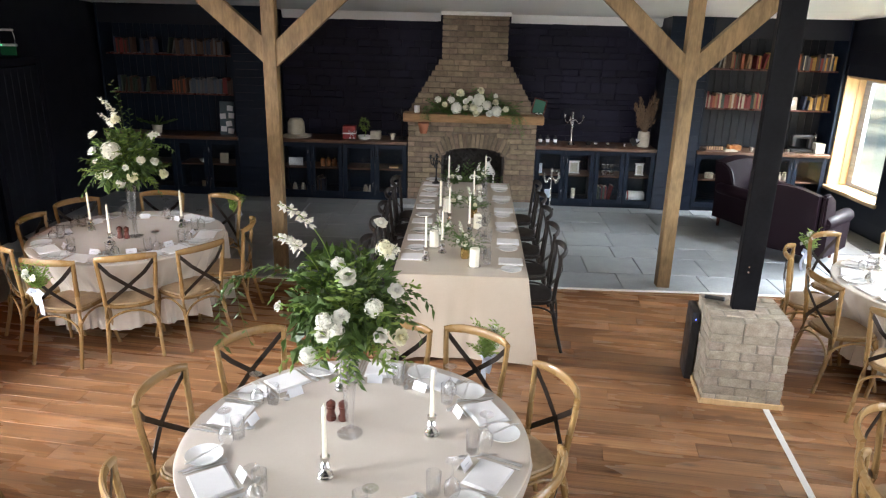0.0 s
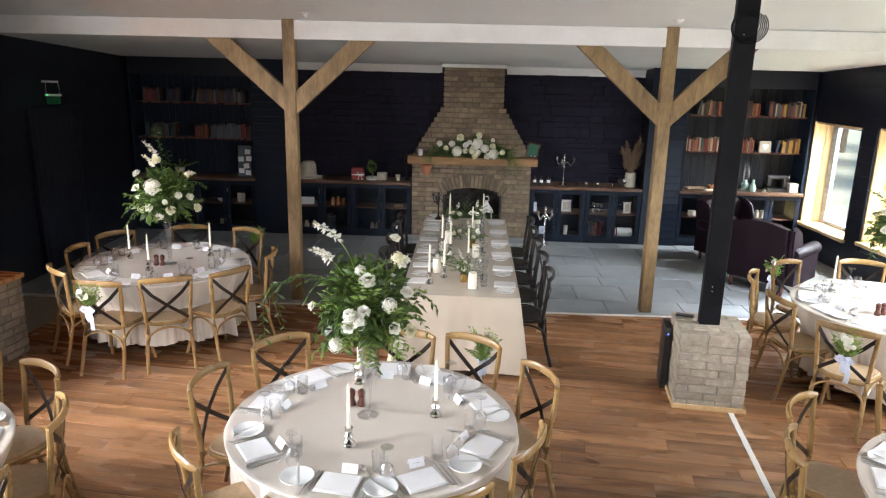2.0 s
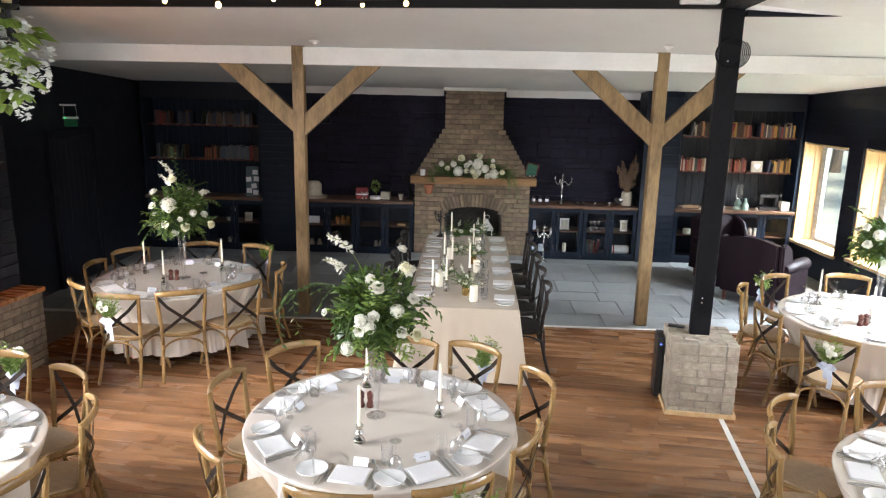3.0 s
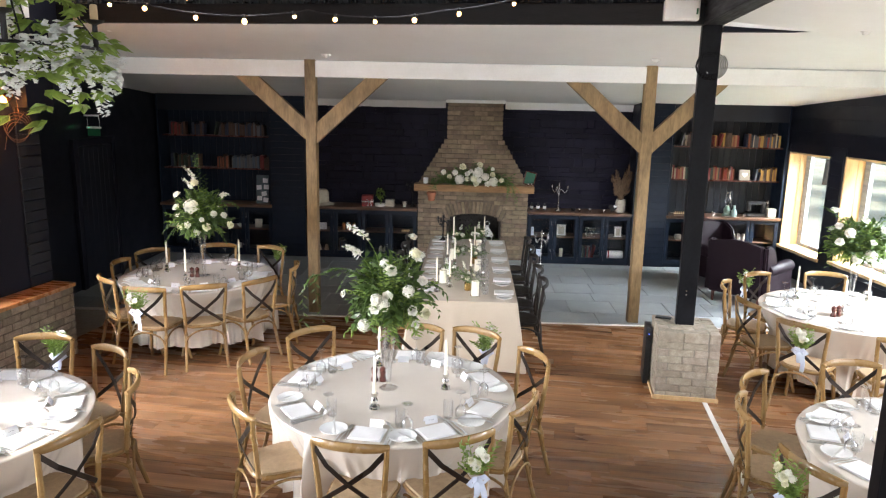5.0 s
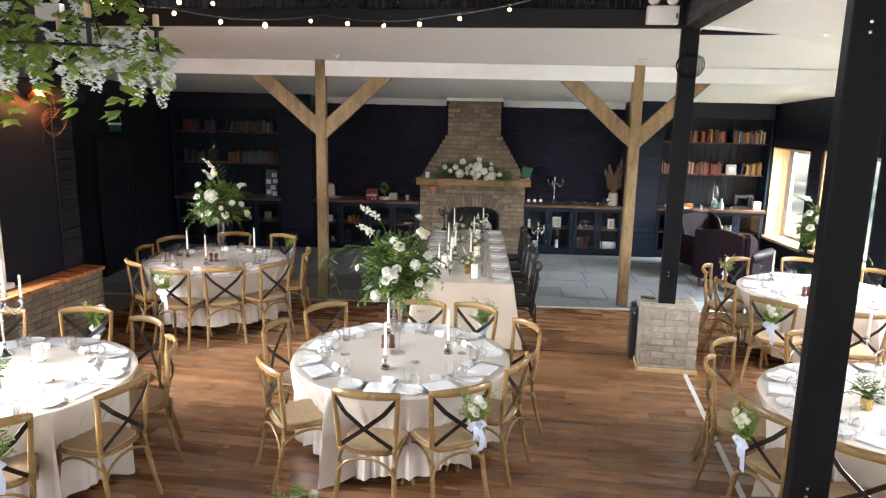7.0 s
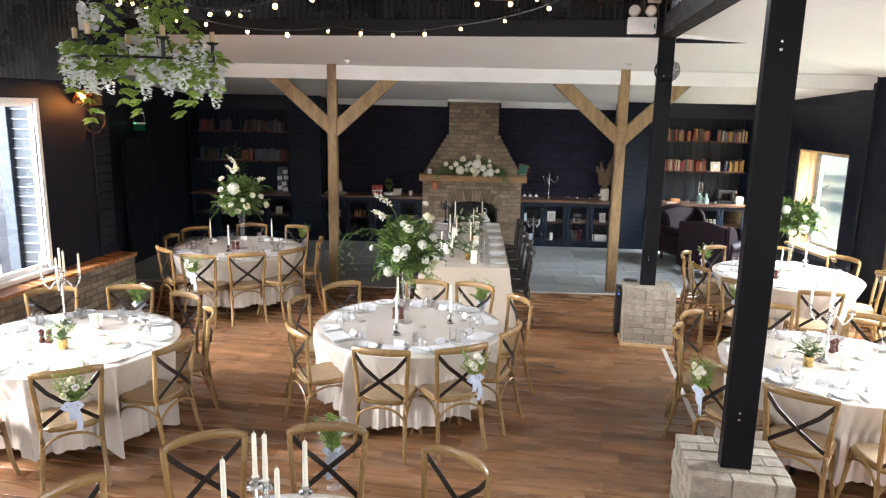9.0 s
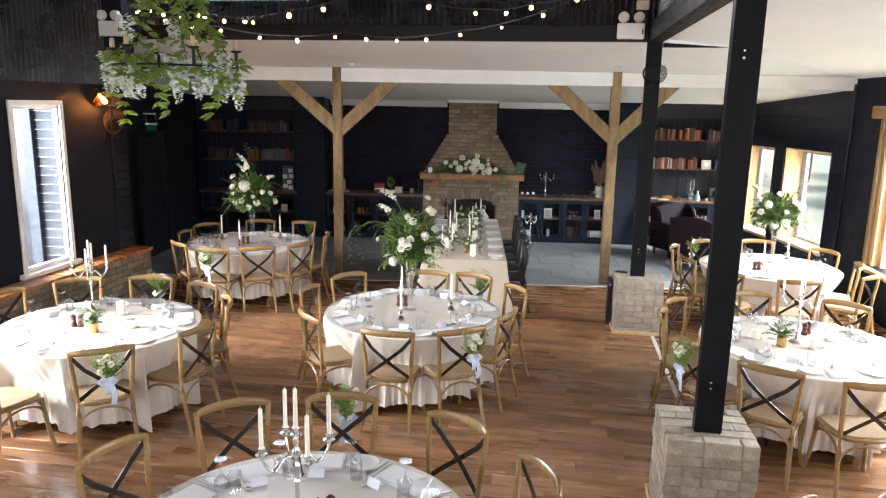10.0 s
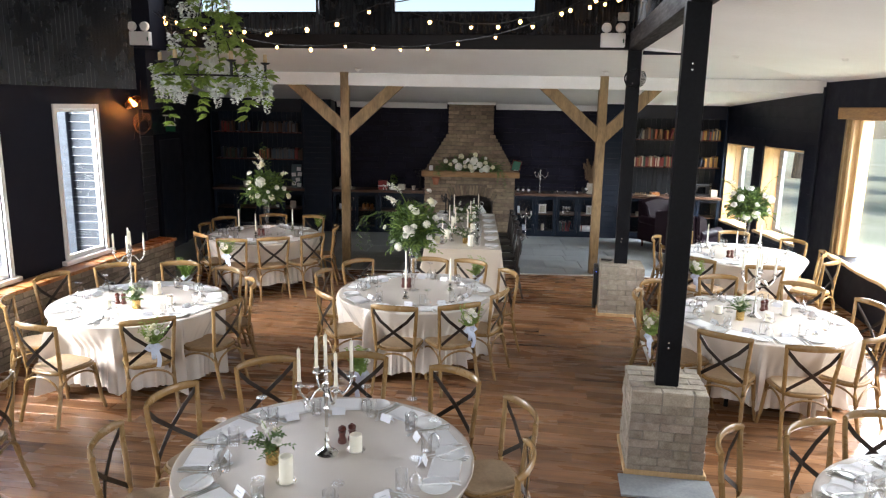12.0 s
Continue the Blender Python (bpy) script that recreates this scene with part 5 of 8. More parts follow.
def candelabra(x, y, z, h, arms, label, mt=SILVER, candles=0.0, turn=0.0, spread=0.14, group=""):
    """A candelabra with curved arms round a middle stem, and candles if their length is given."""
    t = thing("candelabra", pose(x, y, z, 0, 0, turn), label, "candelabra", group)
    bm = bmesh.new()
    lathe(bm, [(0, 0), (0.062, 0), (0.064, 0.006), (0.052, 0.016), (0.030, 0.030), (0.016, 0.048), (0.011, 0.075)], 24)
    part("base", bm, mt, t, smooth=True)
    bm = bmesh.new()
    s = h - 0.075
    lathe(bm, [(0.011, 0.075), (0.017, 0.085), (0.009, 0.10), (0.010, 0.075 + s * 0.45), (0.017, 0.075 + s * 0.48), (0.010, 0.075 + s * 0.52), (0.012, 0.075 + s * 0.62), (0.020, 0.075 + s * 0.66), (0.011, 0.075 + s * 0.70), (0.013, 0.075 + s * 0.80), (0.019, 0.075 + s * 0.83), (0.010, 0.075 + s * 0.87), (0.015, 0.075 + s * 0.93), (0.010, h - 0.01), (0, h - 0.01)], 14)
    part("stem", bm, mt, t, smooth=True)

    def cup(px, py, pz):
        bm = bmesh.new()
        lathe(bm, [(0, -0.02), (0.008, -0.02), (0.010, -0.008), (0.027, 0.0), (0.027, 0.004), (0.011, 0.006), (0.013, 0.016), (0.0155, 0.030), (0.0155, 0.034), (0.011, 0.034), (0.011, 0.02), (0, 0.02)], 14, c=(px, py, pz))
        cp = part("cup", bm, mt, t, smooth=True)
        if candles:
            bm = bmesh.new()
            lathe(bm, [(0, 0.02), (0.0105, 0.02), (0.0095, candles * 0.97), (0.006, candles), (0.0, candles + 0.004)], 12, c=(px, py, pz))
            sweep(bm, [(px, py, pz + candles), (px + 0.001, py, pz + candles + 0.012)], 0.0012)
            part("candle", bm, CANDLE, cp, "white tapered dinner candle", smooth=True)

    cup(0, 0, h)
    for i in range(arms):
        a = math.tau * i / arms
        cx, cy = math.cos(a), math.sin(a)
        bm = bmesh.new()
        r = spread
        pts = []
        for k in range(13):
            u = k / 12
            out = r * (0.06 + 0.94 * u + 0.10 * math.sin(math.pi * u))
            pts.append((cx * out, cy * out, 0.075 + s * 0.72 + s * 0.08 * u - 0.052 * math.sin(math.pi * 1.12 * u) ** 3 + 0.030 * math.sin(math.pi * 2 * u)))
        sweep(bm, pts, [0.0085, 0.008, 0.0075, 0.007, 0.007, 0.0085, 0.007, 0.0065, 0.0065, 0.0065, 0.0065, 0.0065, 0.007])
        lathe(bm, [(0, -0.012), (0.010, -0.006), (0.012, 0.0), (0.008, 0.008), (0, 0.012)], 10, c=pts[6])
        part("arm", bm, mt, t, smooth=True)
        cup(pts[-1][0], pts[-1][1], pts[-1][2] + 0.02)
    return t


Z = 0.918
for i, x in enumerate((0.44, 0.55, 0.665)):
    b = turned("bottle", x, 10.72, Z, [(0, 0), (0.026, 0), (0.028, 0.006), (0.028, 0.085), (0.012, 0.105), (0.011, 0.13), (0, 0.13)], BLACK_PLASTIC, "small dark bottle with a white paper label", "bottle", "small bottles")
    bm = bmesh.new()
    lathe(bm, [(0.0285, 0.03), (0.0285, 0.075)], 16)
    part("label", bm, CARD, b, "white paper label", smooth=True)
candelabra(0.90, 10.70, Z, 0.46, 3, "tall silver candelabra without candles on the worktop", turn=10, spread=0.16)
for x, r in ((1.27, 0.028), (1.70, 0.026), (1.45, 0.03)):
    turned("ornament", x, 10.68, Z, [(0, 0), (0.012, 0), (0.016, 0.004)] + [(r * math.sin(a), 0.004 + r - r * math.cos(a)) for a in [math.pi * (0.2 + 0.8 * k / 8) for k in range(9)]], SILVER, "small round mirrored silver ornament on the worktop", "ornament", "silver ornaments")
turned("tealight_holder", 1.17, 10.74, Z, [(0, 0), (0.03, 0), (0.042, 0.05), (0.038, 0.052), (0.026, 0.008), (0, 0.008)], IRON, "dark glass tealight holder on the worktop", "holder")
jug = turned("jug", 1.985, 10.74, Z, [(0, 0), (0.082, 0), (0.088, 0.012), (0.088, 0.17), (0.078, 0.20), (0.080, 0.225), (0.072, 0.225), (0.070, 0.20), (0, 0.19)], STONEWARE, "cream stoneware jar holding dried grasses", "jar", seg=24)
rng = random.Random(5)
bm = bmesh.new()
for i in range(80):
    a, r = rng.uniform(0, 6.28), rng.uniform(0.03, 0.15)
    h = rng.uniform(0.10, 0.36)
    tip = Vector((math.cos(a) * r, math.sin(a) * r * 0.6, 0.19 + h))
    sweep(bm, [(rng.uniform(-0.03, 0.03), rng.uniform(-0.03, 0.03), 0.18), tip * 0.55 + Vector((0, 0, 0.1)), tip], 0.0022, caps=False)
    for k in range(12):
        add_leaf(bm, tip * rng.uniform(0.86, 1.05), Vector((rng.uniform(-0.5, 0.5), rng.uniform(-0.5, 0.5), 0.8)).normalized(), 0.035, rng)
part("dried_grass", bm, DRIED, jug, "dried brown grasses and seed heads")
for i in range(7):
    bm = bmesh.new()
    lean, tall = (-0.16, -0.10, -0.05, 0.0, 0.06, 0.11, 0.16)[i], (0.44, 0.52, 0.40, 0.30, 0.48, 0.62, 0.50)[i]
    foot, tip = Vector((lean * 0.2, 0.01, 0.18)), Vector((lean, 0.02, 0.18 + tall))
    sweep(bm, [foot, tip], 0.002, caps=False)
    for k in range(110):
        u = rng.uniform(0.5, 1.0)
        wide = 0.020 * math.sin(math.pi * (u - 0.5) / 0.5 * 0.9 + 0.2)
        add_leaf(bm, foot.lerp(tip, u) + Vector((rng.gauss(0, wide), rng.gauss(0, wide), 0)), Vector((rng.uniform(-0.5, 0.5) + lean, rng.uniform(-0.4, 0.4), 1)).normalized(), 0.055, rng, slim=0.16)
    part("plume", bm, DRIED, jug, "brown feathery pampas plume")


def heart(bm, s, depth):
    pts = []
    for k in range(28):
        u = math.tau * k / 28
        pts.append((s * 16 * math.sin(u) ** 3 / 17, s * (13 * math.cos(u) - 5 * math.cos(2 * u) - 2 * math.cos(3 * u) - math.cos(4 * u)) / 17))
    a = [bm.verts.new((x, 0, z)) for x, z in pts]
    b = [bm.verts.new((x, depth, z)) for x, z in pts]
    bm.faces.new(a), bm.faces.new(b[::-1])
    for k in range(28):
        bm.faces.new((a[k], a[(k + 1) % 28], b[(k + 1) % 28], b[k]))


bm = bmesh.new()
heart(bm, 0.075, 0.03)
hh = thing("heart_ornament", pose(1.84, 10.66, Z + 0.075, 8, 12), "dark hanging heart with a small white heart on it", "ornament", bm=bm, material=IRON)
bm = bmesh.new()
heart(bm, 0.032, 0.012)
part("small_heart", bm, LINEN, hh, "white fabric heart", m=pose(0.03, -0.014, 0.04))


def ornate_frame(x, y, z, w, h, label, lean=-8):
    t = thing("picture_frame", pose(x, y, z, lean), label, "picture frame", "white frames")
    part("picture", soft_box(-w / 2 + 0.02, w / 2 - 0.02, 0.002, 0.008, 0.02, h - 0.02, 0.001), STONEWARE, t)
    for q in ((-w / 2, -w / 2 + 0.024, 0, h), (w / 2 - 0.024, w / 2, 0, h), (-w / 2 + 0.024, w / 2 - 0.024, 0, 0.024), (-w / 2 + 0.024, w / 2 - 0.024, h - 0.024, h), (-w / 2 - 0.014, w / 2 + 0.014, h, h + 0.012), (-w / 2 - 0.014, w / 2 + 0.014, -0.0, 0.012)):
        part("moulding", soft_box(q[0], q[1], -0.012, 0.012, q[2], q[3], 0.004), WHITE_PAINT, t)


ornate_frame(0.98, 10.72, 0.478, 0.155, 0.18, "small white ornate picture frame in a cabinet")
ornate_frame(1.975, 10.72, 0.478, 0.115, 0.17, "small white ornate picture frame in a cabinet")
turned("candle", 0.99, 10.70, 0.086, [(0, 0), (0.032, 0), (0.032, 0.16), (0.02, 0.155), (0, 0.155)], CANDLE, "white pillar candle inside a cabinet", "candle")
for i in range(6):
    turned("cup", 1.43 + 0.062 * (i % 3), 10.70 + 0.03 * (i // 3), 0.477 + (i // 3) * 0.09, [(0, 0), (0.016, 0), (0.014, 0.008), (0.028, 0.03), (0.030, 0.06), (0.026, 0.06), (0.022, 0.03), (0, 0.014)], SILVER, "small silver cup stacked in a cabinet", "cup", "silver cups")
bm = bmesh.new()
lathe(bm, [(0, -0.15), (0.06, -0.15), (0.072, -0.13), (0.072, 0.13), (0.06, 0.15), (0, 0.15)], 20, m=pose(0, 0, 0.075, 0, 90))
roll = thing("towel_roll", pose(1.93, 10.72, 0.087), "white rolled towel tied with a red ribbon", "towel", bm=bm, material=LINEN, smooth=True)
bm = bmesh.new()
lathe(bm, [(0.0735, -0.012), (0.0735, 0.012)], 20, m=pose(-0.11, 0, 0.075, 0, 90))
part("ribbon", bm, RED_PAINT, roll, "red ribbon")
for i, (x, z, w, h) in enumerate(((0.46, 0.478, 0.07, 0.15), (0.45, 0.087, 0.08, 0.15), (0.60, 0.087, 0.09, 0.14))):
    thing("greeting_card", pose(x, 10.66, z, -10, 0, 6), "pale blue folded card standing in a cabinet", "card", "cards", bm=soft_box(-w / 2, w / 2, 0, 0.012, 0, h, 0.002), material=RIBBON)
for i, x in enumerate((0.66, 0.72)):
    turned("ornament", x, 10.68, 0.478, [(0, 0)] + [(0.03 * math.sin(a), 0.03 - 0.03 * math.cos(a)) for a in [math.pi * k / 8 for k in range(1, 9)]], SILVER, "round mirrored silver ornament in a cabinet", "ornament", "silver ornaments")
candelabra(0.60, 10.30, 0.003, 0.60, 4, "silver candelabra without candles standing on the slate floor", turn=40, spread=0.15)

# left worktop
hat = thing("sun_hat", pose(-3.28, 10.72, Z), "cream woven hat leaning on the worktop", "hat")
bm = bmesh.new()
lathe(bm, [(0.19, 0.0), (0.20, 0.02), (0.13, 0.05), (0.125, 0.22), (0.09, 0.27), (0, 0.28)], 24)
part("crown", bm, STRAW, hat, smooth=True)
bm = bmesh.new()
lathe(bm, [(0.12, 0.012), (0.22, 0.004), (0.23, 0.018), (0.12, 0.026)], 24)
part("brim", bm, STRAW, hat, smooth=True)
gift = thing("gift_box", pose(-2.46, 10.72, Z, 0, 0, 5), "dark red wrapped box tied with white ribbon", "box")
part("box", soft_box(-0.10, 0.10, -0.07, 0.07, 0, 0.19, 0.006), RED_PAINT, gift)
part("ribbon", soft_box(-0.103, 0.103, -0.073, 0.073, 0.07, 0.09, 0.002), LINEN, gift, "white ribbon band")
bm = bmesh.new()
for s in (-1, 1):
    sweep(bm, arc((0.04, -0.076, 0.08), (0.04 + s * 0.05, -0.08, 0.12), (0, -0.02, 0.01)), [(-0.012, -0.001), (0.012, -0.001), (0.012, 0.001), (-0.012, 0.001)])
    sweep(bm, arc((0.04, -0.076, 0.08), (0.04 + s * 0.03, -0.078, 0.0), (s * 0.01, -0.01, 0)), [(-0.01, -0.001), (0.01, -0.001), (0.01, 0.001), (-0.01, 0.001)])
part("bow", bm, LINEN, gift, "white ribbon bow")
pot = turned("plant_pot", -2.23, 10.70, Z, [(0, 0), (0.09, 0), (0.10, 0.045), (0.092, 0.048), (0.085, 0.03), (0, 0.03)], WHITE_PAINT, "shallow white pot with a small twisting plant", "plant pot")
bm = bmesh.new()
rng = random.Random(9)
sweep(bm, [(0, 0, 0.03), (0.02, 0, 0.1), (-0.02, 0, 0.17), (0.0, 0.01, 0.25)], [0.012, 0.010, 0.008, 0.004])
leaf_cloud(bm, (0, 0, 0.22), (0.06, 0.05, 0.08), 120, 0.05, rng)
part("plant", bm, LEAF_PALE, pot, "small pale green plant")
thing("box", pose(-2.06, 10.72, Z, 0, 0, -8), "small white patterned tin on the worktop", "tin", bm=soft_box(-0.075, 0.075, -0.05, 0.05, 0, 0.12, 0.01, 2), material=STONEWARE)
turned("tealight_holder", -1.80, 10.70, Z, [(0, 0), (0.035, 0), (0.03, 0.02), (0.045, 0.09), (0.04, 0.09), (0.026, 0.02), (0, 0.02)], STONEWARE, "pale ceramic tealight holder on the worktop", "holder")
candelabra(-1.66, 10.74, Z, 0.42, 3, "thin black iron candelabra on the worktop", IRON, turn=20)
thing("sign_card", pose(-3.30, 10.68, 0.478, -6), "small white card with faint grey lines", "card", bm=soft_box(-0.11, 0.11, 0, 0.012, 0, 0.12, 0.002), material=CARD)
for i, x in enumerate((-2.88, -2.79, -2.70)):
    j = turned("jar", x, 10.70, 0.478, [(0, 0), (0.034, 0), (0.036, 0.01), (0.036, 0.10), (0.026, 0.115), (0.026, 0.13), (0, 0.13)], BENCH_WOOD, "amber preserve jar on a cabinet shelf", "jar", "amber jars")
    bm = bmesh.new()
    lathe(bm, [(0.029, 0.115), (0.029, 0.135), (0, 0.136)], 14)
    part("lid", bm, GOLD_GLASS, j, "gold lid")
GOBLET = [(0, 0), (0.026, 0), (0.026, 0.003), (0.004, 0.008), (0.0035, 0.07), (0.02, 0.09), (0.026, 0.12), (0.022, 0.155), (0.0205, 0.155), (0.0245, 0.12), (0, 0.082)]
for x in (-2.26, -2.17):
    turned("wine_glass", x, 10.70, 0.478, GOBLET, GLASS, "stemmed glass on a cabinet shelf", "glass", "glasses in a cabinet")
for x in (-3.33, -3.20, -2.22, -2.14):
    turned("pot", x, 10.70, 0.087, [(0, 0), (0.045, 0), (0.035, 0.06), (0.025, 0.09), (0.02, 0.11), (0, 0.11)], STONEWARE, "small pale ceramic pot inside a cabinet", "pot", "small pots")
thing("picture_frame", pose(-1.78, 10.68, 0.087, -8), "white framed print leaning in a cabinet", "picture frame", bm=soft_box(-0.05, 0.05, 0, 0.015, 0, 0.16, 0.003), material=CARD)
thing("small_tray", pose(-1.78, 10.70, 0.478), "pale wooden tray on a cabinet shelf", "tray", bm=soft_box(-0.07, 0.07, -0.05, 0.05, 0, 0.03, 0.006), material=PINE)

# right bookcase counter
cb = thing("chess_board", pose(3.02, 10.66, Z), "wooden chess board set out with small pieces", "chess set")
part("board", soft_box(-0.15, 0.15, -0.13, 0.13, 0, 0.02, 0.003), LIVE_EDGE, cb)
for i in range(14):
    bm = bmesh.new()
    lathe(bm, [(0, 0.02), (0.010, 0.02), (0.006, 0.03), (0.005, 0.05), (0.008, 0.055), (0.004, 0.066), (0, 0.07)], 8, c=(-0.125 + 0.036 * (i % 7), -0.09 if i < 7 else 0.09, 0))
    part("piece", bm, (PINE, IRON)[i // 7], cb, smooth=True)
thing("open_book", pose(3.22, 10.56, Z + 0.001, 0, 0, 10), "open book lying on the counter", "book", bm=soft_box(-0.10, 0.10, -0.07, 0.07, 0, 0.018, 0.004), material=PAPER)
thing("wooden_box", pose(3.33, 10.70, Z + 0.001, 0, 0, 4), "low brown wooden box on the counter", "box", bm=soft_box(-0.09, 0.09, -0.06, 0.06, 0, 0.07, 0.005), material=BENCH_WOOD)
turned("cup", 3.56, 10.64, Z, [(0, 0), (0.022, 0), (0.028, 0.06), (0.025, 0.06), (0.02, 0.006), (0, 0.006)], SILVER, "small silver cup on the counter", "cup")
lamp = turned("oil_lamp", 3.80, 10.66, Z, [(0, 0), (0.075, 0), (0.08, 0.02), (0.05, 0.05), (0.06, 0.11), (0.03, 0.15), (0.028, 0.17), (0, 0.17)], SAGE, "old oil lamp with a clear glass chimney", "oil lamp", seg=20)
bm = bmesh.new()
lathe(bm, [(0.028, 0.17), (0.055, 0.23), (0.06, 0.29), (0.04, 0.37), (0.045, 0.42), (0.043, 0.42), (0.038, 0.37), (0.058, 0.29)], 20)
part("chimney", bm, GLASS, lamp, "clear glass chimney", smooth=True)
turned("bottle", 3.90, 10.60, Z, [(0, 0), (0.05, 0), (0.052, 0.08), (0.02, 0.13), (0.018, 0.18), (0.022, 0.185), (0, 0.185)], SAGE, "pale green ceramic bottle on the counter", "bottle")
turned("ornament", 4.10, 10.64, Z, [(0, 0), (0.03, 0), (0.035, 0.03), (0.01, 0.05), (0, 0.05)], SILVER, "small silver dish on the counter", "dish")
sm = thing("sewing_machine", pose(4.30, 10.68, Z), "old black sewing machine on the counter", "sewing machine")
part("bed", soft_box(-0.17, 0.17, -0.08, 0.08, 0, 0.05, 0.008), BLACK_PLASTIC, sm)
part("pillar", soft_box(0.09, 0.15, -0.04, 0.04, 0.05, 0.24, 0.015, 2), BLACK_PLASTIC, sm)
part("arm", soft_box(-0.15, 0.15, -0.035, 0.035, 0.20, 0.26, 0.015, 2), BLACK_PLASTIC, sm)
part("head", soft_box(-0.16, -0.10, -0.04, 0.04, 0.09, 0.25, 0.012, 2), BLACK_PLASTIC, sm)
bm = bmesh.new()
lathe(bm, [(0, -0.01), (0.06, -0.012), (0.07, 0), (0.06, 0.012), (0, 0.01)], 20, m=pose(0.17, 0, 0.22, 0, 90))
part("wheel", bm, SILVER, sm, "steel hand wheel", smooth=True)
thing("planter", pose(4.53, 10.62, Z), "square cream ceramic planter with a moulded rim", "planter", bm=soft_box(-0.07, 0.07, -0.07, 0.07, 0, 0.15, 0.012, 2), material=STONEWARE)
hf = thing("picture_frame", pose(4.05, 10.68, 1.534, -6), "cream box frame with a white heart", "picture frame")
part("frame", soft_box(-0.09, 0.09, 0, 0.04, 0, 0.18, 0.008), STONEWARE, hf)
bm = bmesh.new()
heart(bm, 0.055, 0.012)
part("heart", bm, LINEN, hf, "white heart", m=pose(0, -0.014, 0.095))
for x, z, mt, lb in ((3.02, 0.478, STONEWARE, "cream tin"), (3.46, 0.478, ORANGE_TIN, "orange printed tin"), (3.48, 0.56, LIVE_EDGE, "brown tin"), (3.46, 0.087, GOLD_GLASS, "brass tin")):
    turned("tin", x, 10.70, z, [(0, 0), (0.062, 0), (0.064, 0.004), (0.064, 0.074), (0.06, 0.08), (0, 0.08)], mt, f"round {lb} inside a cabinet", "tin", "tins")
for x in (3.98, 4.06, 4.14):
    turned("jar", x, 10.70, 0.478, [(0, 0), (0.032, 0), (0.032, 0.09), (0.025, 0.10), (0.028, 0.12), (0, 0.12)], STONEWARE, "small spice jar on a cabinet shelf", "jar", "spice jars")
# left bookcase counter
nb = thing("notice_board", pose(-4.33, 10.66, Z, -6), "blue grey board pinned with small white cards", "notice board")
part("panel", soft_box(-0.11, 0.11, 0, 0.02, 0, 0.50, 0.004), surface("blue_grey_panel", (0.07, 0.10, 0.12), (0.11, 0.15, 0.17), 0.7), nb)
for i, (x, z, r) in enumerate(((0.05, 0.40, 4), (-0.06, 0.28, -5), (0.07, 0.29, 3), (0.03, 0.17, -10), (0.06, 0.06, 6), (-0.05, 0.09, 2))):
    part("card", soft_box(-0.045, 0.045, -0.004, -0.001, -0.04, 0.04, 0.001), CARD, nb, m=pose(x, -0.001, z, 0, r))
pt = turned("plant_pot", -5.42, 10.68, Z, [(0, 0), (0.06, 0), (0.08, 0.12), (0.072, 0.12), (0.06, 0.10), (0, 0.10)], STONEWARE, "pale pot with an arching green plant", "plant pot")
bm = bmesh.new()
for i in range(14):
    a = rng.uniform(0, 6.28)
    p = Vector((math.cos(a) * 0.28, math.sin(a) * 0.08, rng.uniform(0.12, 0.26)))
    for k in range(9):
        add_leaf(bm, Vector((0, 0, 0.11)).lerp(p, (k + 1) / 9), Vector((p.x, p.y, 0.2 + rng.uniform(-0.1, 0.1))).normalized(), 0.07, rng)
part("foliage", bm, LEAF, pt)
for x, z, w, h in ((-4.42, 0.478, 0.13, 0.15), (-4.72, 0.087, 0.16, 0.10)):
    thing("picture_frame", pose(x, 10.68, z, -6), "small pale picture frame inside a cabinet", "picture frame", "pale frames", bm=soft_box(-w / 2, w / 2, 0, 0.015, 0, h, 0.003), material=STONEWARE)
turned("bowl", -4.75, 10.70, 0.478, [(0, 0), (0.03, 0), (0.07, 0.05), (0.066, 0.05), (0.028, 0.006), (0, 0.006)], CHINA, "white china bowl on a cabinet shelf", "bowl")

# wing armchair in plum leather, seen from behind
ac = thing("armchair", pose(3.41, 8.47, 0, 0, 0, -45), "plum leather wing armchair with rolled arms", "armchair")
bm = soft_box(-0.33, 0.33, -0.30, 0.36, 0.16, 0.44, 0.05, 3)
part("seat", bm, LEATHER, ac, smooth=True)
bm = bmesh.new()
prof = []
for i in range(9):
    u = i / 8
    x = -0.36 + 0.72 * u
    prof.append((x, 0.90 + 0.06 * math.sin(math.pi * u)))
for y0, y1 in ((-0.44, -0.28),):
    lo = [[bm.verts.new((x * (0.92 if k else 1), y, 0.16)) for x, z in prof] for k, y in enumerate((y0, y1))]
    hi = [[bm.verts.new((x, y + (-0.09 if k == 0 else -0.09), z - 0.02 * k)) for x, z in prof] for k, y in enumerate((y0, y1))]
    for k in range(8):
        bm.faces.new((lo[0][k], lo[0][k + 1], hi[0][k + 1], hi[0][k]))
        bm.faces.new((lo[1][k], lo[1][k + 1], hi[1][k + 1], hi[1][k]))
        bm.faces.new((hi[0][k], hi[0][k + 1], hi[1][k + 1], hi[1][k]))
        bm.faces.new((lo[0][k], lo[0][k + 1], lo[1][k + 1], lo[1][k]))
    for k in (0, 8):
        bm.faces.new((lo[0][k], lo[1][k], hi[1][k], hi[0][k]))
bmesh.ops.bevel(bm, geom=[e for e in bm.edges if e.is_manifold and e.calc_face_angle(0) > 0.6], offset=0.03, segments=2, affect="EDGES")
part("backrest", bm, LEATHER, ac, smooth=True)
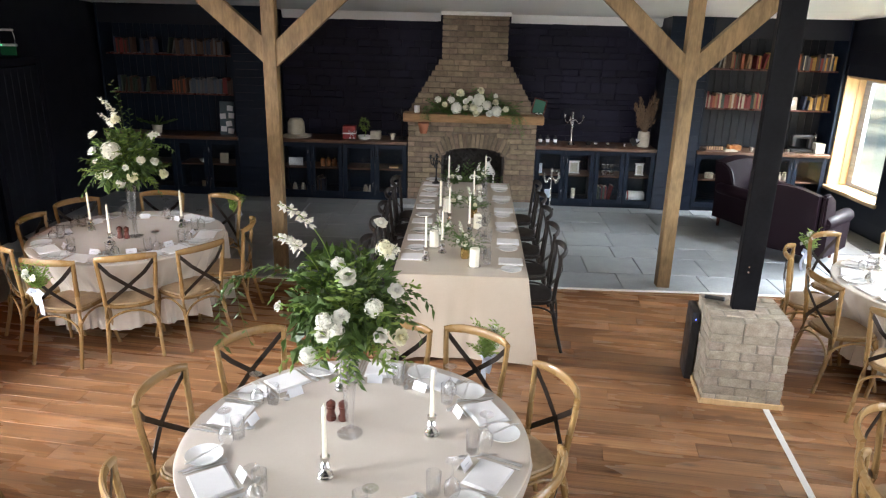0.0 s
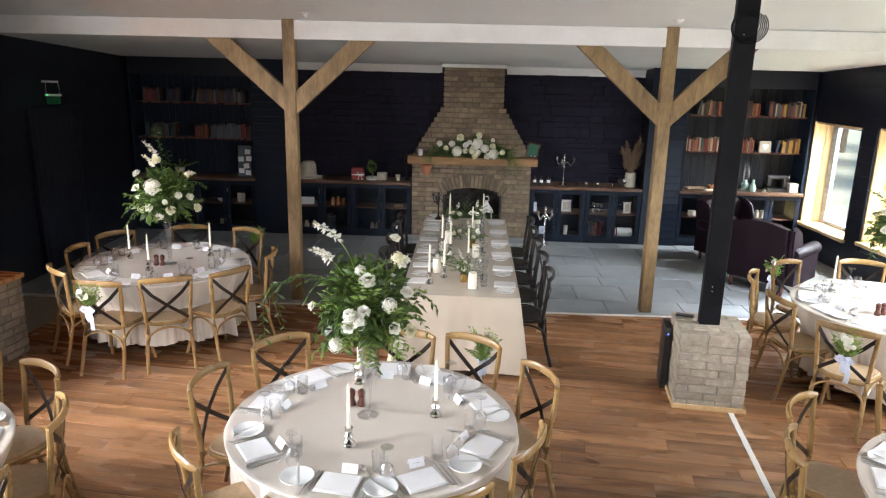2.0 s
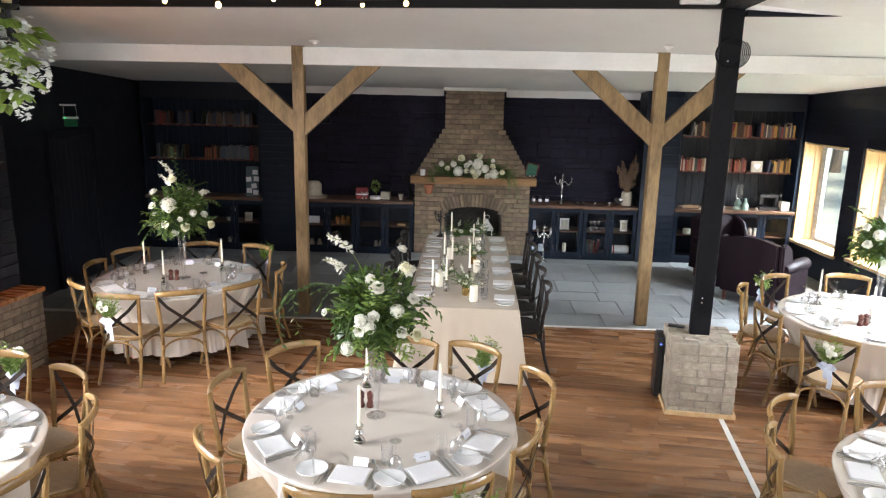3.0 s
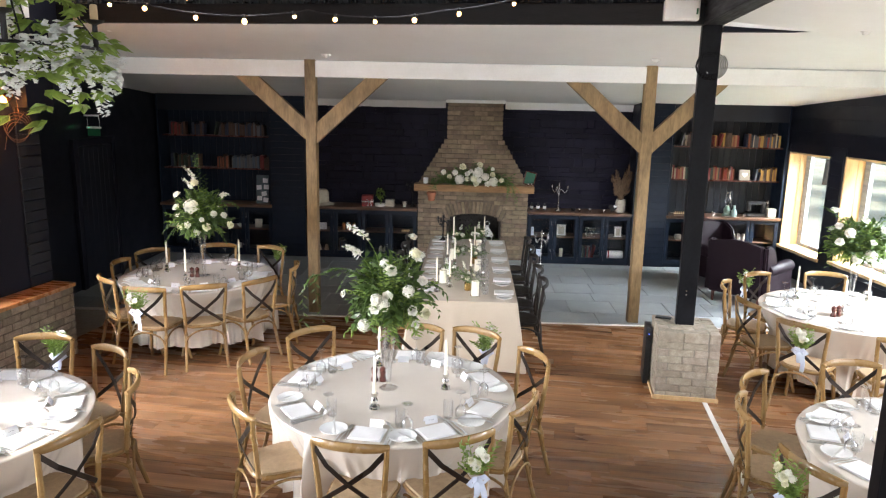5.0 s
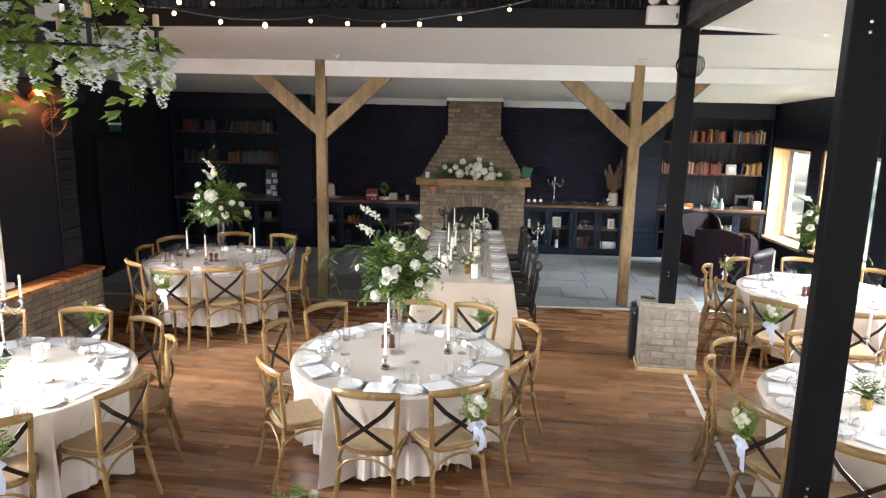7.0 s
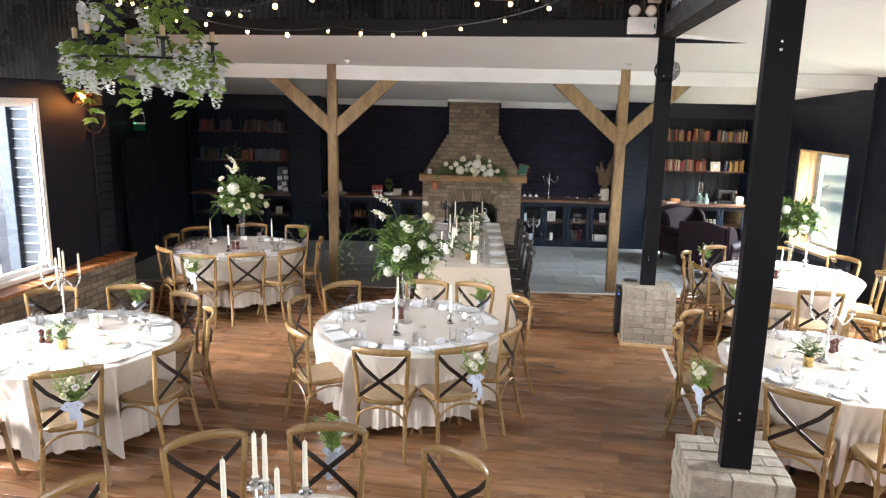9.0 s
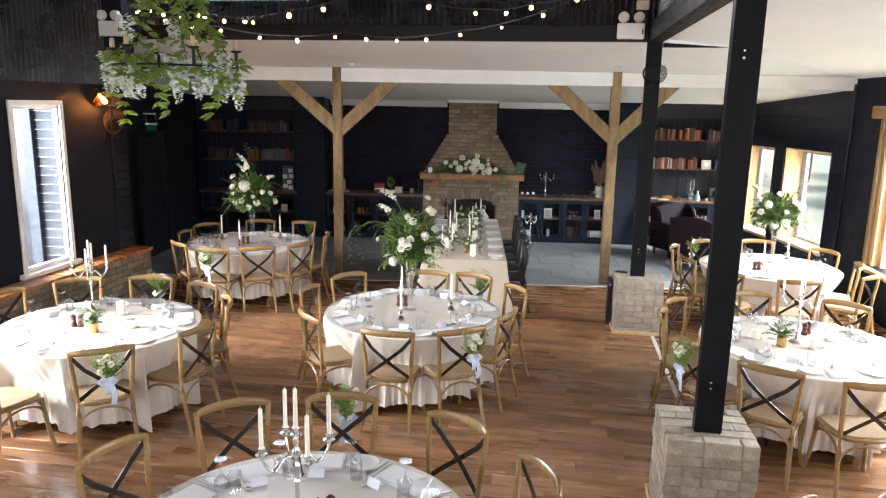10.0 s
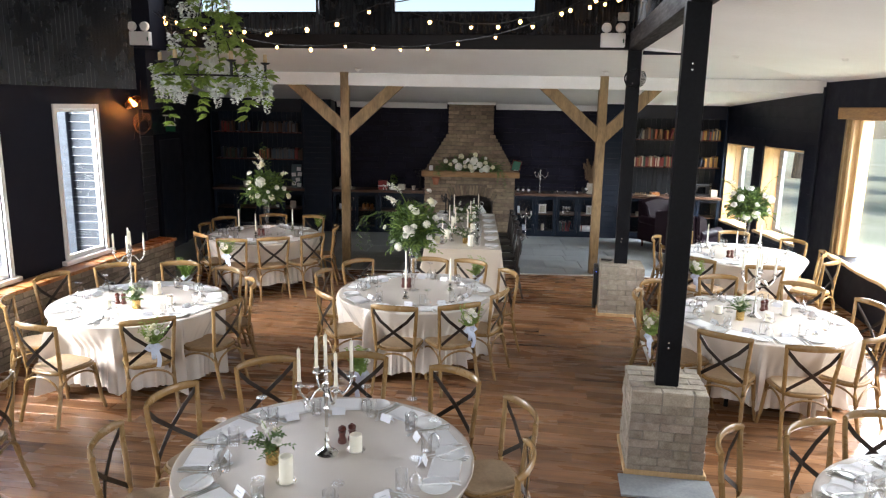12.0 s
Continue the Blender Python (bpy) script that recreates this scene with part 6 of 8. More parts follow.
for s in (-1, 1):
    bm = bmesh.new()
    out = [(-0.42, 0.40), (-0.46, 0.90), (-0.34, 0.92), (-0.18, 0.84), (-0.10, 0.66), (-0.08, 0.50)]
    a = [bm.verts.new((s * 0.36, y, z)) for y, z in out]
    b = [bm.verts.new((s * 0.43, y, z)) for y, z in out]
    bm.faces.new(a), bm.faces.new(b[::-1])
    for k in range(6):
        bm.faces.new((a[k], a[(k + 1) % 6], b[(k + 1) % 6], b[k]))
    bmesh.ops.bevel(bm, geom=bm.edges[:], offset=0.022, segments=2, affect="EDGES")
    part("wing", bm, LEATHER, ac, smooth=True)
    bm = bmesh.new()
    lathe(bm, [(0, -0.36), (0.07, -0.36), (0.085, -0.33), (0.085, 0.33), (0.07, 0.37), (0, 0.37)], 18, m=pose(s * 0.41, 0.02, 0.56, 90))
    box(bm, s * 0.41 - 0.055, s * 0.41 + 0.055, -0.36, 0.35, 0.16, 0.56)
    part("arm", bm, LEATHER, ac, smooth=True)
    for y in (-0.36, 0.30):
        bm = bmesh.new()
        lathe(bm, [(0, 0), (0.018, 0), (0.028, 0.16), (0, 0.16)], 10, c=(s * 0.33, y, 0))
        part("leg", bm, DARK_WOOD, ac)
bm = soft_box(-0.31, 0.31, -0.26, 0.34, 0.44, 0.53, 0.04, 3)
part("cushion", bm, LEATHER, ac, smooth=True)
tagged(ac, group="leather armchairs")
copy_thing(ac, pose(3.36, 9.55, 0, 0, 0, 205))

# ---- table settings ----


def smooth_mesh(name, bm, mt):
    return finish(name, bm, mt, True)


bm = bmesh.new()
for i, (w, d, z0, z1) in enumerate(((0.206, 0.172, 0.0, 0.004), (0.203, 0.168, 0.004, 0.0075), (0.199, 0.163, 0.0075, 0.011))):
    add_soft_box(bm, -w / 2 + 0.002 * i, w / 2, -d / 2, d / 2 - 0.003 * i, z0, z1 + 0.001, 0.0028)
for v in bm.verts:
    v.co.z += 0.004 * (noise.noise(v.co * 18) + 0.3) if v.co.z > 0.006 else 0
NAPKIN = smooth_mesh("napkin", bm, LINEN)
bm = bmesh.new()
lathe(bm, [(0, 0.004), (0.048, 0.004), (0.052, 0.0), (0.056, 0.003), (0.086, 0.015), (0.086, 0.018), (0.055, 0.0075), (0, 0.007)], 32)
PLATE = smooth_mesh("side_plate", bm, CHINA)


def cutlery(kind):
    bm = bmesh.new()
    if kind == "knife":
        sweep(bm, [(0, -0.10, 0.003), (0, -0.04, 0.004), (0, -0.005, 0.003)], [(-0.006, -0.0025), (0.006, -0.0025), (0.006, 0.0025), (-0.006, 0.0025)])
        sweep(bm, [(0, -0.005, 0.003), (0.001, 0.05, 0.003), (0.002, 0.09, 0.003), (-0.002, 0.108, 0.003)], [(-0.007, -0.0008), (0.007, -0.0008), (0.007, 0.0008), (-0.007, 0.0008)])
    else:
        sweep(bm, [(0, -0.10, 0.004), (0, -0.05, 0.006), (0, 0.03, 0.004), (0, 0.045, 0.006)], [(-0.0045, -0.0012), (0.0045, -0.0012), (0.0045, 0.0012), (-0.0045, 0.0012)])
        if kind == "fork":
            box(bm, -0.010, 0.010, 0.045, 0.062, 0.0045, 0.0065)
            for x in (-0.0085, -0.0028, 0.0028, 0.0085):
                box(bm, x - 0.0015, x + 0.0015, 0.062, 0.098, 0.0045, 0.0065)
        else:
            lathe(bm, [(0, 0.0), (0.012, 0.002), (0.017, 0.008), (0.0165, 0.009), (0.011, 0.004), (0, 0.0025)], 14, m=Matrix.Translation((0, 0.068, 0.001)) @ Matrix.Diagonal((1, 1.5, 1, 1)))
    for v in bm.verts:
        v.co.x *= 0.78
    return smooth_mesh(kind, bm, CUTLERY_STEEL)


KNIFE, FORK, SPOON = cutlery("knife"), cutlery("fork"), cutlery("spoon")
bm = bmesh.new()
for s in (-1, 1):
    v = [bm.verts.new(p) for p in ((-0.042, 0, 0.042), (0.042, 0, 0.042), (0.042, s * 0.024, 0), (-0.042, s * 0.024, 0))]
    w_ = [bm.verts.new(p) for p in ((-0.042, s * -0.001, 0.0405), (0.042, s * -0.001, 0.0405), (0.042, s * 0.0228, 0), (-0.042, s * 0.0228, 0))]
    bm.faces.new(v), bm.faces.new(w_)
    for k in range(4):
        bm.faces.new((v[k], v[(k + 1) % 4], w_[(k + 1) % 4], w_[k]))
TENT = finish("place_card", bm, CARD)
INK = surface("grey_ink", (0.25, 0.25, 0.27), (0.32, 0.32, 0.34), 0.8)
bm = bmesh.new()
box(bm, -0.020, 0.018, -0.0145, -0.0135, 0.0195, 0.0215, m=pose(0, 0, 0.0, 0))
LINE = finish("writing", bm, INK)
bm = bmesh.new()
lathe(bm, [(0, 0), (0.028, 0), (0.031, 0.003), (0.034, 0.11), (0.0325, 0.11), (0.0295, 0.008), (0, 0.006)], 18)
TUMBLER = smooth_mesh("tumbler", bm, GLASS)
# wine glass turned upside down on its rim
bm = bmesh.new()
lathe(bm, [(0.030, 0), (0.037, 0.035), (0.034, 0.065), (0.012, 0.090), (0.0042, 0.100), (0.0038, 0.165), (0.008, 0.172), (0.034, 0.176), (0.034, 0.178), (0, 0.179)], 18)
lathe(bm, [(0.0285, 0), (0.0355, 0.035), (0.0325, 0.064), (0.010, 0.087), (0, 0.09)], 18)
STEM_GLASS = smooth_mesh("wine_glass", bm, GLASS)
TOP = 0.7545


def lay(x, y, facing, where, rng, full=True):
    """One place at a table: x, y is the cloth's edge before the guest, facing the angle towards the table's middle."""
    m = pose(x, y, TOP, 0, 0, facing - 90)

    def on(name, me, px, py, turn, label, category, group, z=0.0):
        return put(name, me, m @ pose(px + rng.uniform(-0.008, 0.008), py + rng.uniform(-0.008, 0.008), z, 0, 0, turn + rng.uniform(-5, 5)), label, category, group)

    on("napkin", NAPKIN, 0, 0.115, 90 if not full else 0, "folded white linen napkin on the satin cloth", "napkin", "napkins")
    on("side_plate", PLATE, -0.215, 0.125, 0, "small white china side plate with a knife across it", "plate", "side plates")
    on("knife", KNIFE, -0.205, 0.125, 20, "polished steel butter knife on a side plate", "knife", "butter knives", 0.017)
    if full:
        on("fork", FORK, -0.118, 0.115, 3, "polished steel fork beside a napkin", "fork", "forks")
        on("fork", FORK, -0.158, 0.104, 2, "polished steel fork beside a napkin", "fork", "forks")
        on("knife", KNIFE, 0.160, 0.106, 3, "polished steel knife beside a napkin", "knife", "knives")
        on("fork", FORK, -0.140, 0.110, -3, "polished steel fork beside a napkin", "fork", "forks")
        on("knife", KNIFE, 0.118, 0.115, 2, "polished steel knife beside a napkin", "knife", "knives")
        on("knife", KNIFE, 0.140, 0.110, -3, "polished steel knife beside a napkin", "knife", "knives")
        on("spoon", SPOON, 0.128, 0.225, 35, "polished steel spoon on the satin cloth", "spoon", "spoons")
        c = on("place_card", TENT, 0.03, 0.245, 0, "white folded place card with faint grey writing", "place card", "place cards")
        mesh_part("writing", LINE, c, pose(0, 0, 0))
        on("tumbler", TUMBLER, 0.165, 0.265, 0, "clear glass water tumbler", "tumbler", "tumblers")
        on("wine_glass", STEM_GLASS, 0.225, 0.225, 0, "clear wine glass turned upside down", "wine glass", "wine glasses")


EXTRA = {"f": [-52, -95, -132], "g": [170, 205, 245, 55, 20], "d": [], "c": [], "e": [], "a": [], "b": []}
for key, (cx, cy) in TABLES.items():
    rng = random.Random(key)
    angles = [math.degrees(math.atan2(ry - cy, rx - cx)) for rx, ry in RAILS[key]] + EXTRA[key]
    for a in angles:
        r = R - 0.035
        lay(cx + r * math.cos(radians(a)), cy + r * math.sin(radians(a)), a + 180, key, rng)
rng = random.Random(77)
for i in range(6):
    y = 5.62 + 0.555 * i
    lay(LX1 - 0.01, y + 0.05, 180, "long", rng, False)
    lay(LX0 + 0.01, y + 0.10, 0, "long", rng, False)
    for k in range(2):
        put("tumbler", TUMBLER, pose(LX1 - 0.31 + rng.uniform(-0.02, 0.02), y + 0.12 * k, TOP), "clear glass water tumbler on the long table", "tumbler", "long table glasses")
        put("wine_glass", STEM_GLASS, pose(LX1 - 0.37 + rng.uniform(-0.02, 0.02), y + 0.06 + 0.14 * k, TOP), "clear wine glass turned upside down on the long table", "wine glass", "long table glasses")
        if i > 0:
            put("tumbler", TUMBLER, pose(LX0 + 0.29 + rng.uniform(-0.02, 0.02), y + 0.16 * k, TOP), "clear glass water tumbler on the long table", "tumbler", "long table glasses")

# ---- candles, grinders and pots ----


def grinders(x, y, turn=0, one=False):
    for s in ((-1,) if one else (-1, 1)):
        m = pose(x, y, TOP, 0, 0, turn) @ pose(s * 0.031, 0, 0)
        g = thing("pepper_mill", m, "small dark red wooden grinder with a knob", "grinder", "salt and pepper grinders")
        bm = bmesh.new()
        lathe(bm, [(0, 0), (0.024, 0), (0.027, 0.006), (0.026, 0.02), (0.018, 0.042), (0.020, 0.058), (0.024, 0.068), (0.020, 0.073), (0, 0.074)], 16)
        part("body", bm, DARK_WOOD, g, smooth=True)
        bm = bmesh.new()
        lathe(bm, [(0.019, 0.074), (0.025, 0.082), (0.023, 0.098), (0.013, 0.106), (0.009, 0.107), (0.006, 0.112), (0, 0.113)], 16)
        part("cap", bm, DARK_WOOD, g, smooth=True)


def taper(x, y, length=0.25, holder=0.11, group="taper candles"):
    t = thing("candlestick", pose(x, y, TOP), "ivory taper candle in a turned silver candlestick", "candlestick", group)
    h = holder
    bm = bmesh.new()
    lathe(bm, [(0, 0), (0.034, 0), (0.036, 0.008), (0.030, 0.014), (0.033, 0.022), (0.020, 0.034), (0.014, 0.042), (0.020, 0.052), (0.024, 0.062), (0.018, 0.074), (0.013, 0.082), (0.020, 0.092), (0.022, h), (0.012, h), (0.012, h - 0.02), (0, h - 0.02)], 18)
    part("holder", bm, SILVER, t, smooth=True)
    bm = bmesh.new()
    lathe(bm, [(0, h - 0.018), (0.0115, h - 0.018), (0.0085, h + length * 0.97), (0.004, h + length), (0, h + length)], 12)
    sweep(bm, [(0, 0, h + length), (0.002, 0, h + length + 0.012)], 0.0012)
    part("candle", bm, CANDLE, t, smooth=True)


def pillar(x, y, h, r=0.037, group="pillar candles"):
    t = thing("pillar_candle", pose(x, y, TOP), "ivory pillar candle on a small glass dish", "candle", group)
    bm = bmesh.new()
    lathe(bm, [(0, 0), (0.050, 0), (0.056, 0.010), (0.053, 0.010), (0.046, 0.004), (0, 0.004)], 20)
    part("dish", bm, GLASS, t, smooth=True)
    bm = bmesh.new()
    lathe(bm, [(0, 0.0045), (r, 0.0045), (r, h - 0.004), (r - 0.005, h), (r - 0.012, h - 0.006), (0, h - 0.008)], 20)
    sweep(bm, [(0, 0, h - 0.008), (0.002, 0, h + 0.006)], 0.0014)
    part("candle", bm, CANDLE, t, smooth=True)


# flowers, built once each
rng = random.Random(21)


def rose_mesh(mt, count=30, open_=1.0):
    """A full garden rose: petals in a spiral, upright and furled in the middle, splayed and curled at the outside."""
    bm = bmesh.new()
    for k in range(count):
        t = k / (count - 1)
        az = k * 2.39996 + rng.uniform(-0.2, 0.2)
        out, side = Vector((math.cos(az), math.sin(az), 0)), Vector((-math.sin(az), math.cos(az), 0))
        first, last = radians(30 + 55 * t), radians(-38 + 128 * t ** 1.1 * open_ + rng.uniform(-12, 12))
        length, wide = 0.62 + 0.42 * t + rng.uniform(-0.05, 0.05), 0.24 + 0.30 * t
        r, z = 0.03 + 0.05 * t, -0.18 + 0.10 * (1 - t)
        wave = rng.uniform(0, 6.28)
        rows = []
        for i in range(6):
            u = i / 5
            half = wide * math.sin(math.pi * (0.14 + 0.66 * u)) ** 0.7
            row = []
            for v in (-1.0, -0.5, 0.0, 0.5, 1.0):
                cup = -0.42 * half * v * v * (1 - 0.55 * t * u)
                ruffle = 0.045 * math.sin(3.1 * v + wave) * u ** 3
                row.append(bm.verts.new(out * (r + cup + ruffle) + side * (half * v * (1 - 0.16 * u * u * abs(v))) + Vector((0, 0, z + ruffle - 0.05 * v * v * u))))
            rows.append(row)
            a = first + (last - first) * u
            r += math.sin(a) * length / 5
            z += math.cos(a) * length / 5
        for g, h in zip(rows, rows[1:]):
            for q in range(4):
                bm.faces.new((g[q], g[q + 1], h[q + 1], h[q]))
    me = finish("rose", bm, mt)
    for q in me.polygons:
        q.use_smooth = True
    return me


def cluster_mesh(mt, count=84, floret=0.29):
    bm = bmesh.new()
    for k in range(count):
        u, a = 1 - 1.55 * (k + 0.5) / count, k * 2.39996
        s = math.sqrt(max(0, 1 - u * u))
        d = Vector((s * math.cos(a), s * math.sin(a), u))
        d = (d + Vector((rng.uniform(-0.08, 0.08), rng.uniform(-0.08, 0.08), rng.uniform(-0.08, 0.08)))).normalized()
        t1 = d.cross(Vector((0.3, 0.2, 1))).normalized()
        t2 = d.cross(t1)
        c = d * rng.uniform(0.74, 1.14)
        mid = bm.verts.new(c - d * 0.06)
        th = rng.uniform(0, 1.5)
        for q in range(4):
            b0 = th + q * math.pi / 2
            r0 = t1 * math.cos(b0) + t2 * math.sin(b0)
            r1 = t1 * math.cos(b0 + 0.75) + t2 * math.sin(b0 + 0.75)
            r2 = t1 * math.cos(b0 - 0.75) + t2 * math.sin(b0 - 0.75)
            bm.faces.new((mid, bm.verts.new(c + r2 * floret * 0.6), bm.verts.new(c + r0 * floret + d * 0.04), bm.verts.new(c + r1 * floret * 0.6)))
    lathe(bm, [(0, -0.5), (0.5, -0.45), (0.84, 0.0), (0.62, 0.58), (0, 0.84)], 12)
    return finish("flower_cluster", bm, mt)


ROSE, ROSE_CREAM = rose_mesh(PETAL), rose_mesh(PETAL_CREAM)
CLUSTER, CLUSTER_CREAM = cluster_mesh(PETAL), cluster_mesh(PETAL_CREAM, 40)


def flower(parent, me, p, r, look_to, name="rose"):
    """A flower head of radius r at p, opening along the direction look_to."""
    q = Vector(look_to).to_track_quat("Z", "Y").to_matrix().to_4x4()
    return mesh_part(name, me, parent, Matrix.Translation(p) @ q @ Matrix.Rotation(rng.uniform(0, 6), 4, "Z") @ Matrix.Diagonal((r, r, r, 1)))


def spray(bm, start, end, bow, leaves, length, r0, droop=0.0, index=0, slim=0.36, stem_r=0.0022):
    """A stem with leaves in two ranks."""
    pts = arc(start, end, bow, 10)
    sweep(bm, pts, [stem_r * (1 - 0.6 * i / 10) for i in range(11)], caps=False)
    for k in range(leaves):
        u = 0.15 + 0.85 * (k + 0.5) / leaves
        i = min(int(u * 10), 9)
        p = pts[i].lerp(pts[i + 1], u * 10 - i)
        d = (pts[i + 1] - pts[i]).normalized()
        side = d.cross(Vector((0, 0, 1))).normalized() if abs(d.z) < 0.95 else Vector((1, 0, 0))
        s = 1 if k % 2 else -1
        add_leaf(bm, p, (d * 0.55 + side * s * 0.8 + Vector((r0.uniform(-0.25, 0.25), r0.uniform(-0.25, 0.25), r0.uniform(-0.2, 0.25) - droop))).normalized(), length * r0.uniform(0.7, 1.15), r0, index, slim)


def spike(bm, start, end, bow, florets, r0, size=0.02, index=1):
    """A flower spike: florets crowd along the upper part of a bowed stem."""
    pts = arc(start, end, bow, 10)
    sweep(bm, pts, 0.0025, caps=False)
    for k in range(florets):
        u = 0.68 + 0.32 * k / florets
        i = min(int(u * 10), 9)
        p = pts[i].lerp(pts[i + 1], u * 10 - i)
        for q in range(4):
            d = Vector((r0.gauss(0, 1), r0.gauss(0, 1), r0.gauss(0, 0.7) + 0.2)).normalized()
            add_leaf(bm, p + d * 0.004, d, size * (1.25 - 0.5 * (u - 0.68) / 0.32), r0, index, 0.7)


def trumpet_vase(x, y, h, group="glass vases"):
    bm = bmesh.new()
    lathe(bm, [(0, 0), (0.062, 0), (0.064, 0.006), (0.02, 0.016), (0.017, 0.03), (0.026, h * 0.35), (0.045, h * 0.72), (0.066, h), (0.063, h), (0.042, h * 0.72), (0.022, h * 0.35), (0.012, 0.05), (0, 0.045)], 28)
    return thing("vase", pose(x, y, TOP), "tall clear glass trumpet vase on a round table", "vase", group, bm=bm, material=GLASS, smooth=True)


def tall_arrangement(x, y, vase_h, seed, heads, spikes, trail, extent, label, lift=0.12, low=-0.6):
    """Flowers and greenery standing in a tall vase; heads: (mesh, radius, x, y, z) from the bouquet's middle."""
    r0 = random.Random(seed)
    z = TOP + vase_h + lift
    trumpet_vase(x, y, vase_h)
    t = thing("flower_arrangement", pose(x, y, z), label, "flowers", "tall flower arrangements")
    bm = bmesh.new()
    ex, ey, ez = extent
    leaf_cloud(bm, (0, 0, ez * 0.30), (ex * 0.74, ey * 0.74, ez * 0.66), 520, 0.078, r0, droop=0.25)
    for i in range(58):
        a, e = r0.uniform(0, math.tau), r0.uniform(low, 1.25)
        d = Vector((math.cos(a) * math.cos(e) * ex, math.sin(a) * math.cos(e) * ey, math.sin(e) * ez))
        d *= r0.uniform(0.62, 1.12)
        spray(bm, (0, 0, -0.12), d, (0, 0, 0.05 if e > 0 else 0.10), r0.randint(9, 13), r0.choice((0.06, 0.075, 0.10)), r0, 0.15, slim=0.55)
    for p, q, bow in trail:
        spray(bm, p, q, bow, 18, 0.05, r0, 0.15)
        off = Vector((r0.uniform(-0.09, 0.09), r0.uniform(-0.09, 0.09), r0.uniform(-0.12, 0.05)))
        spray(bm, p, Vector(q) * r0.uniform(0.6, 0.9) + off, bow, 12, 0.045, r0, 0.1)
    part("greenery", bm, LEAF, t, "dark green eucalyptus and ruscus leaves")
    bm = bmesh.new()
    for i in range(62):
        a, e = r0.uniform(0, math.tau), r0.uniform(low - 0.1, 1.3)
        d = Vector((math.cos(a) * math.cos(e) * ex, math.sin(a) * math.cos(e) * ey, math.sin(e) * ez)) * r0.uniform(0.75, 1.2)
        spray(bm, (0, 0, -0.1), d, (0, 0, 0.04), 17, 0.052, r0, 0.05, slim=0.36)
    part("foliage", bm, LEAF_PALE, t, "paler jasmine and fern leaves")
    for s, e, bow in spikes:
        bm = bmesh.new()
        spike(bm, s, e, bow, 16, r0, 0.031)
        part("flower_spike", bm, [LEAF_PALE, PETAL], t, "bowed spike of pale snapdragon flowers")
    for me, r, px, py, pz in heads:
        d = Vector((px, py, pz + 0.06))
        flower(t, me, Vector((px, py, pz)), r * 0.86, (d.normalized() + Vector((0, -0.5, 0.25))), "flower_head" if me in (CLUSTER, CLUSTER_CREAM) else "rose")
    return t


tall_arrangement(
    -1.16, 3.02, 0.50, 3,
    [(ROSE, 0.052, 0.03, -0.18, 0.27), (CLUSTER, 0.042, -0.05, -0.27, 0.10), (CLUSTER, 0.040, 0.00, -0.28, 0.06), (ROSE, 0.045, -0.06, -0.27, 0.04), (ROSE, 0.042, 0.02, -0.26, 0.12), (CLUSTER, 0.045, 0.15, -0.20, 0.14), (ROSE, 0.042, 0.24, -0.14, 0.20),
     (CLUSTER, 0.048, -0.14, -0.20, -0.10), (ROSE, 0.040, 0.18, -0.20, 0.01), (ROSE_CREAM, 0.048, 0.26, -0.12, -0.03), (ROSE, 0.036, 0.20, -0.18, -0.09), (ROSE, 0.036, 0.16, -0.02, 0.47), (ROSE, 0.030, -0.30, -0.08, 0.08), (CLUSTER_CREAM, 0.045, 0.18, -0.05, 0.36), (CLUSTER, 0.035, -0.02, -0.10, 0.30),
     (ROSE, 0.045, -0.12, 0.20, 0.18), (CLUSTER, 0.05, 0.10, 0.24, 0.15), (ROSE_CREAM, 0.045, 0.22, 0.16, 0.10)],
    [((-0.05, 0, 0.1), (-0.28, -0.05, 0.55), (0.06, 0, 0.06)), ((-0.08, 0, 0.05), (-0.30, -0.05, 0.40), (0.04, 0, 0.06)), ((0.1, 0, 0.2), (0.23, -0.02, 0.36), (0, 0, 0.02))],
    [((-0.1, 0, 0.1), (-0.56, -0.02, 0.10), (0, 0, 0.14)), ((-0.1, 0.05, 0.05), (-0.50, 0.1, 0.16), (0, 0, 0.10)), ((0.12, -0.05, 0.05), (0.40, -0.05, 0.08), (0, 0, 0.10)), ((-0.42, 0, 0.18), (-0.57, -0.06, -0.16), (-0.07, 0, 0.12)), ((0.03, -0.12, -0.05), (0.08, -0.20, -0.24), (0, -0.05, 0.04))],
    (0.31, 0.30, 0.34), "full arrangement of white roses and trailing greenery", low=-0.5)
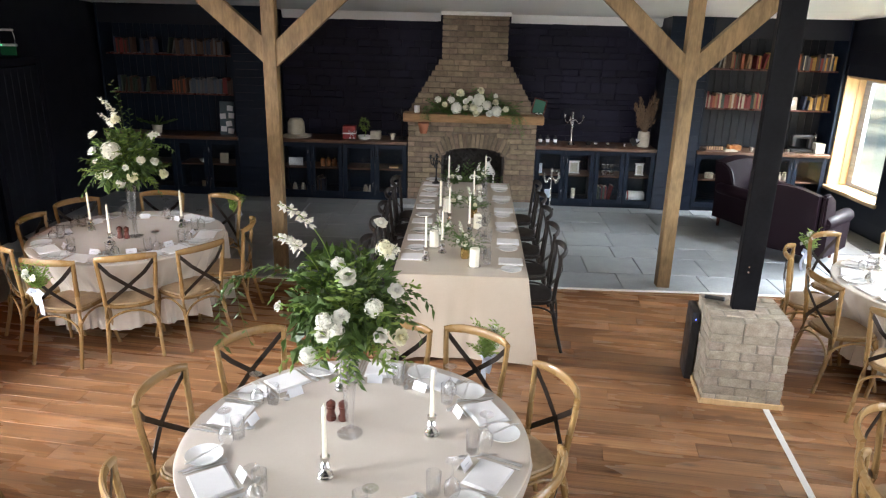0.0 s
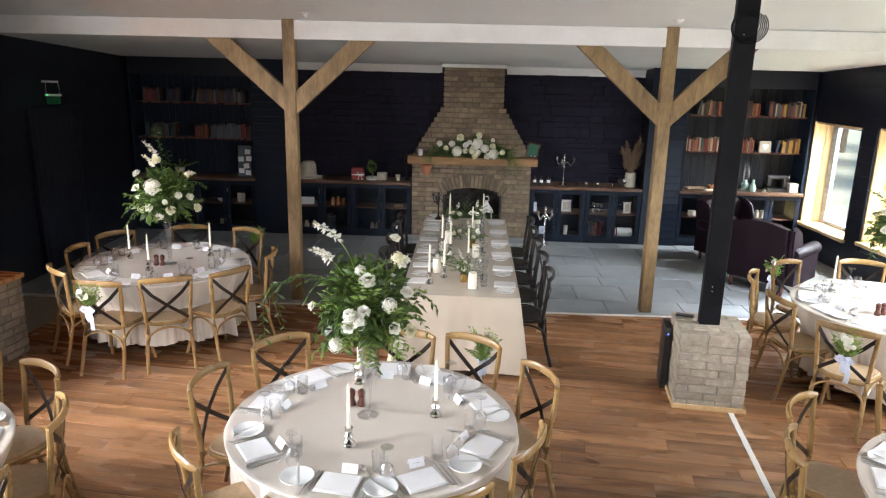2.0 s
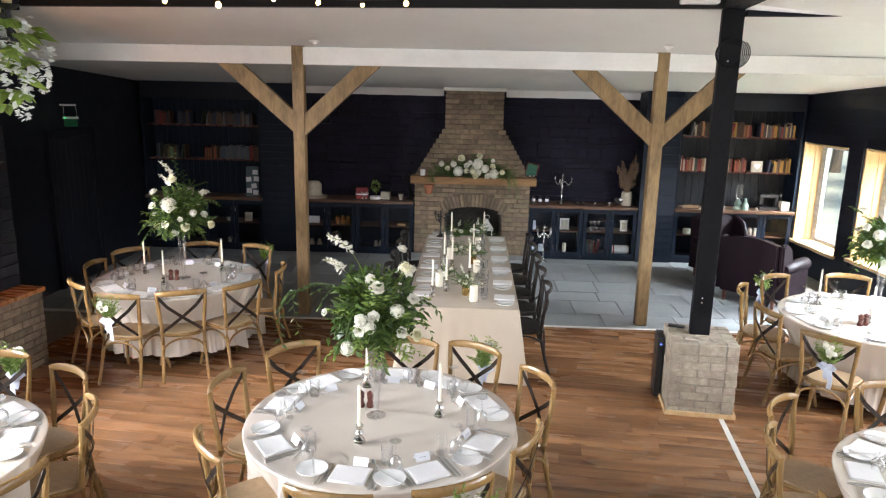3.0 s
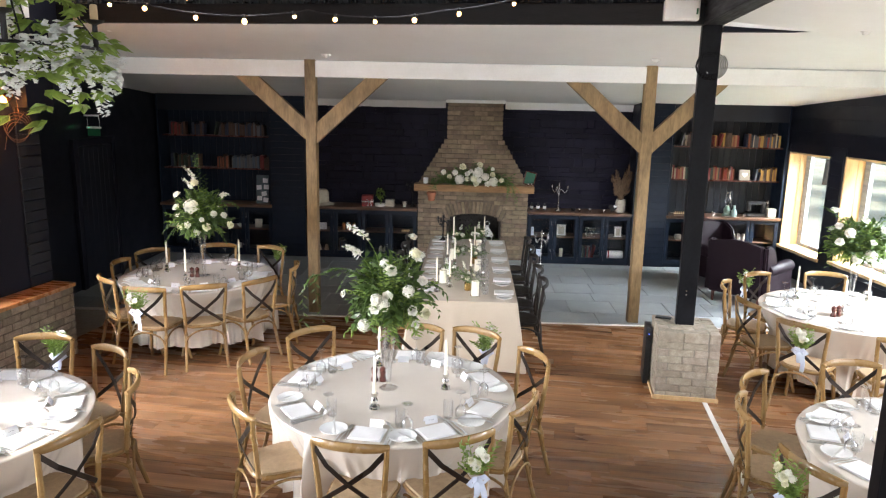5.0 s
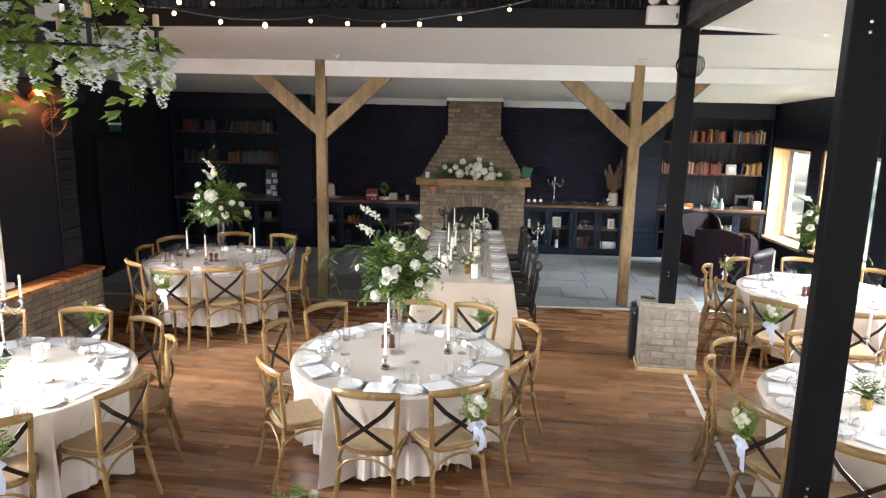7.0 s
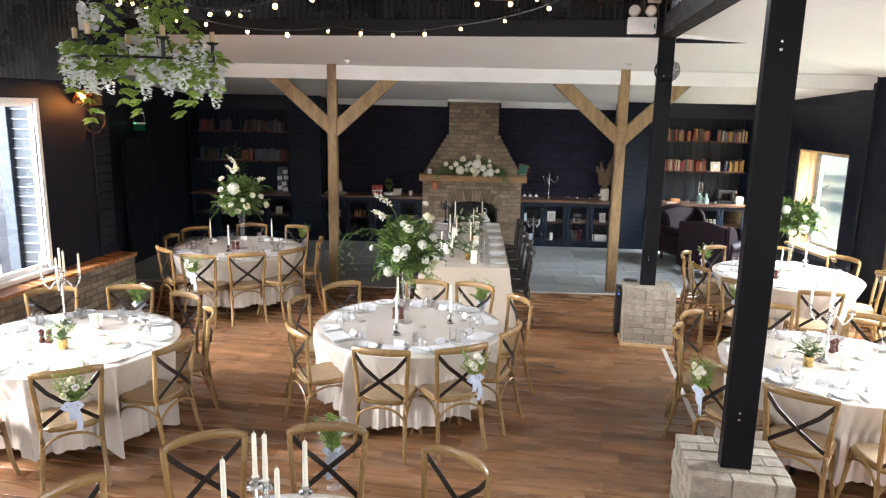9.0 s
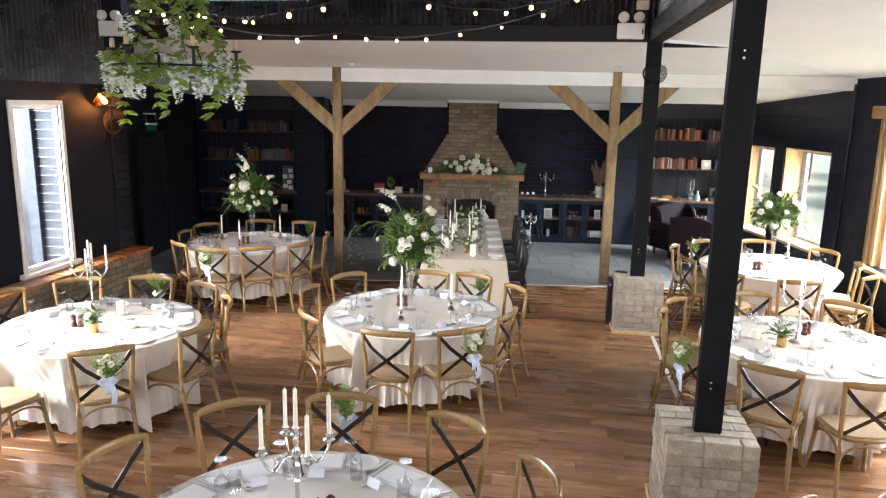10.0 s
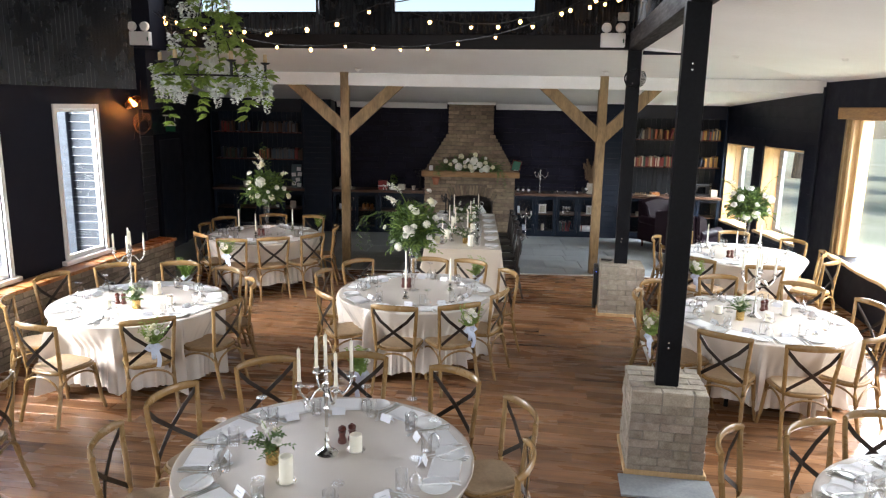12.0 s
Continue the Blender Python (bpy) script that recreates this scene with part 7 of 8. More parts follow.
tall_arrangement(
    -3.62, 6.02, 0.60, 4,
    [(CLUSTER, 0.085, -0.02, -0.22, 0.22), (ROSE, 0.050, -0.20, -0.15, 0.34), (ROSE, 0.052, -0.21, -0.17, 0.20), (ROSE, 0.050, -0.06, -0.24, 0.02), (ROSE_CREAM, 0.052, 0.14, -0.22, 0.00), (ROSE_CREAM, 0.048, 0.36, -0.10, 0.01), (ROSE_CREAM, 0.048, -0.17, -0.18, 0.00), (ROSE, 0.042, 0.30, -0.12, 0.12), (CLUSTER, 0.040, 0.21, -0.18, 0.14), (ROSE, 0.034, -0.20, -0.16, 0.12), (CLUSTER, 0.042, 0.03, -0.22, -0.06), (ROSE, 0.032, 0.09, -0.22, 0.08),
     (CLUSTER_CREAM, 0.05, -0.04, -0.05, 0.46), (ROSE, 0.045, 0.1, 0.22, 0.15), (ROSE, 0.045, -0.15, 0.2, 0.2)],
    [((-0.05, 0, 0.1), (-0.16, -0.05, 0.64), (0.10, 0, 0.04)), ((-0.06, 0, 0.1), (-0.17, -0.05, 0.50), (0.08, 0, 0.04)), ((0.10, 0, 0.1), (0.34, -0.08, 0.34), (0, 0, 0.08))],
    [((-0.1, 0, 0), (-0.42, -0.1, -0.12), (0, 0, 0.10)), ((0.1, 0, 0.1), (0.44, -0.05, 0.20), (0, 0, 0.10)), ((0, 0, 0.2), (-0.06, 0, 0.78), (0.03, 0, 0)), ((-0.12, -0.05, 0), (-0.36, -0.15, -0.2), (0, 0, 0.08)), ((0.08, 0.02, 0.0), (0.25, 0.05, -0.22), (0, 0, 0.05))],
    (0.34, 0.30, 0.36), "tall arrangement of white hydrangea, roses and ferns", lift=0.0, low=-0.2)
tall_arrangement(
    3.34, 5.62, 0.56, 5,
    [(ROSE, 0.050, -0.26, -0.14, 0.10), (ROSE, 0.050, 0.12, -0.22, 0.24), (CLUSTER, 0.055, -0.20, -0.2, 0.20), (ROSE, 0.045, -0.28, -0.12, 0.26), (CLUSTER, 0.06, 0.24, -0.14, 0.18), (ROSE, 0.045, -0.08, -0.22, 0.34), (CLUSTER, 0.065, 0.02, -0.22, -0.02), (CLUSTER, 0.055, -0.10, -0.2, -0.06), (ROSE, 0.045, 0.22, -0.16, 0.02), (ROSE, 0.04, 0.02, -0.24, 0.12), (ROSE_CREAM, 0.045, 0.26, 0.1, 0.1), (ROSE, 0.045, -0.18, 0.2, 0.18)],
    [((-0.1, 0, 0.2), (-0.34, -0.05, 0.42), (0, 0, 0.05))],
    [((-0.1, 0, 0.15), (-0.42, -0.1, 0.44), (0, 0, 0.05)), ((0.1, 0, 0.15), (0.30, -0.1, 0.50), (0, 0, 0.05)), ((0.12, 0, 0), (0.42, -0.2, -0.26), (0, 0, 0.08)), ((-0.12, 0, 0), (-0.36, -0.15, -0.16), (0, 0, 0.08))],
    (0.31, 0.30, 0.31), "full arrangement of white roses and glossy greenery", lift=0.03, low=-0.25)


def posy(x, y, z, pot, seed, label, size=0.09, heads=3, dark=True):
    r0 = random.Random(seed)
    t = thing("posy", pose(x, y, z, 0, 0, r0.uniform(0, 360)), label, "flowers", "table posies")
    ph = 0.0
    if pot:
        ph = 0.085
        bm = bmesh.new()
        lathe(bm, [(0, 0), (0.034, 0), (0.038, 0.006), (0.040, 0.085), (0.036, 0.085), (0.034, 0.012), (0, 0.012)], 18)
        part("pot", bm, GOLD_GLASS, t, "small gold mercury glass pot", smooth=True)
    bm = bmesh.new()
    for i in range(26):
        a, e = r0.uniform(0, math.tau), r0.uniform(0.0, 1.3)
        d = Vector((math.cos(a) * math.cos(e), math.sin(a) * math.cos(e), 0.8 * math.sin(e) + 0.15)) * size * r0.uniform(0.9, 1.7)
        spray(bm, (0, 0, ph - 0.01 if ph else 0.004), d + Vector((0, 0, ph)), (0, 0, 0.02), 10, 0.034, r0, 0.05)
    part("greenery", bm, LEAF if dark else LEAF_PALE, t)
    for i in range(heads):
        a = math.tau * i / heads + 0.5
        p = Vector((math.cos(a) * size * 0.5, math.sin(a) * size * 0.5, ph + size * r0.uniform(0.5, 0.9)))
        flower(t, r0.choice((ROSE, CLUSTER, ROSE_CREAM)), p, r0.uniform(0.024, 0.034), Vector((p.x, p.y, 0.06)), "flower_head")
    bm = bmesh.new()
    spike(bm, (0, 0, ph), (-size * 0.6, 0, ph + size * 1.9), (0.01, 0, 0), 7, r0, 0.020)
    part("bud_spike", bm, [LEAF_PALE, PETAL], t)


# round table a, b, e: tapers, grinders; c, d, f, g: candelabra, pots and pillars
for x, y in ((-1.21, 2.67), (-0.76, 3.04), (-1.28, 3.44), (-4.10, 6.15), (-3.72, 5.76), (-3.32, 6.34), (2.87, 5.80), (3.07, 5.22), (3.62, 5.80)):
    taper(x, y)
grinders(-1.245, 3.14), grinders(-3.70, 5.95), grinders(2.98, 5.18, 20), grinders(-1.26, -0.49, 30), grinders(-3.98, 2.20), grinders(2.42, 2.62, 40)
FIVE = "five branched silver candelabra with white candles"
candelabra(-1.35, -0.64, TOP, 0.50, 4, FIVE, candles=0.22, turn=32, spread=0.155, group="table candelabra")
candelabra(-4.10, 2.68, TOP, 0.47, 4, FIVE, candles=0.20, turn=20, spread=0.145, group="table candelabra")
candelabra(2.23, 2.38, TOP, 0.47, 4, FIVE, candles=0.20, turn=60, spread=0.145, group="table candelabra")
POSY = "gold pot posy of white roses and green sprigs"
posy(-1.63, -0.77, TOP, True, 1, POSY, 0.10), posy(-3.76, 2.07, TOP, True, 2, POSY, 0.10), posy(2.05, 2.26, TOP, True, 3, POSY, 0.10)
pillar(-1.19, -0.60, 0.105), pillar(-1.50, -0.97, 0.155), pillar(-4.02, 2.03, 0.09), pillar(-3.78, 2.58, 0.13), pillar(-3.50, 2.22, 0.10)
pillar(1.91, 2.46, 0.08), pillar(2.57, 2.46, 0.15), pillar(2.31, 2.22, 0.09)
# long table
for x, y, h in ((-0.55, 5.53, 0.16), (-0.52, 6.64, 0.14), (-0.91, 6.02, 0.15), (-0.84, 7.22, 0.15), (-0.50, 7.95, 0.13)):
    pillar(x, y, h, 0.04)
for x, y in ((-0.96, 5.64), (-0.83, 5.86), (-0.60, 6.40), (-0.80, 6.75), (-0.90, 7.0), (-0.56, 7.55), (-0.86, 8.35), (-0.42, 8.45)):
    taper(x, y, 0.26, 0.12, "long table tapers")
for i, (x, y, s) in enumerate(((-0.63, 5.74, 0.12), (-0.86, 6.34, 0.12), (-0.56, 7.05, 0.12), (-0.78, 7.52, 0.13), (-0.52, 8.2, 0.13), (-0.80, 8.5, 0.14))):
    posy(x, y, TOP, i % 2 == 0, 20 + i, "low posy of white roses and foliage on the long table", s, 4)
candelabra(-1.02, 8.5, TOP, 0.34, 3, "small dark iron candelabra on the long table", IRON, turn=15, spread=0.11)


def chair_posy(rail, centre, shift, seed):
    """Flowers tied to a chair's back with a pale organza bow."""
    m = chair_pose((*rail, 0), (*centre, 0))
    r0 = random.Random(seed)
    t = thing("chair_posy", m @ pose(shift, -0.318, 0.76) @ Matrix.Diagonal((1.2, 1.2, 1.2, 1)), "small posy of white flowers tied to a chair with organza", "flowers", "chair posies")
    bm = bmesh.new()
    for i in range(30):
        d = Vector((r0.uniform(-0.10, 0.10), r0.uniform(-0.07, 0.015), r0.uniform(-0.02, 0.14)))
        spray(bm, (0, 0, -0.06), d, (0, -0.02, 0), 10, 0.034, r0, slim=0.3)
    part("greenery", bm, LEAF_PALE, t)
    for i in range(8):
        p = Vector((r0.uniform(-0.05, 0.05), -0.055 + r0.uniform(-0.02, 0.01), r0.uniform(-0.01, 0.09)))
        flower(t, r0.choice((ROSE, CLUSTER, ROSE_CREAM)), p, r0.uniform(0.014, 0.024), (r0.uniform(-0.4, 0.4), -1, 0.4), "flower_head")
    bm = bmesh.new()
    strip = [(-0.015, -0.0008), (0.015, -0.0008), (0.015, 0.0008), (-0.015, 0.0008)]
    for s in (-1, 1):
        sweep(bm, arc((0.004 * s, -0.03, -0.07), (0.012 + s * 0.012, -0.04 - 0.004 * s, -0.195 - 0.03 * s), (0.008 + s * 0.010, -0.02, 0), 8), strip, up=(0, 1, 0.2))
        sweep(bm, [(0, -0.035, -0.07), (s * 0.030, -0.055, -0.055), (s * 0.048, -0.052, -0.075), (s * 0.028, -0.047, -0.092), (0, -0.04, -0.075)], strip, up=(0, 1, 0.2))
    part("ribbon", bm, RIBBON, t, "pale blue organza bow with long tails")


for k, r, s, i in (("a", (-0.62, 2.04), 0.04, 1), ("a", (-0.51, 3.98), 0.0, 2), ("b", (-3.83, 4.93), 0.0, 3), ("b", (-3.12, 7.085), 0.0, 4), ("c", (-3.295, 1.31), 0.03, 5), ("d", (1.20, 1.92), 0.0, 6), ("e", (2.31, 4.45), 0.05, 7), ("e", (2.655, 6.41), 0.0, 8), ("f", (-1.369, 0.659), 0.0, 9), ("c", (-3.89, 3.505), 0.0, 10)):
    chair_posy(r, TABLES[k], s, i)

# ---- mantel and hearth ----
gar = thing("mantel_garland", pose(-0.58, 10.38, 1.377), "lush mantel garland of white hydrangea, roses and greenery", "flowers")
r0 = random.Random(8)
bm = bmesh.new()
for i in range(170):
    u = r0.uniform(-1, 1)
    b0 = Vector((u * 0.52, r0.uniform(-0.04, 0.06), 0.0))
    spray(bm, b0, b0 + Vector((r0.uniform(-0.16, 0.16) + u * 0.08, r0.uniform(-0.16, 0.05), r0.uniform(-0.02, 0.36) * (1.15 - 0.6 * abs(u)))), (0, 0, 0.03), 11, 0.055, r0)
for i in range(9):
    spray(bm, (0.45 + r0.uniform(-0.1, 0.1), -0.08, 0.04), (0.60 + r0.uniform(-0.1, 0.2), -0.16, r0.uniform(-0.36, -0.05)), (0.05, -0.07, 0.06), 14, 0.045, r0)
    spray(bm, (-0.5, -0.08, 0.04), (-0.72 + r0.uniform(-0.1, 0.1), -0.12, r0.uniform(-0.10, 0.08)), (-0.05, -0.04, 0.05), 12, 0.045, r0)
part("greenery", bm, LEAF, gar)
for me, r, x, z in ((ROSE_CREAM, 0.065, -0.20, 0.37), (ROSE_CREAM, 0.055, 0.09, 0.42), (CLUSTER, 0.085, -0.25, 0.10), (CLUSTER, 0.10, 0.06, 0.25), (CLUSTER, 0.085, 0.32, 0.06), (ROSE_CREAM, 0.055, 0.03, 0.02), (ROSE_CREAM, 0.052, 0.30, 0.22), (ROSE, 0.055, 0.22, 0.02), (CLUSTER_CREAM, 0.07, -0.01, 0.12), (CLUSTER, 0.07, 0.18, 0.16), (ROSE, 0.05, -0.12, 0.22), (CLUSTER, 0.055, -0.33, 0.24), (CLUSTER, 0.05, -0.52, 0.24), (ROSE_CREAM, 0.045, -0.42, 0.16), (CLUSTER_CREAM, 0.05, 0.45, 0.10), (ROSE, 0.04, 0.30, 0.33), (ROSE, 0.045, -0.06, 0.28), (CLUSTER, 0.05, 0.08, 0.08), (CLUSTER_CREAM, 0.05, -0.12, 0.11)):
    flower(gar, me, Vector((x, -0.14 - 0.06 * r0.random(), z * 0.80 + 0.02)), r * 0.88, (r0.uniform(-0.3, 0.3), -1, 0.5), "flower_head")
turned("candle", -1.41, 10.40, 1.376, [(0, 0), (0.04, 0), (0.043, 0.09), (0.036, 0.10), (0, 0.095)], LINEN, "short white candle on the mantel", "candle")
turned("plant_pot", -1.30, 10.235, 1.10, [(0, 0), (0.05, 0), (0.075, 0.12), (0.083, 0.12), (0.083, 0.15), (0.070, 0.15), (0, 0.12)], TERRACOTTA, "terracotta pot hung below the mantel", "pot")
for x in (0.335, 0.39):
    turned("ornament", x, 10.38, 1.376, [(0, 0)] + [(0.026 * math.sin(a), 0.026 - 0.026 * math.cos(a)) for a in [math.pi * k / 8 for k in range(1, 9)]], SILVER, "small round silver ornament on the mantel", "ornament", "silver ornaments")
gp = thing("framed_picture", pose(0.34, 10.47, 1.376, -12, 14), "green picture in a brown frame leaning on the chimney", "picture")
part("picture", soft_box(-0.08, 0.08, -0.004, 0.004, 0.02, 0.22, 0.002), GREEN_CLOTH, gp)
for q in ((-0.10, -0.08, 0, 0.24), (0.08, 0.10, 0, 0.24), (-0.08, 0.08, 0, 0.02), (-0.08, 0.08, 0.22, 0.24)):
    part("frame", soft_box(q[0], q[1], -0.010, 0.010, q[2], q[3], 0.003), DARK_WOOD, gp)
lan = thing("lantern", pose(-0.33, 10.70, 0.02), "white metal lantern with a pointed top in the hearth", "lantern")
part("base", soft_box(-0.10, 0.10, -0.10, 0.10, 0, 0.03, 0.004), WHITE_PAINT, lan)
for sx in (-1, 1):
    for sy in (-1, 1):
        part("post", soft_box(sx * 0.085 - 0.008, sx * 0.085 + 0.008, sy * 0.085 - 0.008, sy * 0.085 + 0.008, 0.03, 0.42, 0.002), WHITE_PAINT, lan)
bm = bmesh.new()
lathe(bm, [(0.15, 0.42), (0.155, 0.435), (0.07, 0.53), (0.05, 0.55), (0.04, 0.58), (0, 0.60)], 4, m=pose(0, 0, 0, 0, 0, 45))
part("roof", bm, WHITE_PAINT, lan)
bm = bmesh.new()
lathe(bm, [(0.035, -0.004), (0.043, -0.004), (0.043, 0.004), (0.035, 0.004), (0.035, -0.004)], 16, m=pose(0, 0, 0.635, 90))
part("ring", bm, WHITE_PAINT, lan)
fg = thing("hearth_plants", pose(-0.62, 10.62, 0.055), "dark green potted foliage standing in the hearth", "plants")
bm = bmesh.new()
for i in range(40):
    b0 = Vector((r0.uniform(-0.34, 0.44), r0.uniform(-0.08, 0.06), 0))
    spray(bm, b0, b0 + Vector((r0.uniform(-0.1, 0.1), r0.uniform(-0.1, 0.02), r0.uniform(0.3, 0.62))), (0.02, -0.02, 0), 14, 0.06, r0)
part("foliage", bm, LEAF, fg)
bm = bmesh.new()
box(bm, -0.40, 0.48, -0.07, 0.07, 0, 0.05)
part("trough", bm, IRON, fg)

# ---- lights and fittings ----
ORANGE_CABLE = surface("orange_brown_cable", (0.05, 0.018, 0.008), (0.085, 0.032, 0.014), 0.5)
CREAM_CANDLE = surface("cream_plastic_candle", (0.50, 0.34, 0.17), (0.62, 0.46, 0.26), 0.6, scale=6, grain=40, bump=0.1)
WISTERIA = surface("white_wisteria_petal", (0.76, 0.77, 0.75), (0.88, 0.88, 0.86), 0.6, scale=12, grain=60, bump=0.1, spread=0.10, islands=True)
VINE_LEAF = surface("bright_green_vine_leaf", (0.12, 0.19, 0.04), (0.30, 0.40, 0.09), 0.5, scale=9, grain=60, bump=0.1, spread=0.4, islands=True)

let_light_through(WISTERIA, (0.85, 0.86, 0.82), 0.3)
let_light_through(VINE_LEAF, (0.34, 0.46, 0.08), 0.35)


def chandelier(x, y, z, r, top):
    t = thing("chandelier", pose(x, y, z), "iron ring chandelier draped in white wisteria and vine leaves", "chandelier")
    r0 = random.Random(31)
    bm = bmesh.new()
    ring = [(r * math.cos(a * math.tau / 40), r * math.sin(a * math.tau / 40), 0) for a in range(41)]
    sweep(bm, ring, 0.007, caps=False)
    part("ring", bm, IRON, t, smooth=True)
    for k in range(5):
        bm = bmesh.new()
        a = k * math.tau / 5 + 0.5
        sweep(bm, [(r * math.cos(a), r * math.sin(a), 0), (r * 0.35 * math.cos(a), r * 0.35 * math.sin(a), 0.42), (0.03 * math.cos(a), 0.03 * math.sin(a), 0.75)], 0.004)
        part("strap", bm, IRON, t)
    bm = bmesh.new()
    sweep(bm, [(0, 0, 0.7), (0, 0, top - z)], 0.008)
    part("chain", bm, IRON, t)
    for k in range(6):
        a = k * math.tau / 6 + 0.15
        px, py = r * math.cos(a), r * math.sin(a)
        bm = bmesh.new()
        lathe(bm, [(0, 0.0), (0.011, 0.0), (0.011, 0.10), (0.032, 0.108), (0.041, 0.119), (0.016, 0.117), (0.016, 0.120), (0, 0.120)], 14, c=(px, py, 0))
        h = part("candle_cup", bm, IRON, t, smooth=True)
        bm = bmesh.new()
        lathe(bm, [(0, 0.116), (0.0155, 0.116), (0.016, 0.140), (0.0148, 0.180), (0.010, 0.184), (0, 0.179)], 14, c=(px, py, 0))
        part("candle", bm, CREAM_CANDLE, h, "cream dripped candle sleeve", smooth=True)
    bm = bmesh.new()

    def vine_leaf(p, s):
        a = r0.uniform(0, 6.28)
        for q in (-0.9, -0.45, 0, 0.45, 0.9):
            d = Vector((math.cos(a + q), math.sin(a + q), r0.uniform(-0.6, 0.0))).normalized()
            add_leaf(bm, p, d, s * (1.2 - 0.45 * abs(q)), r0, 0, 0.42)

    for k in range(170):
        a = r0.uniform(0, 6.28)
        rr = r * r0.uniform(0.88, 1.10)
        vine_leaf(Vector((rr * math.cos(a), rr * math.sin(a), r0.uniform(-0.11, 0.09))), r0.uniform(0.05, 0.085))
    for k in range(250):
        a, u = r0.randrange(5) * math.tau / 5 + 0.5 + r0.gauss(0, 0.22), r0.random()
        rr = r * 0.85 * (1 - u) ** 1.6 * r0.uniform(0.75, 1.0) + 0.06 * r0.uniform(0.4, 1.2)
        vine_leaf(Vector((rr * math.cos(a), rr * math.sin(a), 0.06 + u * 0.95)), r0.uniform(0.05, 0.085))
    for k in range(7):
        a = k * math.tau / 7 + 0.3
        for j in range(2 + k % 4):
            vine_leaf(Vector((r * 1.0 * math.cos(a), r * 1.0 * math.sin(a), -0.12 - 0.06 * j)), 0.09)
    part("vine", bm, VINE_LEAF, t, "bright green silk vine leaves")
    for k in range(38):
        if k < 30:
            a = (k % 10) * math.tau / 10 + r0.gauss(0, 0.16)
            rr, z0, ln = r * r0.uniform(0.78, 1.15), r0.uniform(-0.10, 0.10), r0.uniform(0.11, 0.225)
        else:
            a, u = r0.uniform(0, 6.28), r0.uniform(0.2, 0.85)
            rr, z0, ln = r * 0.8 * (1 - u) ** 1.4 + 0.09, 0.15 + 0.75 * u, r0.uniform(0.18, 0.28)
        bm = bmesh.new()
        lean = Vector((r0.uniform(-0.10, 0.10), r0.uniform(-0.10, 0.10), -1)).normalized()
        c = Vector((rr * math.cos(a), rr * math.sin(a), z0))
        n_ = int(ln * 480)
        for j in range(n_):
            u = (j + r0.random()) / n_
            w = 0.038 * (1 - u) ** 0.8 + 0.006
            b0 = r0.uniform(0, 6.28)
            d = Vector((math.cos(b0), math.sin(b0), r0.uniform(-0.5, 0.3))).normalized()
            add_leaf(bm, c + lean * ln * u + Vector((math.cos(b0) * w, math.sin(b0) * w, 0)) * r0.uniform(0.5, 1.0), d, 0.029 * (1.15 - 0.5 * u), r0, 0, 1.1)
        tagged(part("raceme", bm, WISTERIA, t, "hanging raceme of white wisteria"), kind="stuff")
    return t


chandelier(-2.66, 1.42, 2.92, 0.41, 6.2)

# festoon lights hung in front of the gable
bm = bmesh.new()
lathe(bm, [(0, -0.072), (0.011, -0.070), (0.020, -0.058), (0.023, -0.045), (0.016, -0.030), (0.011, -0.02)], 12)
BULB_MESH = smooth_mesh("bulb", bm, BULB)
bm = bmesh.new()
lathe(bm, [(0.013, -0.024), (0.014, 0.004), (0.006, 0.012), (0, 0.012)], 10)
CAP_MESH = smooth_mesh("lamp_holder", bm, BLACK_PLASTIC)


def festoon(points, count, seed):
    """A cable through the points, sagging between them, with count bulbs."""
    r0 = random.Random(seed)
    pts = []
    for p, q in zip(points, points[1:]):
        seg = arc(p, q, (0, 0, -0.05 * (Vector(q) - Vector(p)).length), 10)
        pts += seg if not pts else seg[1:]
    t = thing("festoon_lights", Matrix(), "black cable of warm festoon bulbs, lit", "string lights", "festoon strings")
    bm = bmesh.new()
    sweep(bm, pts, 0.005, caps=False)
    part("cable", bm, BLACK_PLASTIC, t, smooth=True)
    for k in range(count):
        u = (k + 0.5) / count * (len(pts) - 1)
        i = min(int(u), len(pts) - 2)
        p = pts[i].lerp(pts[i + 1], u - i)
        m = Matrix.Translation(p) @ pose(0, 0, 0, r0.uniform(-12, 12), r0.uniform(-12, 12))
        h = mesh_part("lamp_holder", CAP_MESH, t, m)
        mesh_part("bulb", BULB_MESH, h, Matrix.Diagonal((*[r0.uniform(0.70, 1.0)] * 3, 1)), "small glowing warm bulb")


festoon([(-4.75, 5.1, 3.85), (-3.45, 4.5, 3.50), (-2.0, 4.4, 3.45), (-0.9, 4.4, 3.46), (0.62, 4.5, 3.92), (1.3, 4.7, 4.1)], 17, 1)
festoon([(-4.75, 5.05, 3.85), (-3.2, 3.2, 3.50), (-2.19, 2.7, 3.46), (-1.51, 2.7, 3.66), (0.9, 1.4, 4.3)], 9, 2)
festoon([(-1.2, 2.7, 3.60), (-0.5, 2.9, 3.52), (-0.1, 3.1, 3.60), (0.7, 3.9, 3.95), (1.3, 4.7, 4.1)], 7, 3)
festoon([(-4.7, 5.1, 3.86), (-4.3, 5.0, 3.72), (-3.7, 4.7, 3.68), (-2.9, 4.5, 3.60)], 7, 4)


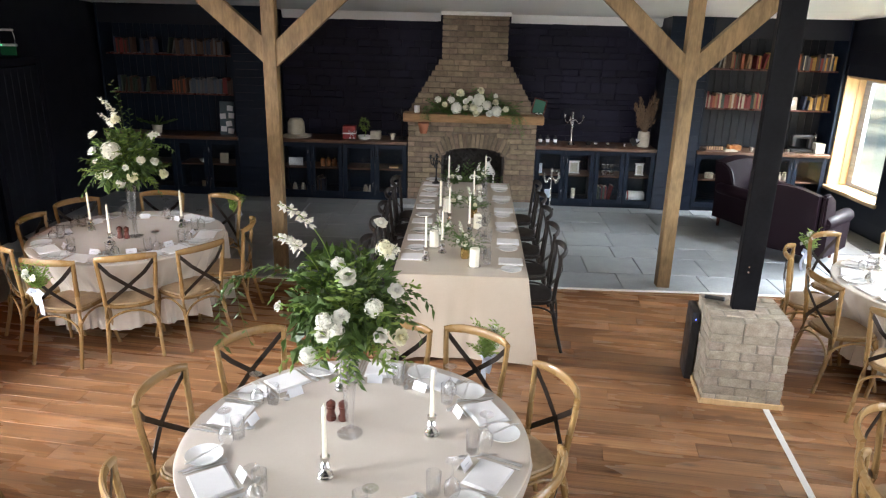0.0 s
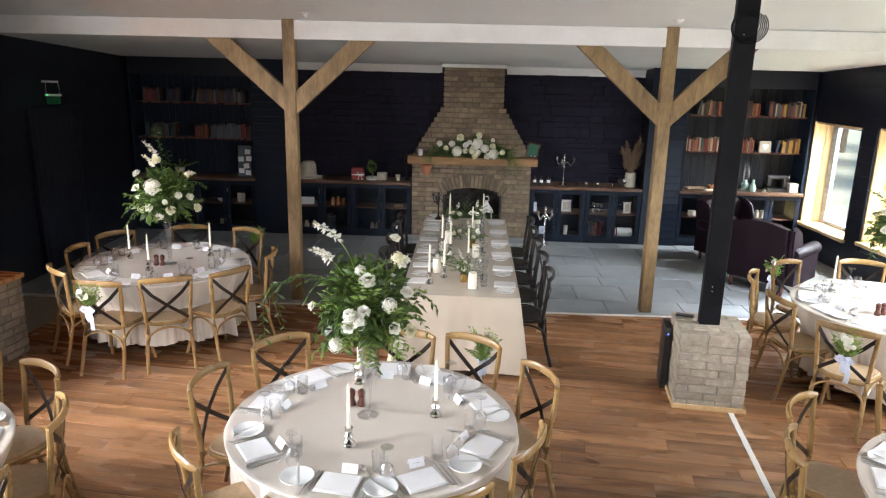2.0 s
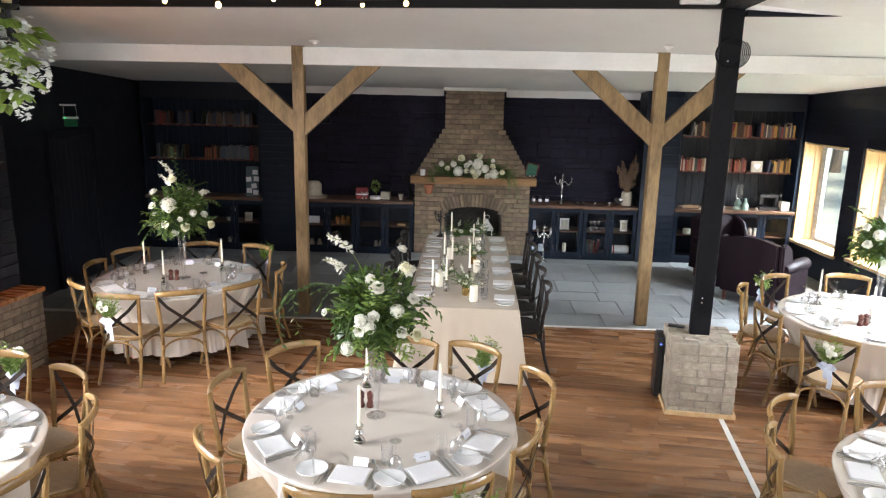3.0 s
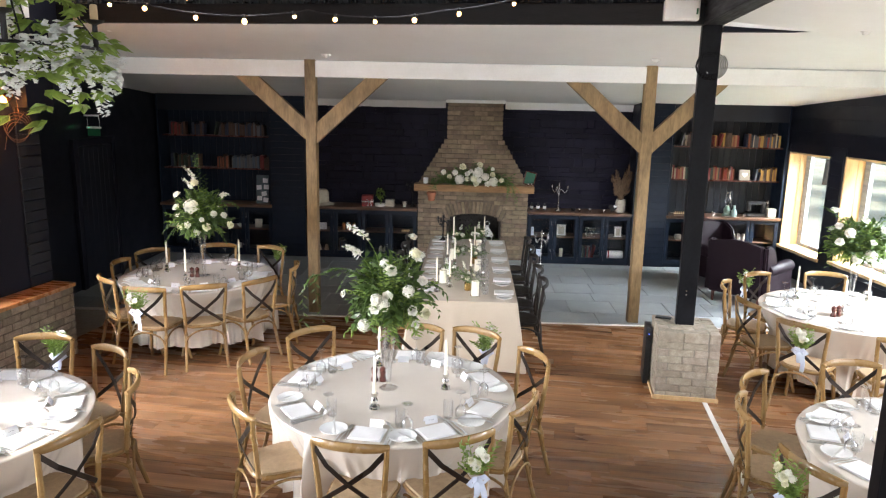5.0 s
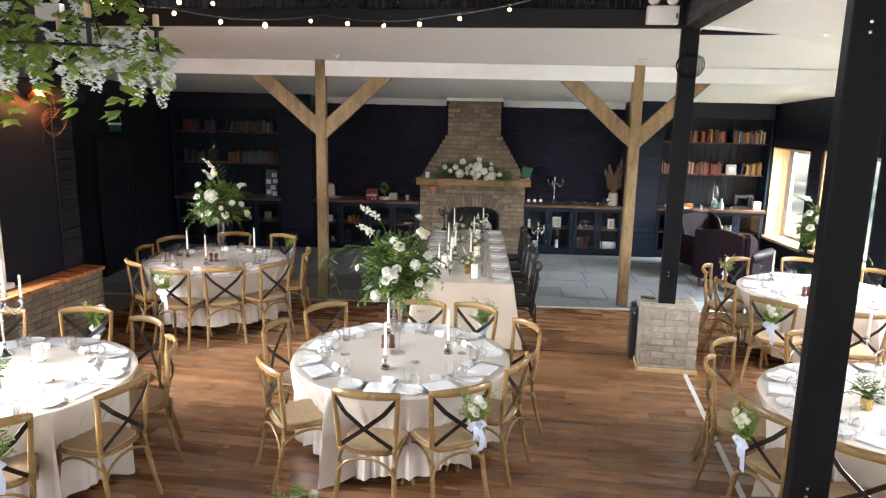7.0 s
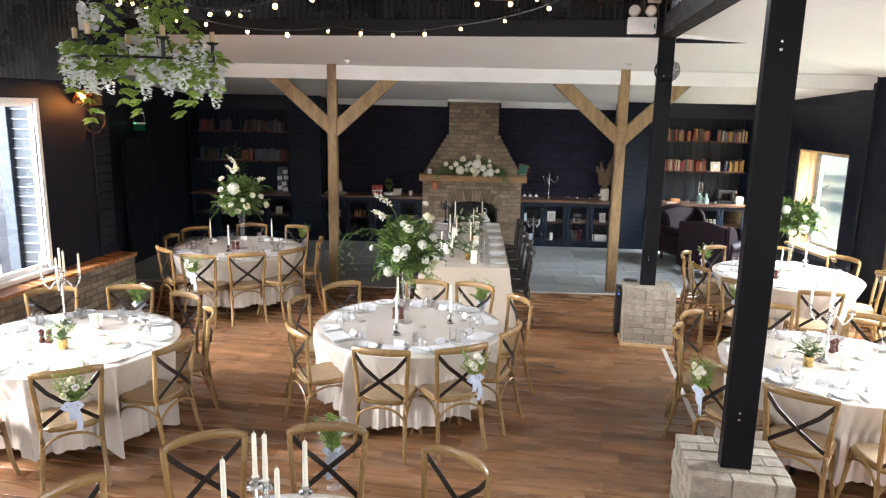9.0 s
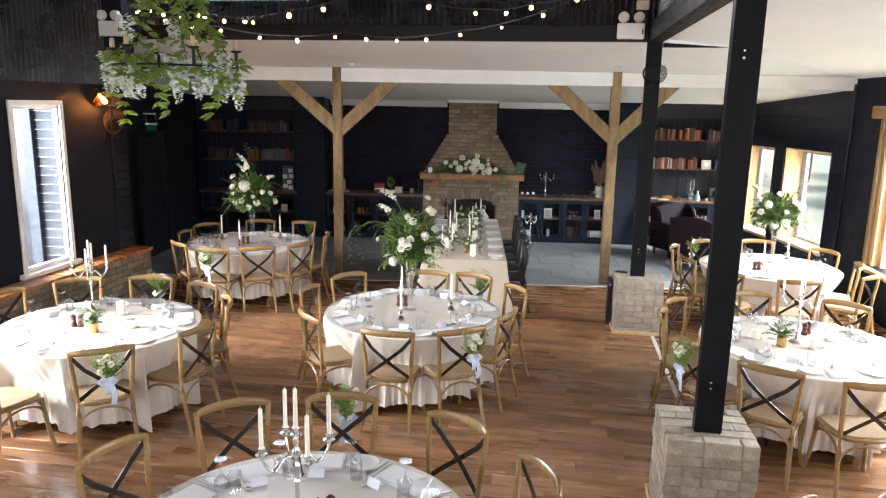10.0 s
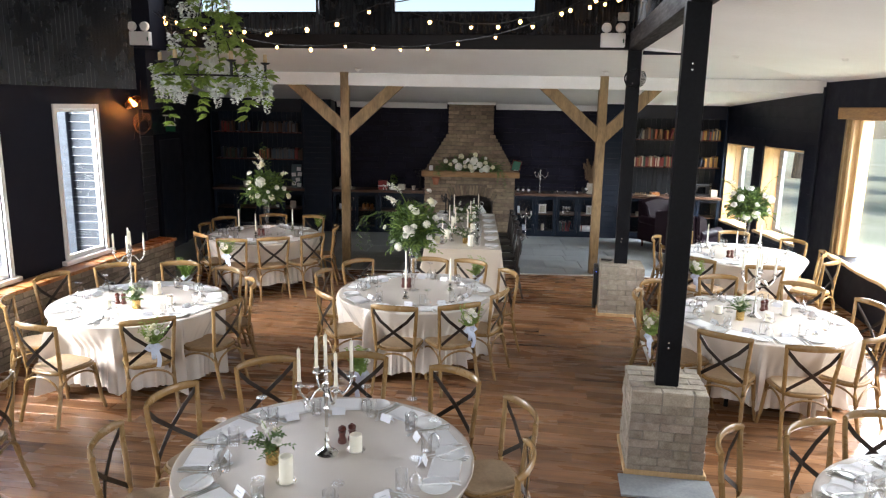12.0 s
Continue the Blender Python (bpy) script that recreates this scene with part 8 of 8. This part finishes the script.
def emergency_unit(m):
    t = thing("emergency_light", m, "white twin spot emergency light box", "emergency light", "emergency lights")
    part("box", soft_box(-0.15, 0.15, -0.09, 0, 0, 0.17, 0.008), WHITE_PAINT, t)
    for s in (-1, 1):
        bm = bmesh.new()
        lathe(bm, [(0, 0.05), (0.05, 0.045), (0.062, 0.01), (0.062, 0.0), (0.05, -0.004), (0, -0.002)], 20, m=pose(s * 0.085, -0.05, 0.235, 82))
        part("spot", bm, WHITE_PAINT, t, "round white spot lamp", smooth=True)
        part("bracket", soft_box(s * 0.085 - 0.012, s * 0.085 + 0.012, -0.05, -0.03, 0.17, 0.2, 0.003), WHITE_PAINT, t)
    bm = bmesh.new()
    box(bm, 0.12, 0.135, -0.0935, -0.0905, 0.05, 0.10)
    part("indicator", bm, EXIT_GREEN, t, "small green indicator")


emergency_unit(pose(-4.97, 5.146, 3.43))
emergency_unit(mG @ pose(lenG - 0.30, -0.065, 3.475))
thing("alarm_box", mG @ pose(lenG - 0.18, -0.03, 3.80), "small beige alarm box on the gable", "alarm box", bm=soft_box(-0.07, 0.07, -0.05, 0, 0, 0.10, 0.006), material=STONEWARE)

cl = thing("copper_lamp", mL @ pose(on_left(4.92), -0.01, 2.66), "copper wall lamp with an amber bulb, lit", "wall lamp")
bm = bmesh.new()
sweep(bm, [(0, 0, 0.14), (0, -0.05, 0.15), (0, -0.08, 0.09)], 0.008)
part("arm", bm, IRON, cl, smooth=True)
bm = bmesh.new()
lathe(bm, [(0.03, 0.08), (0.035, 0.05), (0.055, 0.03), (0.122, 0.0), (0.119, -0.002), (0.053, 0.026), (0.033, 0.046)], 28, m=pose(0, -0.10, 0.03, -46, 10))
part("shade", bm, COPPER, cl, "shallow copper shade", smooth=True)
bm = bmesh.new()
lathe(bm, [(0.013, 0.05), (0.016, 0.02), (0.03, -0.03), (0.026, -0.06), (0, -0.075)], 14, m=pose(0, -0.10, 0.03, -46, 10))
part("bulb", bm, AMBER, cl, "glowing amber filament bulb", smooth=True)
amber = bpy.data.lights.new("amber_lamp_light", "POINT")
amber.energy, amber.color, amber.shadow_soft_size = 9.0, (1.0, 0.36, 0.07), 0.03
new("amber_lamp_light", amber).matrix_world = cl.matrix_world @ pose(-0.03, -0.13, -0.06)
cc = thing("cable_coil", mL @ pose(on_left(5.10), -0.10, 2.36, 0, 0, -35), "coil of orange cable hanging on the wall", "cable")
bm = bmesh.new()
pts = [(0.02, 0, 0.62), (0.015, 0, 0.3), (0.03, -0.002, 0.12)] + [((0.085 + 0.010 * a / 28) * math.cos(a * math.tau / 28 + 1.2), -0.006 * a / 28, 0.02 * a / 28 + (0.10 + 0.010 * a / 28) * math.sin(a * math.tau / 28 + 1.2)) for a in range(28 * 4)] + [(-0.10, -0.03, -0.02), (-0.13, -0.03, -0.16)]
sweep(bm, pts, 0.0032)
part("coil", bm, ORANGE_CABLE, cc, smooth=True)

cb2 = thing("cable_coil", pose(PIERS[0][0], PIERS[0][1] + 0.08, 3.10, 0, 0, HALL), "coil of black cable hung round the steel post", "cable")
bm = bmesh.new()
pts = [(-0.012 + 0.005 * a / 32 + (0.095 + 0.008 * a / 32) * math.cos(a * math.tau / 32), -0.10 - 0.006 * a / 32, (0.075 + 0.010 * a / 32) * math.sin(a * math.tau / 32)) for a in range(33 * 5)]
sweep(bm, pts, 0.0045)
part("coil", bm, BLACK_STEEL, cb2, smooth=True)

for x, y in ((-2.35, 6.78), (1.42, 6.72), (3.4, 3.6), (2.6, 4.6)):
    z = min(za(y), 3.16 + 0.105 * max(0, 4.75 - x)) if x > 1.5 else za(y)
    bm = bmesh.new()
    lathe(bm, [(0, -0.045), (0.025, -0.043), (0.032, -0.025), (0.05, -0.02), (0.055, 0.0), (0, 0.004)], 18)
    thing("smoke_detector", pose(x, y, z + 0.004, 5), "small white smoke detector on the ceiling", "smoke detector", "smoke detectors", bm=bm, material=WHITE_PAINT, smooth=True)

sp = thing("speaker", pose(1.222, 5.27, 0.0, 0, 0, HALL - 2), "slim black portable speaker leaning on the pier", "speaker")
part("case", soft_box(-0.05, 0.012, -0.13, 0.13, 0.0, 0.58, 0.014, 2), BLACK_PLASTIC, sp, smooth=True)
part("grille", soft_box(-0.045, 0.006, -0.136, -0.129, 0.04, 0.50, 0.002), IRON, sp)
bm = bmesh.new()
lathe(bm, [(0, 0.002), (0.006, 0.001), (0.006, 0)], 10, m=pose(-0.02, -0.131, 0.52, 90))
part("indicator", bm, glow("blue_indicator", (0.08, 0.15, 1.0), 3.0), sp, "small blue indicator light")
thing("phone", pose(1.33, 5.22, 0.671, 0, 0, -22), "black phone lying on the brick pier", "phone", bm=soft_box(-0.075, 0.075, -0.035, 0.035, 0, 0.012, 0.004), material=BLACK_PLASTIC)

# ---- pieces of the setting: bricks, stones, boards, slates and planks ----


def brick_mesh(l, d, h, seed):
    r0 = random.Random(seed)
    bm = bmesh.new()
    add_soft_box(bm, 0, l, 0, d, 0, h, 0.006)
    for v in bm.verts:
        v.co += Vector((r0.uniform(-0.004, 0.004), r0.uniform(-0.006, 0.0015), r0.uniform(-0.0035, 0.0035)))
    return bm


def brick_set(mt, h):
    return {(k, i): finish("brick", brick_mesh(l, 0.10, h, 7 * i + k), mt) for k, l in ((0, 0.218), (1, 0.104)) for i in range(4)}


def run_bricks(parent, meshes, m, x0, x1, z, rng, offset):
    """A course along the pose's x, its face at y = 0, in running bond."""
    x = x0
    first = True
    while x < x1 - 0.02:
        want = 0.104 if first and offset else 0.218
        first = False
        l = min(want, x1 - x)
        if x1 - x - l < 0.06:
            l = x1 - x
        k = 0 if l > 0.15 else 1
        base = 0.218 if k == 0 else 0.104
        me = meshes[k, rng.randrange(4)]
        mesh_part("brick", me, parent, m @ pose(x, rng.uniform(-0.003, 0.003), z, 0, 0, rng.uniform(-0.4, 0.4)) @ Matrix.Diagonal((l / base, 1, 1, 1)))
        x += l + 0.010


LEDGE_BRICK = surface("brown_grey_ledge_brick", (0.155, 0.115, 0.082), (0.34, 0.27, 0.20), 0.85, scale=12, grain=100, bump=0.6, depth=0.006, spread=0.26, hue=0.014)
PALE = brick_set(BRICK, 0.066)
LEDGE = brick_set(LEDGE_BRICK, 0.064)
PALE_TALL = brick_set(BRICK, 0.098)
BROWN = brick_set(HEARTH_BRICK, 0.066)
rng = random.Random(101)

# piers
for px, py in PIERS[:2]:
    w = 0.28
    t = thing("brick_pier", pose(px, py, 0, 0, 0, HALL), "buff grey brick pier with a pine skirting", "pier", "brick piers")
    bm = bmesh.new()
    box(bm, -w + 0.006, w - 0.006, -w + 0.006, w - 0.006, 0, 0.662)
    part("core", bm, MORTAR, t)
    for s in range(4):
        side = pose(0, 0, 0, 0, 0, 90 * s)
        bm = soft_box(-w - 0.02, w + 0.02 - 0.0, -w - 0.022, -w - 0.004, 0, 0.042, 0.004)
        part("skirting", bm, PINE, t, "pale pine skirting", m=side)
        for c in range(8):
            z = 0.008 + c * 0.0705
            inner = c % 2 == s % 2
            run_bricks(t, PALE, side @ pose(0, -w, 0), -w + (0.104 if inner else 0), w - (0.0 if not inner else 0.104), z, rng, 0)
    # top course laid across
    for r in range(5):
        y = -w + r * 0.113
        if r in (0, 4):
            run_bricks(t, PALE_TALL, pose(0, y, 0), -w, w, 0.570, rng, 0 if r else 0)
        else:
            run_bricks(t, PALE_TALL, pose(0, y, 0), -w, w, 0.570, rng, r % 2)
bm = soft_box(-0.345, 0.32, -0.62, -0.315, -0.016, 0.012, 0.004)
thing("slate_pad", pose(PIERS[1][0], PIERS[1][1], 0.003, 0, 0, HALL), "grey slate slab on the floor before a pier", "slab", kind="structure", bm=bm, material=SLATE)
a, b = Vector((1.64, 4.72, 0)), Vector((1.235, 1.22, 0))
mW, lw = along(a[:2], b[:2])
thing("floor_strip", mW, "narrow white strip along the floor between the piers", "trim", kind="structure", bm=soft_box(0, lw, -0.022, 0.022, -0.01, 0.004, 0.0015), material=WHITE_PAINT)

# fireplace bricks
def allowed(z0, z1, x0, x1):
    """Stretches of a course that lie outside the opening and its arch."""
    out, start = [], None
    n_ = 200
    for i in range(n_ + 1):
        x = x0 + (x1 - x0) * i / n_
        u = (x - (OX0 + OX1) / 2) / ((OX1 - OX0) / 2)
        ring = OSPR + 0.02 + (OTOP + 0.215 - OSPR - 0.02) * math.sqrt(max(0.0, 1 - (u / 1.16) ** 2 * 0.8)) if abs(u) < 1.16 else 0
        blocked = (OX0 - 0.006 < x < OX1 + 0.006 and z0 < OSPR + 0.03) or (abs(u) < 1.16 and z0 < ring and z1 > OSPR - 0.03)
        if not blocked and start is None:
            start = x
        if (blocked or i == n_) and start is not None:
            if x - start > 0.04:
                out.append((start, x))
            start = None
    return out


mF = pose(0, FY, 0)
for c in range(16):
    z = 0.006 + c * 0.0778
    for x0, x1 in allowed(z, z + 0.07, FX0, FX1):
        run_bricks(fire, BROWN, mF, x0, x1, z, rng, c % 2)
cxm = (OX0 + OX1) / 2
for i in range(19):
    u = -1.09 + 2.18 * i / 18
    x = cxm + u * (OX1 - OX0) / 2
    z = OSPR + (OTOP - OSPR) * math.sqrt(max(0.0, 1 - min(abs(u), 1) ** 2 * 0.96)) - (0.03 if abs(u) > 1.02 else 0)
    m = mF @ pose(x, 0, z + 0.004, 0, u * 26) @ pose(0.025, 0, 0, 0, -90)
    mesh_part("brick", BROWN[0, i % 4], fire, m @ Matrix.Diagonal((0.95, 1, 0.72, 1)))
for c in range(19):
    z = 1.262 + 0.0795 * c
    if z > 2.74:
        break
    u = max(0.0, min(1.0, (z - 1.36) / 0.77))
    run_bricks(fire, BROWN, mF, HX0 + (SX0 - HX0) * u, HX1 + (SX1 - HX1) * u, z, rng, c % 2)
bm = soft_box(SX0 - 0.03, SX1 + 0.03, FY - 0.03, 11.0, 2.735, 2.79, 0.006)
part("crown_trim", bm, WHITE_PAINT, fire, "white moulding at the top of the chimney")
# herringbone at the back of the firebox
FIREBRICK = [finish("firebrick", brick_mesh(0.105, 0.02, 0.048, 60 + i), SOOT) for i in range(3)]
for i in range(12):
    for j in range(8):
        mesh_part("firebrick", FIREBRICK[(i + j) % 3], fire, pose(-1.02 + i * 0.076, 10.958, 0.10 + j * 0.095, 0, 45 if i % 2 else -45))

# ledge bricks
for c in range(10):
    z = 0.004 + c * 0.0745
    run_bricks(ledge, LEDGE, pose(0, -0.25, 0), on_left(1.35), S1, z, rng, c % 2)
    run_bricks(ledge, LEDGE, pose(S1, -0.25, 0, 0, 0, 90), 0.10, 0.245, z, rng, 0)

# painted stones of the back wall
UNIT_STONES = []
for i in range(6):
    r0 = random.Random(300 + i)
    bm = bmesh.new()
    add_soft_box(bm, 0, 1, 0, 1, 0, 1, 0.07)
    bmesh.ops.subdivide_edges(bm, edges=bm.edges[:], cuts=1)
    for v in bm.verts:
        v.co += Vector((r0.uniform(-0.02, 0.02), r0.uniform(-0.12, 0.12), r0.uniform(-0.04, 0.04)))
    UNIT_STONES.append(finish("stone", bm, NAVY_STONE, True))
r0 = random.Random(55)
for x0, x1 in ((-3.53, -1.0), (-0.2, 2.15)):
    z = 0.93
    while z < 2.62:
        h = min(r0.uniform(0.07, 0.17), 2.645 - z)
        x = x0
        while x < x1 - 0.03:
            l = min(r0.uniform(0.12, 0.38), x1 - x)
            dp = r0.uniform(0.010, 0.045)
            mesh_part("stone", UNIT_STONES[r0.randrange(6)], wall_north, pose(x, 11.06 - dp, z) @ Matrix.Diagonal((l - 0.003, dp + 0.01, h - 0.003, 1)))
            x += l
        z += h

# wide boards on the back room's right wall
HOLES = [(W1[0], W1[1], 0.42, 2.05), (W2[0], W2[1], 0.47, 2.08)]
z = 0.0
while z < 3.2:
    h = 0.20
    segs = [(0.0, lenR)]
    for a0, a1, b0, b1 in HOLES:
        if z + h > b0 + 0.02 and z < b1 - 0.02:
            segs = [q for s0, s1 in segs for q in ((s0, min(s1, a0)), (max(s0, a1), s1)) if q[1] - q[0] > 0.02]
    for s0, s1 in segs:
        z0, z1 = z, z + h - 0.006
        for a0, a1, b0, b1 in HOLES:
            if s0 < a1 - 0.01 and s1 > a0 + 0.01:
                if z0 < b0 < z1:
                    z1 = b0
                if z0 < b1 < z1:
                    z0 = b1
        bm = bmesh.new()
        v = [bm.verts.new(p) for x in (s0, s1) for p in ((x, 0.0, z0), (x, -0.030, z0), (x, -0.030, z0 + 0.015), (x, -0.010, z1), (x, 0.0, z1))]
        bm.faces.new(v[:5]), bm.faces.new(v[5:])
        for k in range(5):
            bm.faces.new((v[k], v[(k + 1) % 5], v[5 + (k + 1) % 5], v[5 + k]))
        part("board", bm, NAVY_PAINT, wall_east)
    z += h
for a0, a1, b0, b1 in HOLES:
    for e0 in (a0 - 0.022, a1 + 0.002):
        part("jamb_bead", soft_box(e0, e0 + 0.020, -0.036, 0.0, b0, b1, 0.004), NAVY_PAINT, wall_east)
part("corner_post", soft_box(lenR - 0.04, lenR + 0.05, -0.045, 0.04, 0, 3.1, 0.006), NAVY_PAINT, wall_east)

# slate flags
bm = bmesh.new()
add_soft_box(bm, 0, 1, 0, 1, -0.016, 0.0, 0.004)
FLAG = finish("flagstone", bm, SLATE)
r0 = random.Random(12)
y = 7.088
while y < 10.52:
    h = min(r0.choice((0.42, 0.5, 0.58)), 10.54 - y)
    x = -6.14 + r0.uniform(-0.4, 0)
    while x < 4.98:
        l = r0.uniform(0.45, 0.95)
        xa, xb = max(x, -6.14), min(x + l, 4.98)
        if xb - xa > 0.08 and h > 0.05:
            mesh_part("flagstone", FLAG, slate_floor, pose(xa + 0.004, y + 0.004, r0.uniform(-0.0015, 0.0015)) @ Matrix.Diagonal((xb - xa - 0.009, h - 0.009, 1, 1)))
        x += l
    y += h

# floor boards, along the hall's width
PL, PW = 1.25, 0.16
bm = bmesh.new()
add_soft_box(bm, 0, PL - 0.0008, 0, PW - 0.0012, -0.014, 0.0, 0.0011)
PLANK = finish("plank", bm, FLOOR_WOOD)
turn = pose(0, 0, 0, 0, 0, HALL)
far = bmesh.new()
r0 = random.Random(64)
single = 0
row = -int(7.5 / PW)
while row * PW < 8.2:
    v0 = row * PW
    u0 = -7.6 + r0.uniform(-PL, 0)
    while u0 < 6.2:
        mid = turn @ Vector((u0 + PL / 2, v0 + PW / 2, 0))
        ends = [turn @ Vector((u0 + q * PL, v0 + PW, 0)) for q in (0, 1)]
        if -6.8 < mid.x < 5.6 and mid.y < 7.7:
            near = -3.4 < mid.x < 1.9 and -0.35 < mid.y < 5.4 and single < 300
            if near:
                mesh_part("plank", PLANK, wood_floor, turn @ pose(u0, v0, 0))
                single += 1
            else:
                add_soft_box(far, u0, u0 + PL - 0.0008, v0, v0 + PW - 0.0012, -0.014, 0.0, 0.0011)
        u0 += PL
    row += 1
inv = turn.inverted()
bmesh.ops.bisect_plane(far, geom=far.verts[:] + far.edges[:] + far.faces[:], plane_co=inv @ Vector((0, 7.045, 0)), plane_no=inv.to_3x3() @ Vector((0, 1, 0)), clear_outer=True)
for p_, n_ in (((mL @ Vector((0, 0.10, 0))), (mL.to_3x3() @ Vector((0, 1, 0)))), ((mE @ Vector((0, 0.2, 0))), (mE.to_3x3() @ Vector((0, 1, 0))))):
    bmesh.ops.bisect_plane(far, geom=far.verts[:] + far.edges[:] + far.faces[:], plane_co=inv @ p_, plane_no=inv.to_3x3() @ n_, clear_outer=True)
rest = part("planks", far, FLOOR_WOOD_FAR, wood_floor, m=turn)
tagged(rest, kind="stuff")
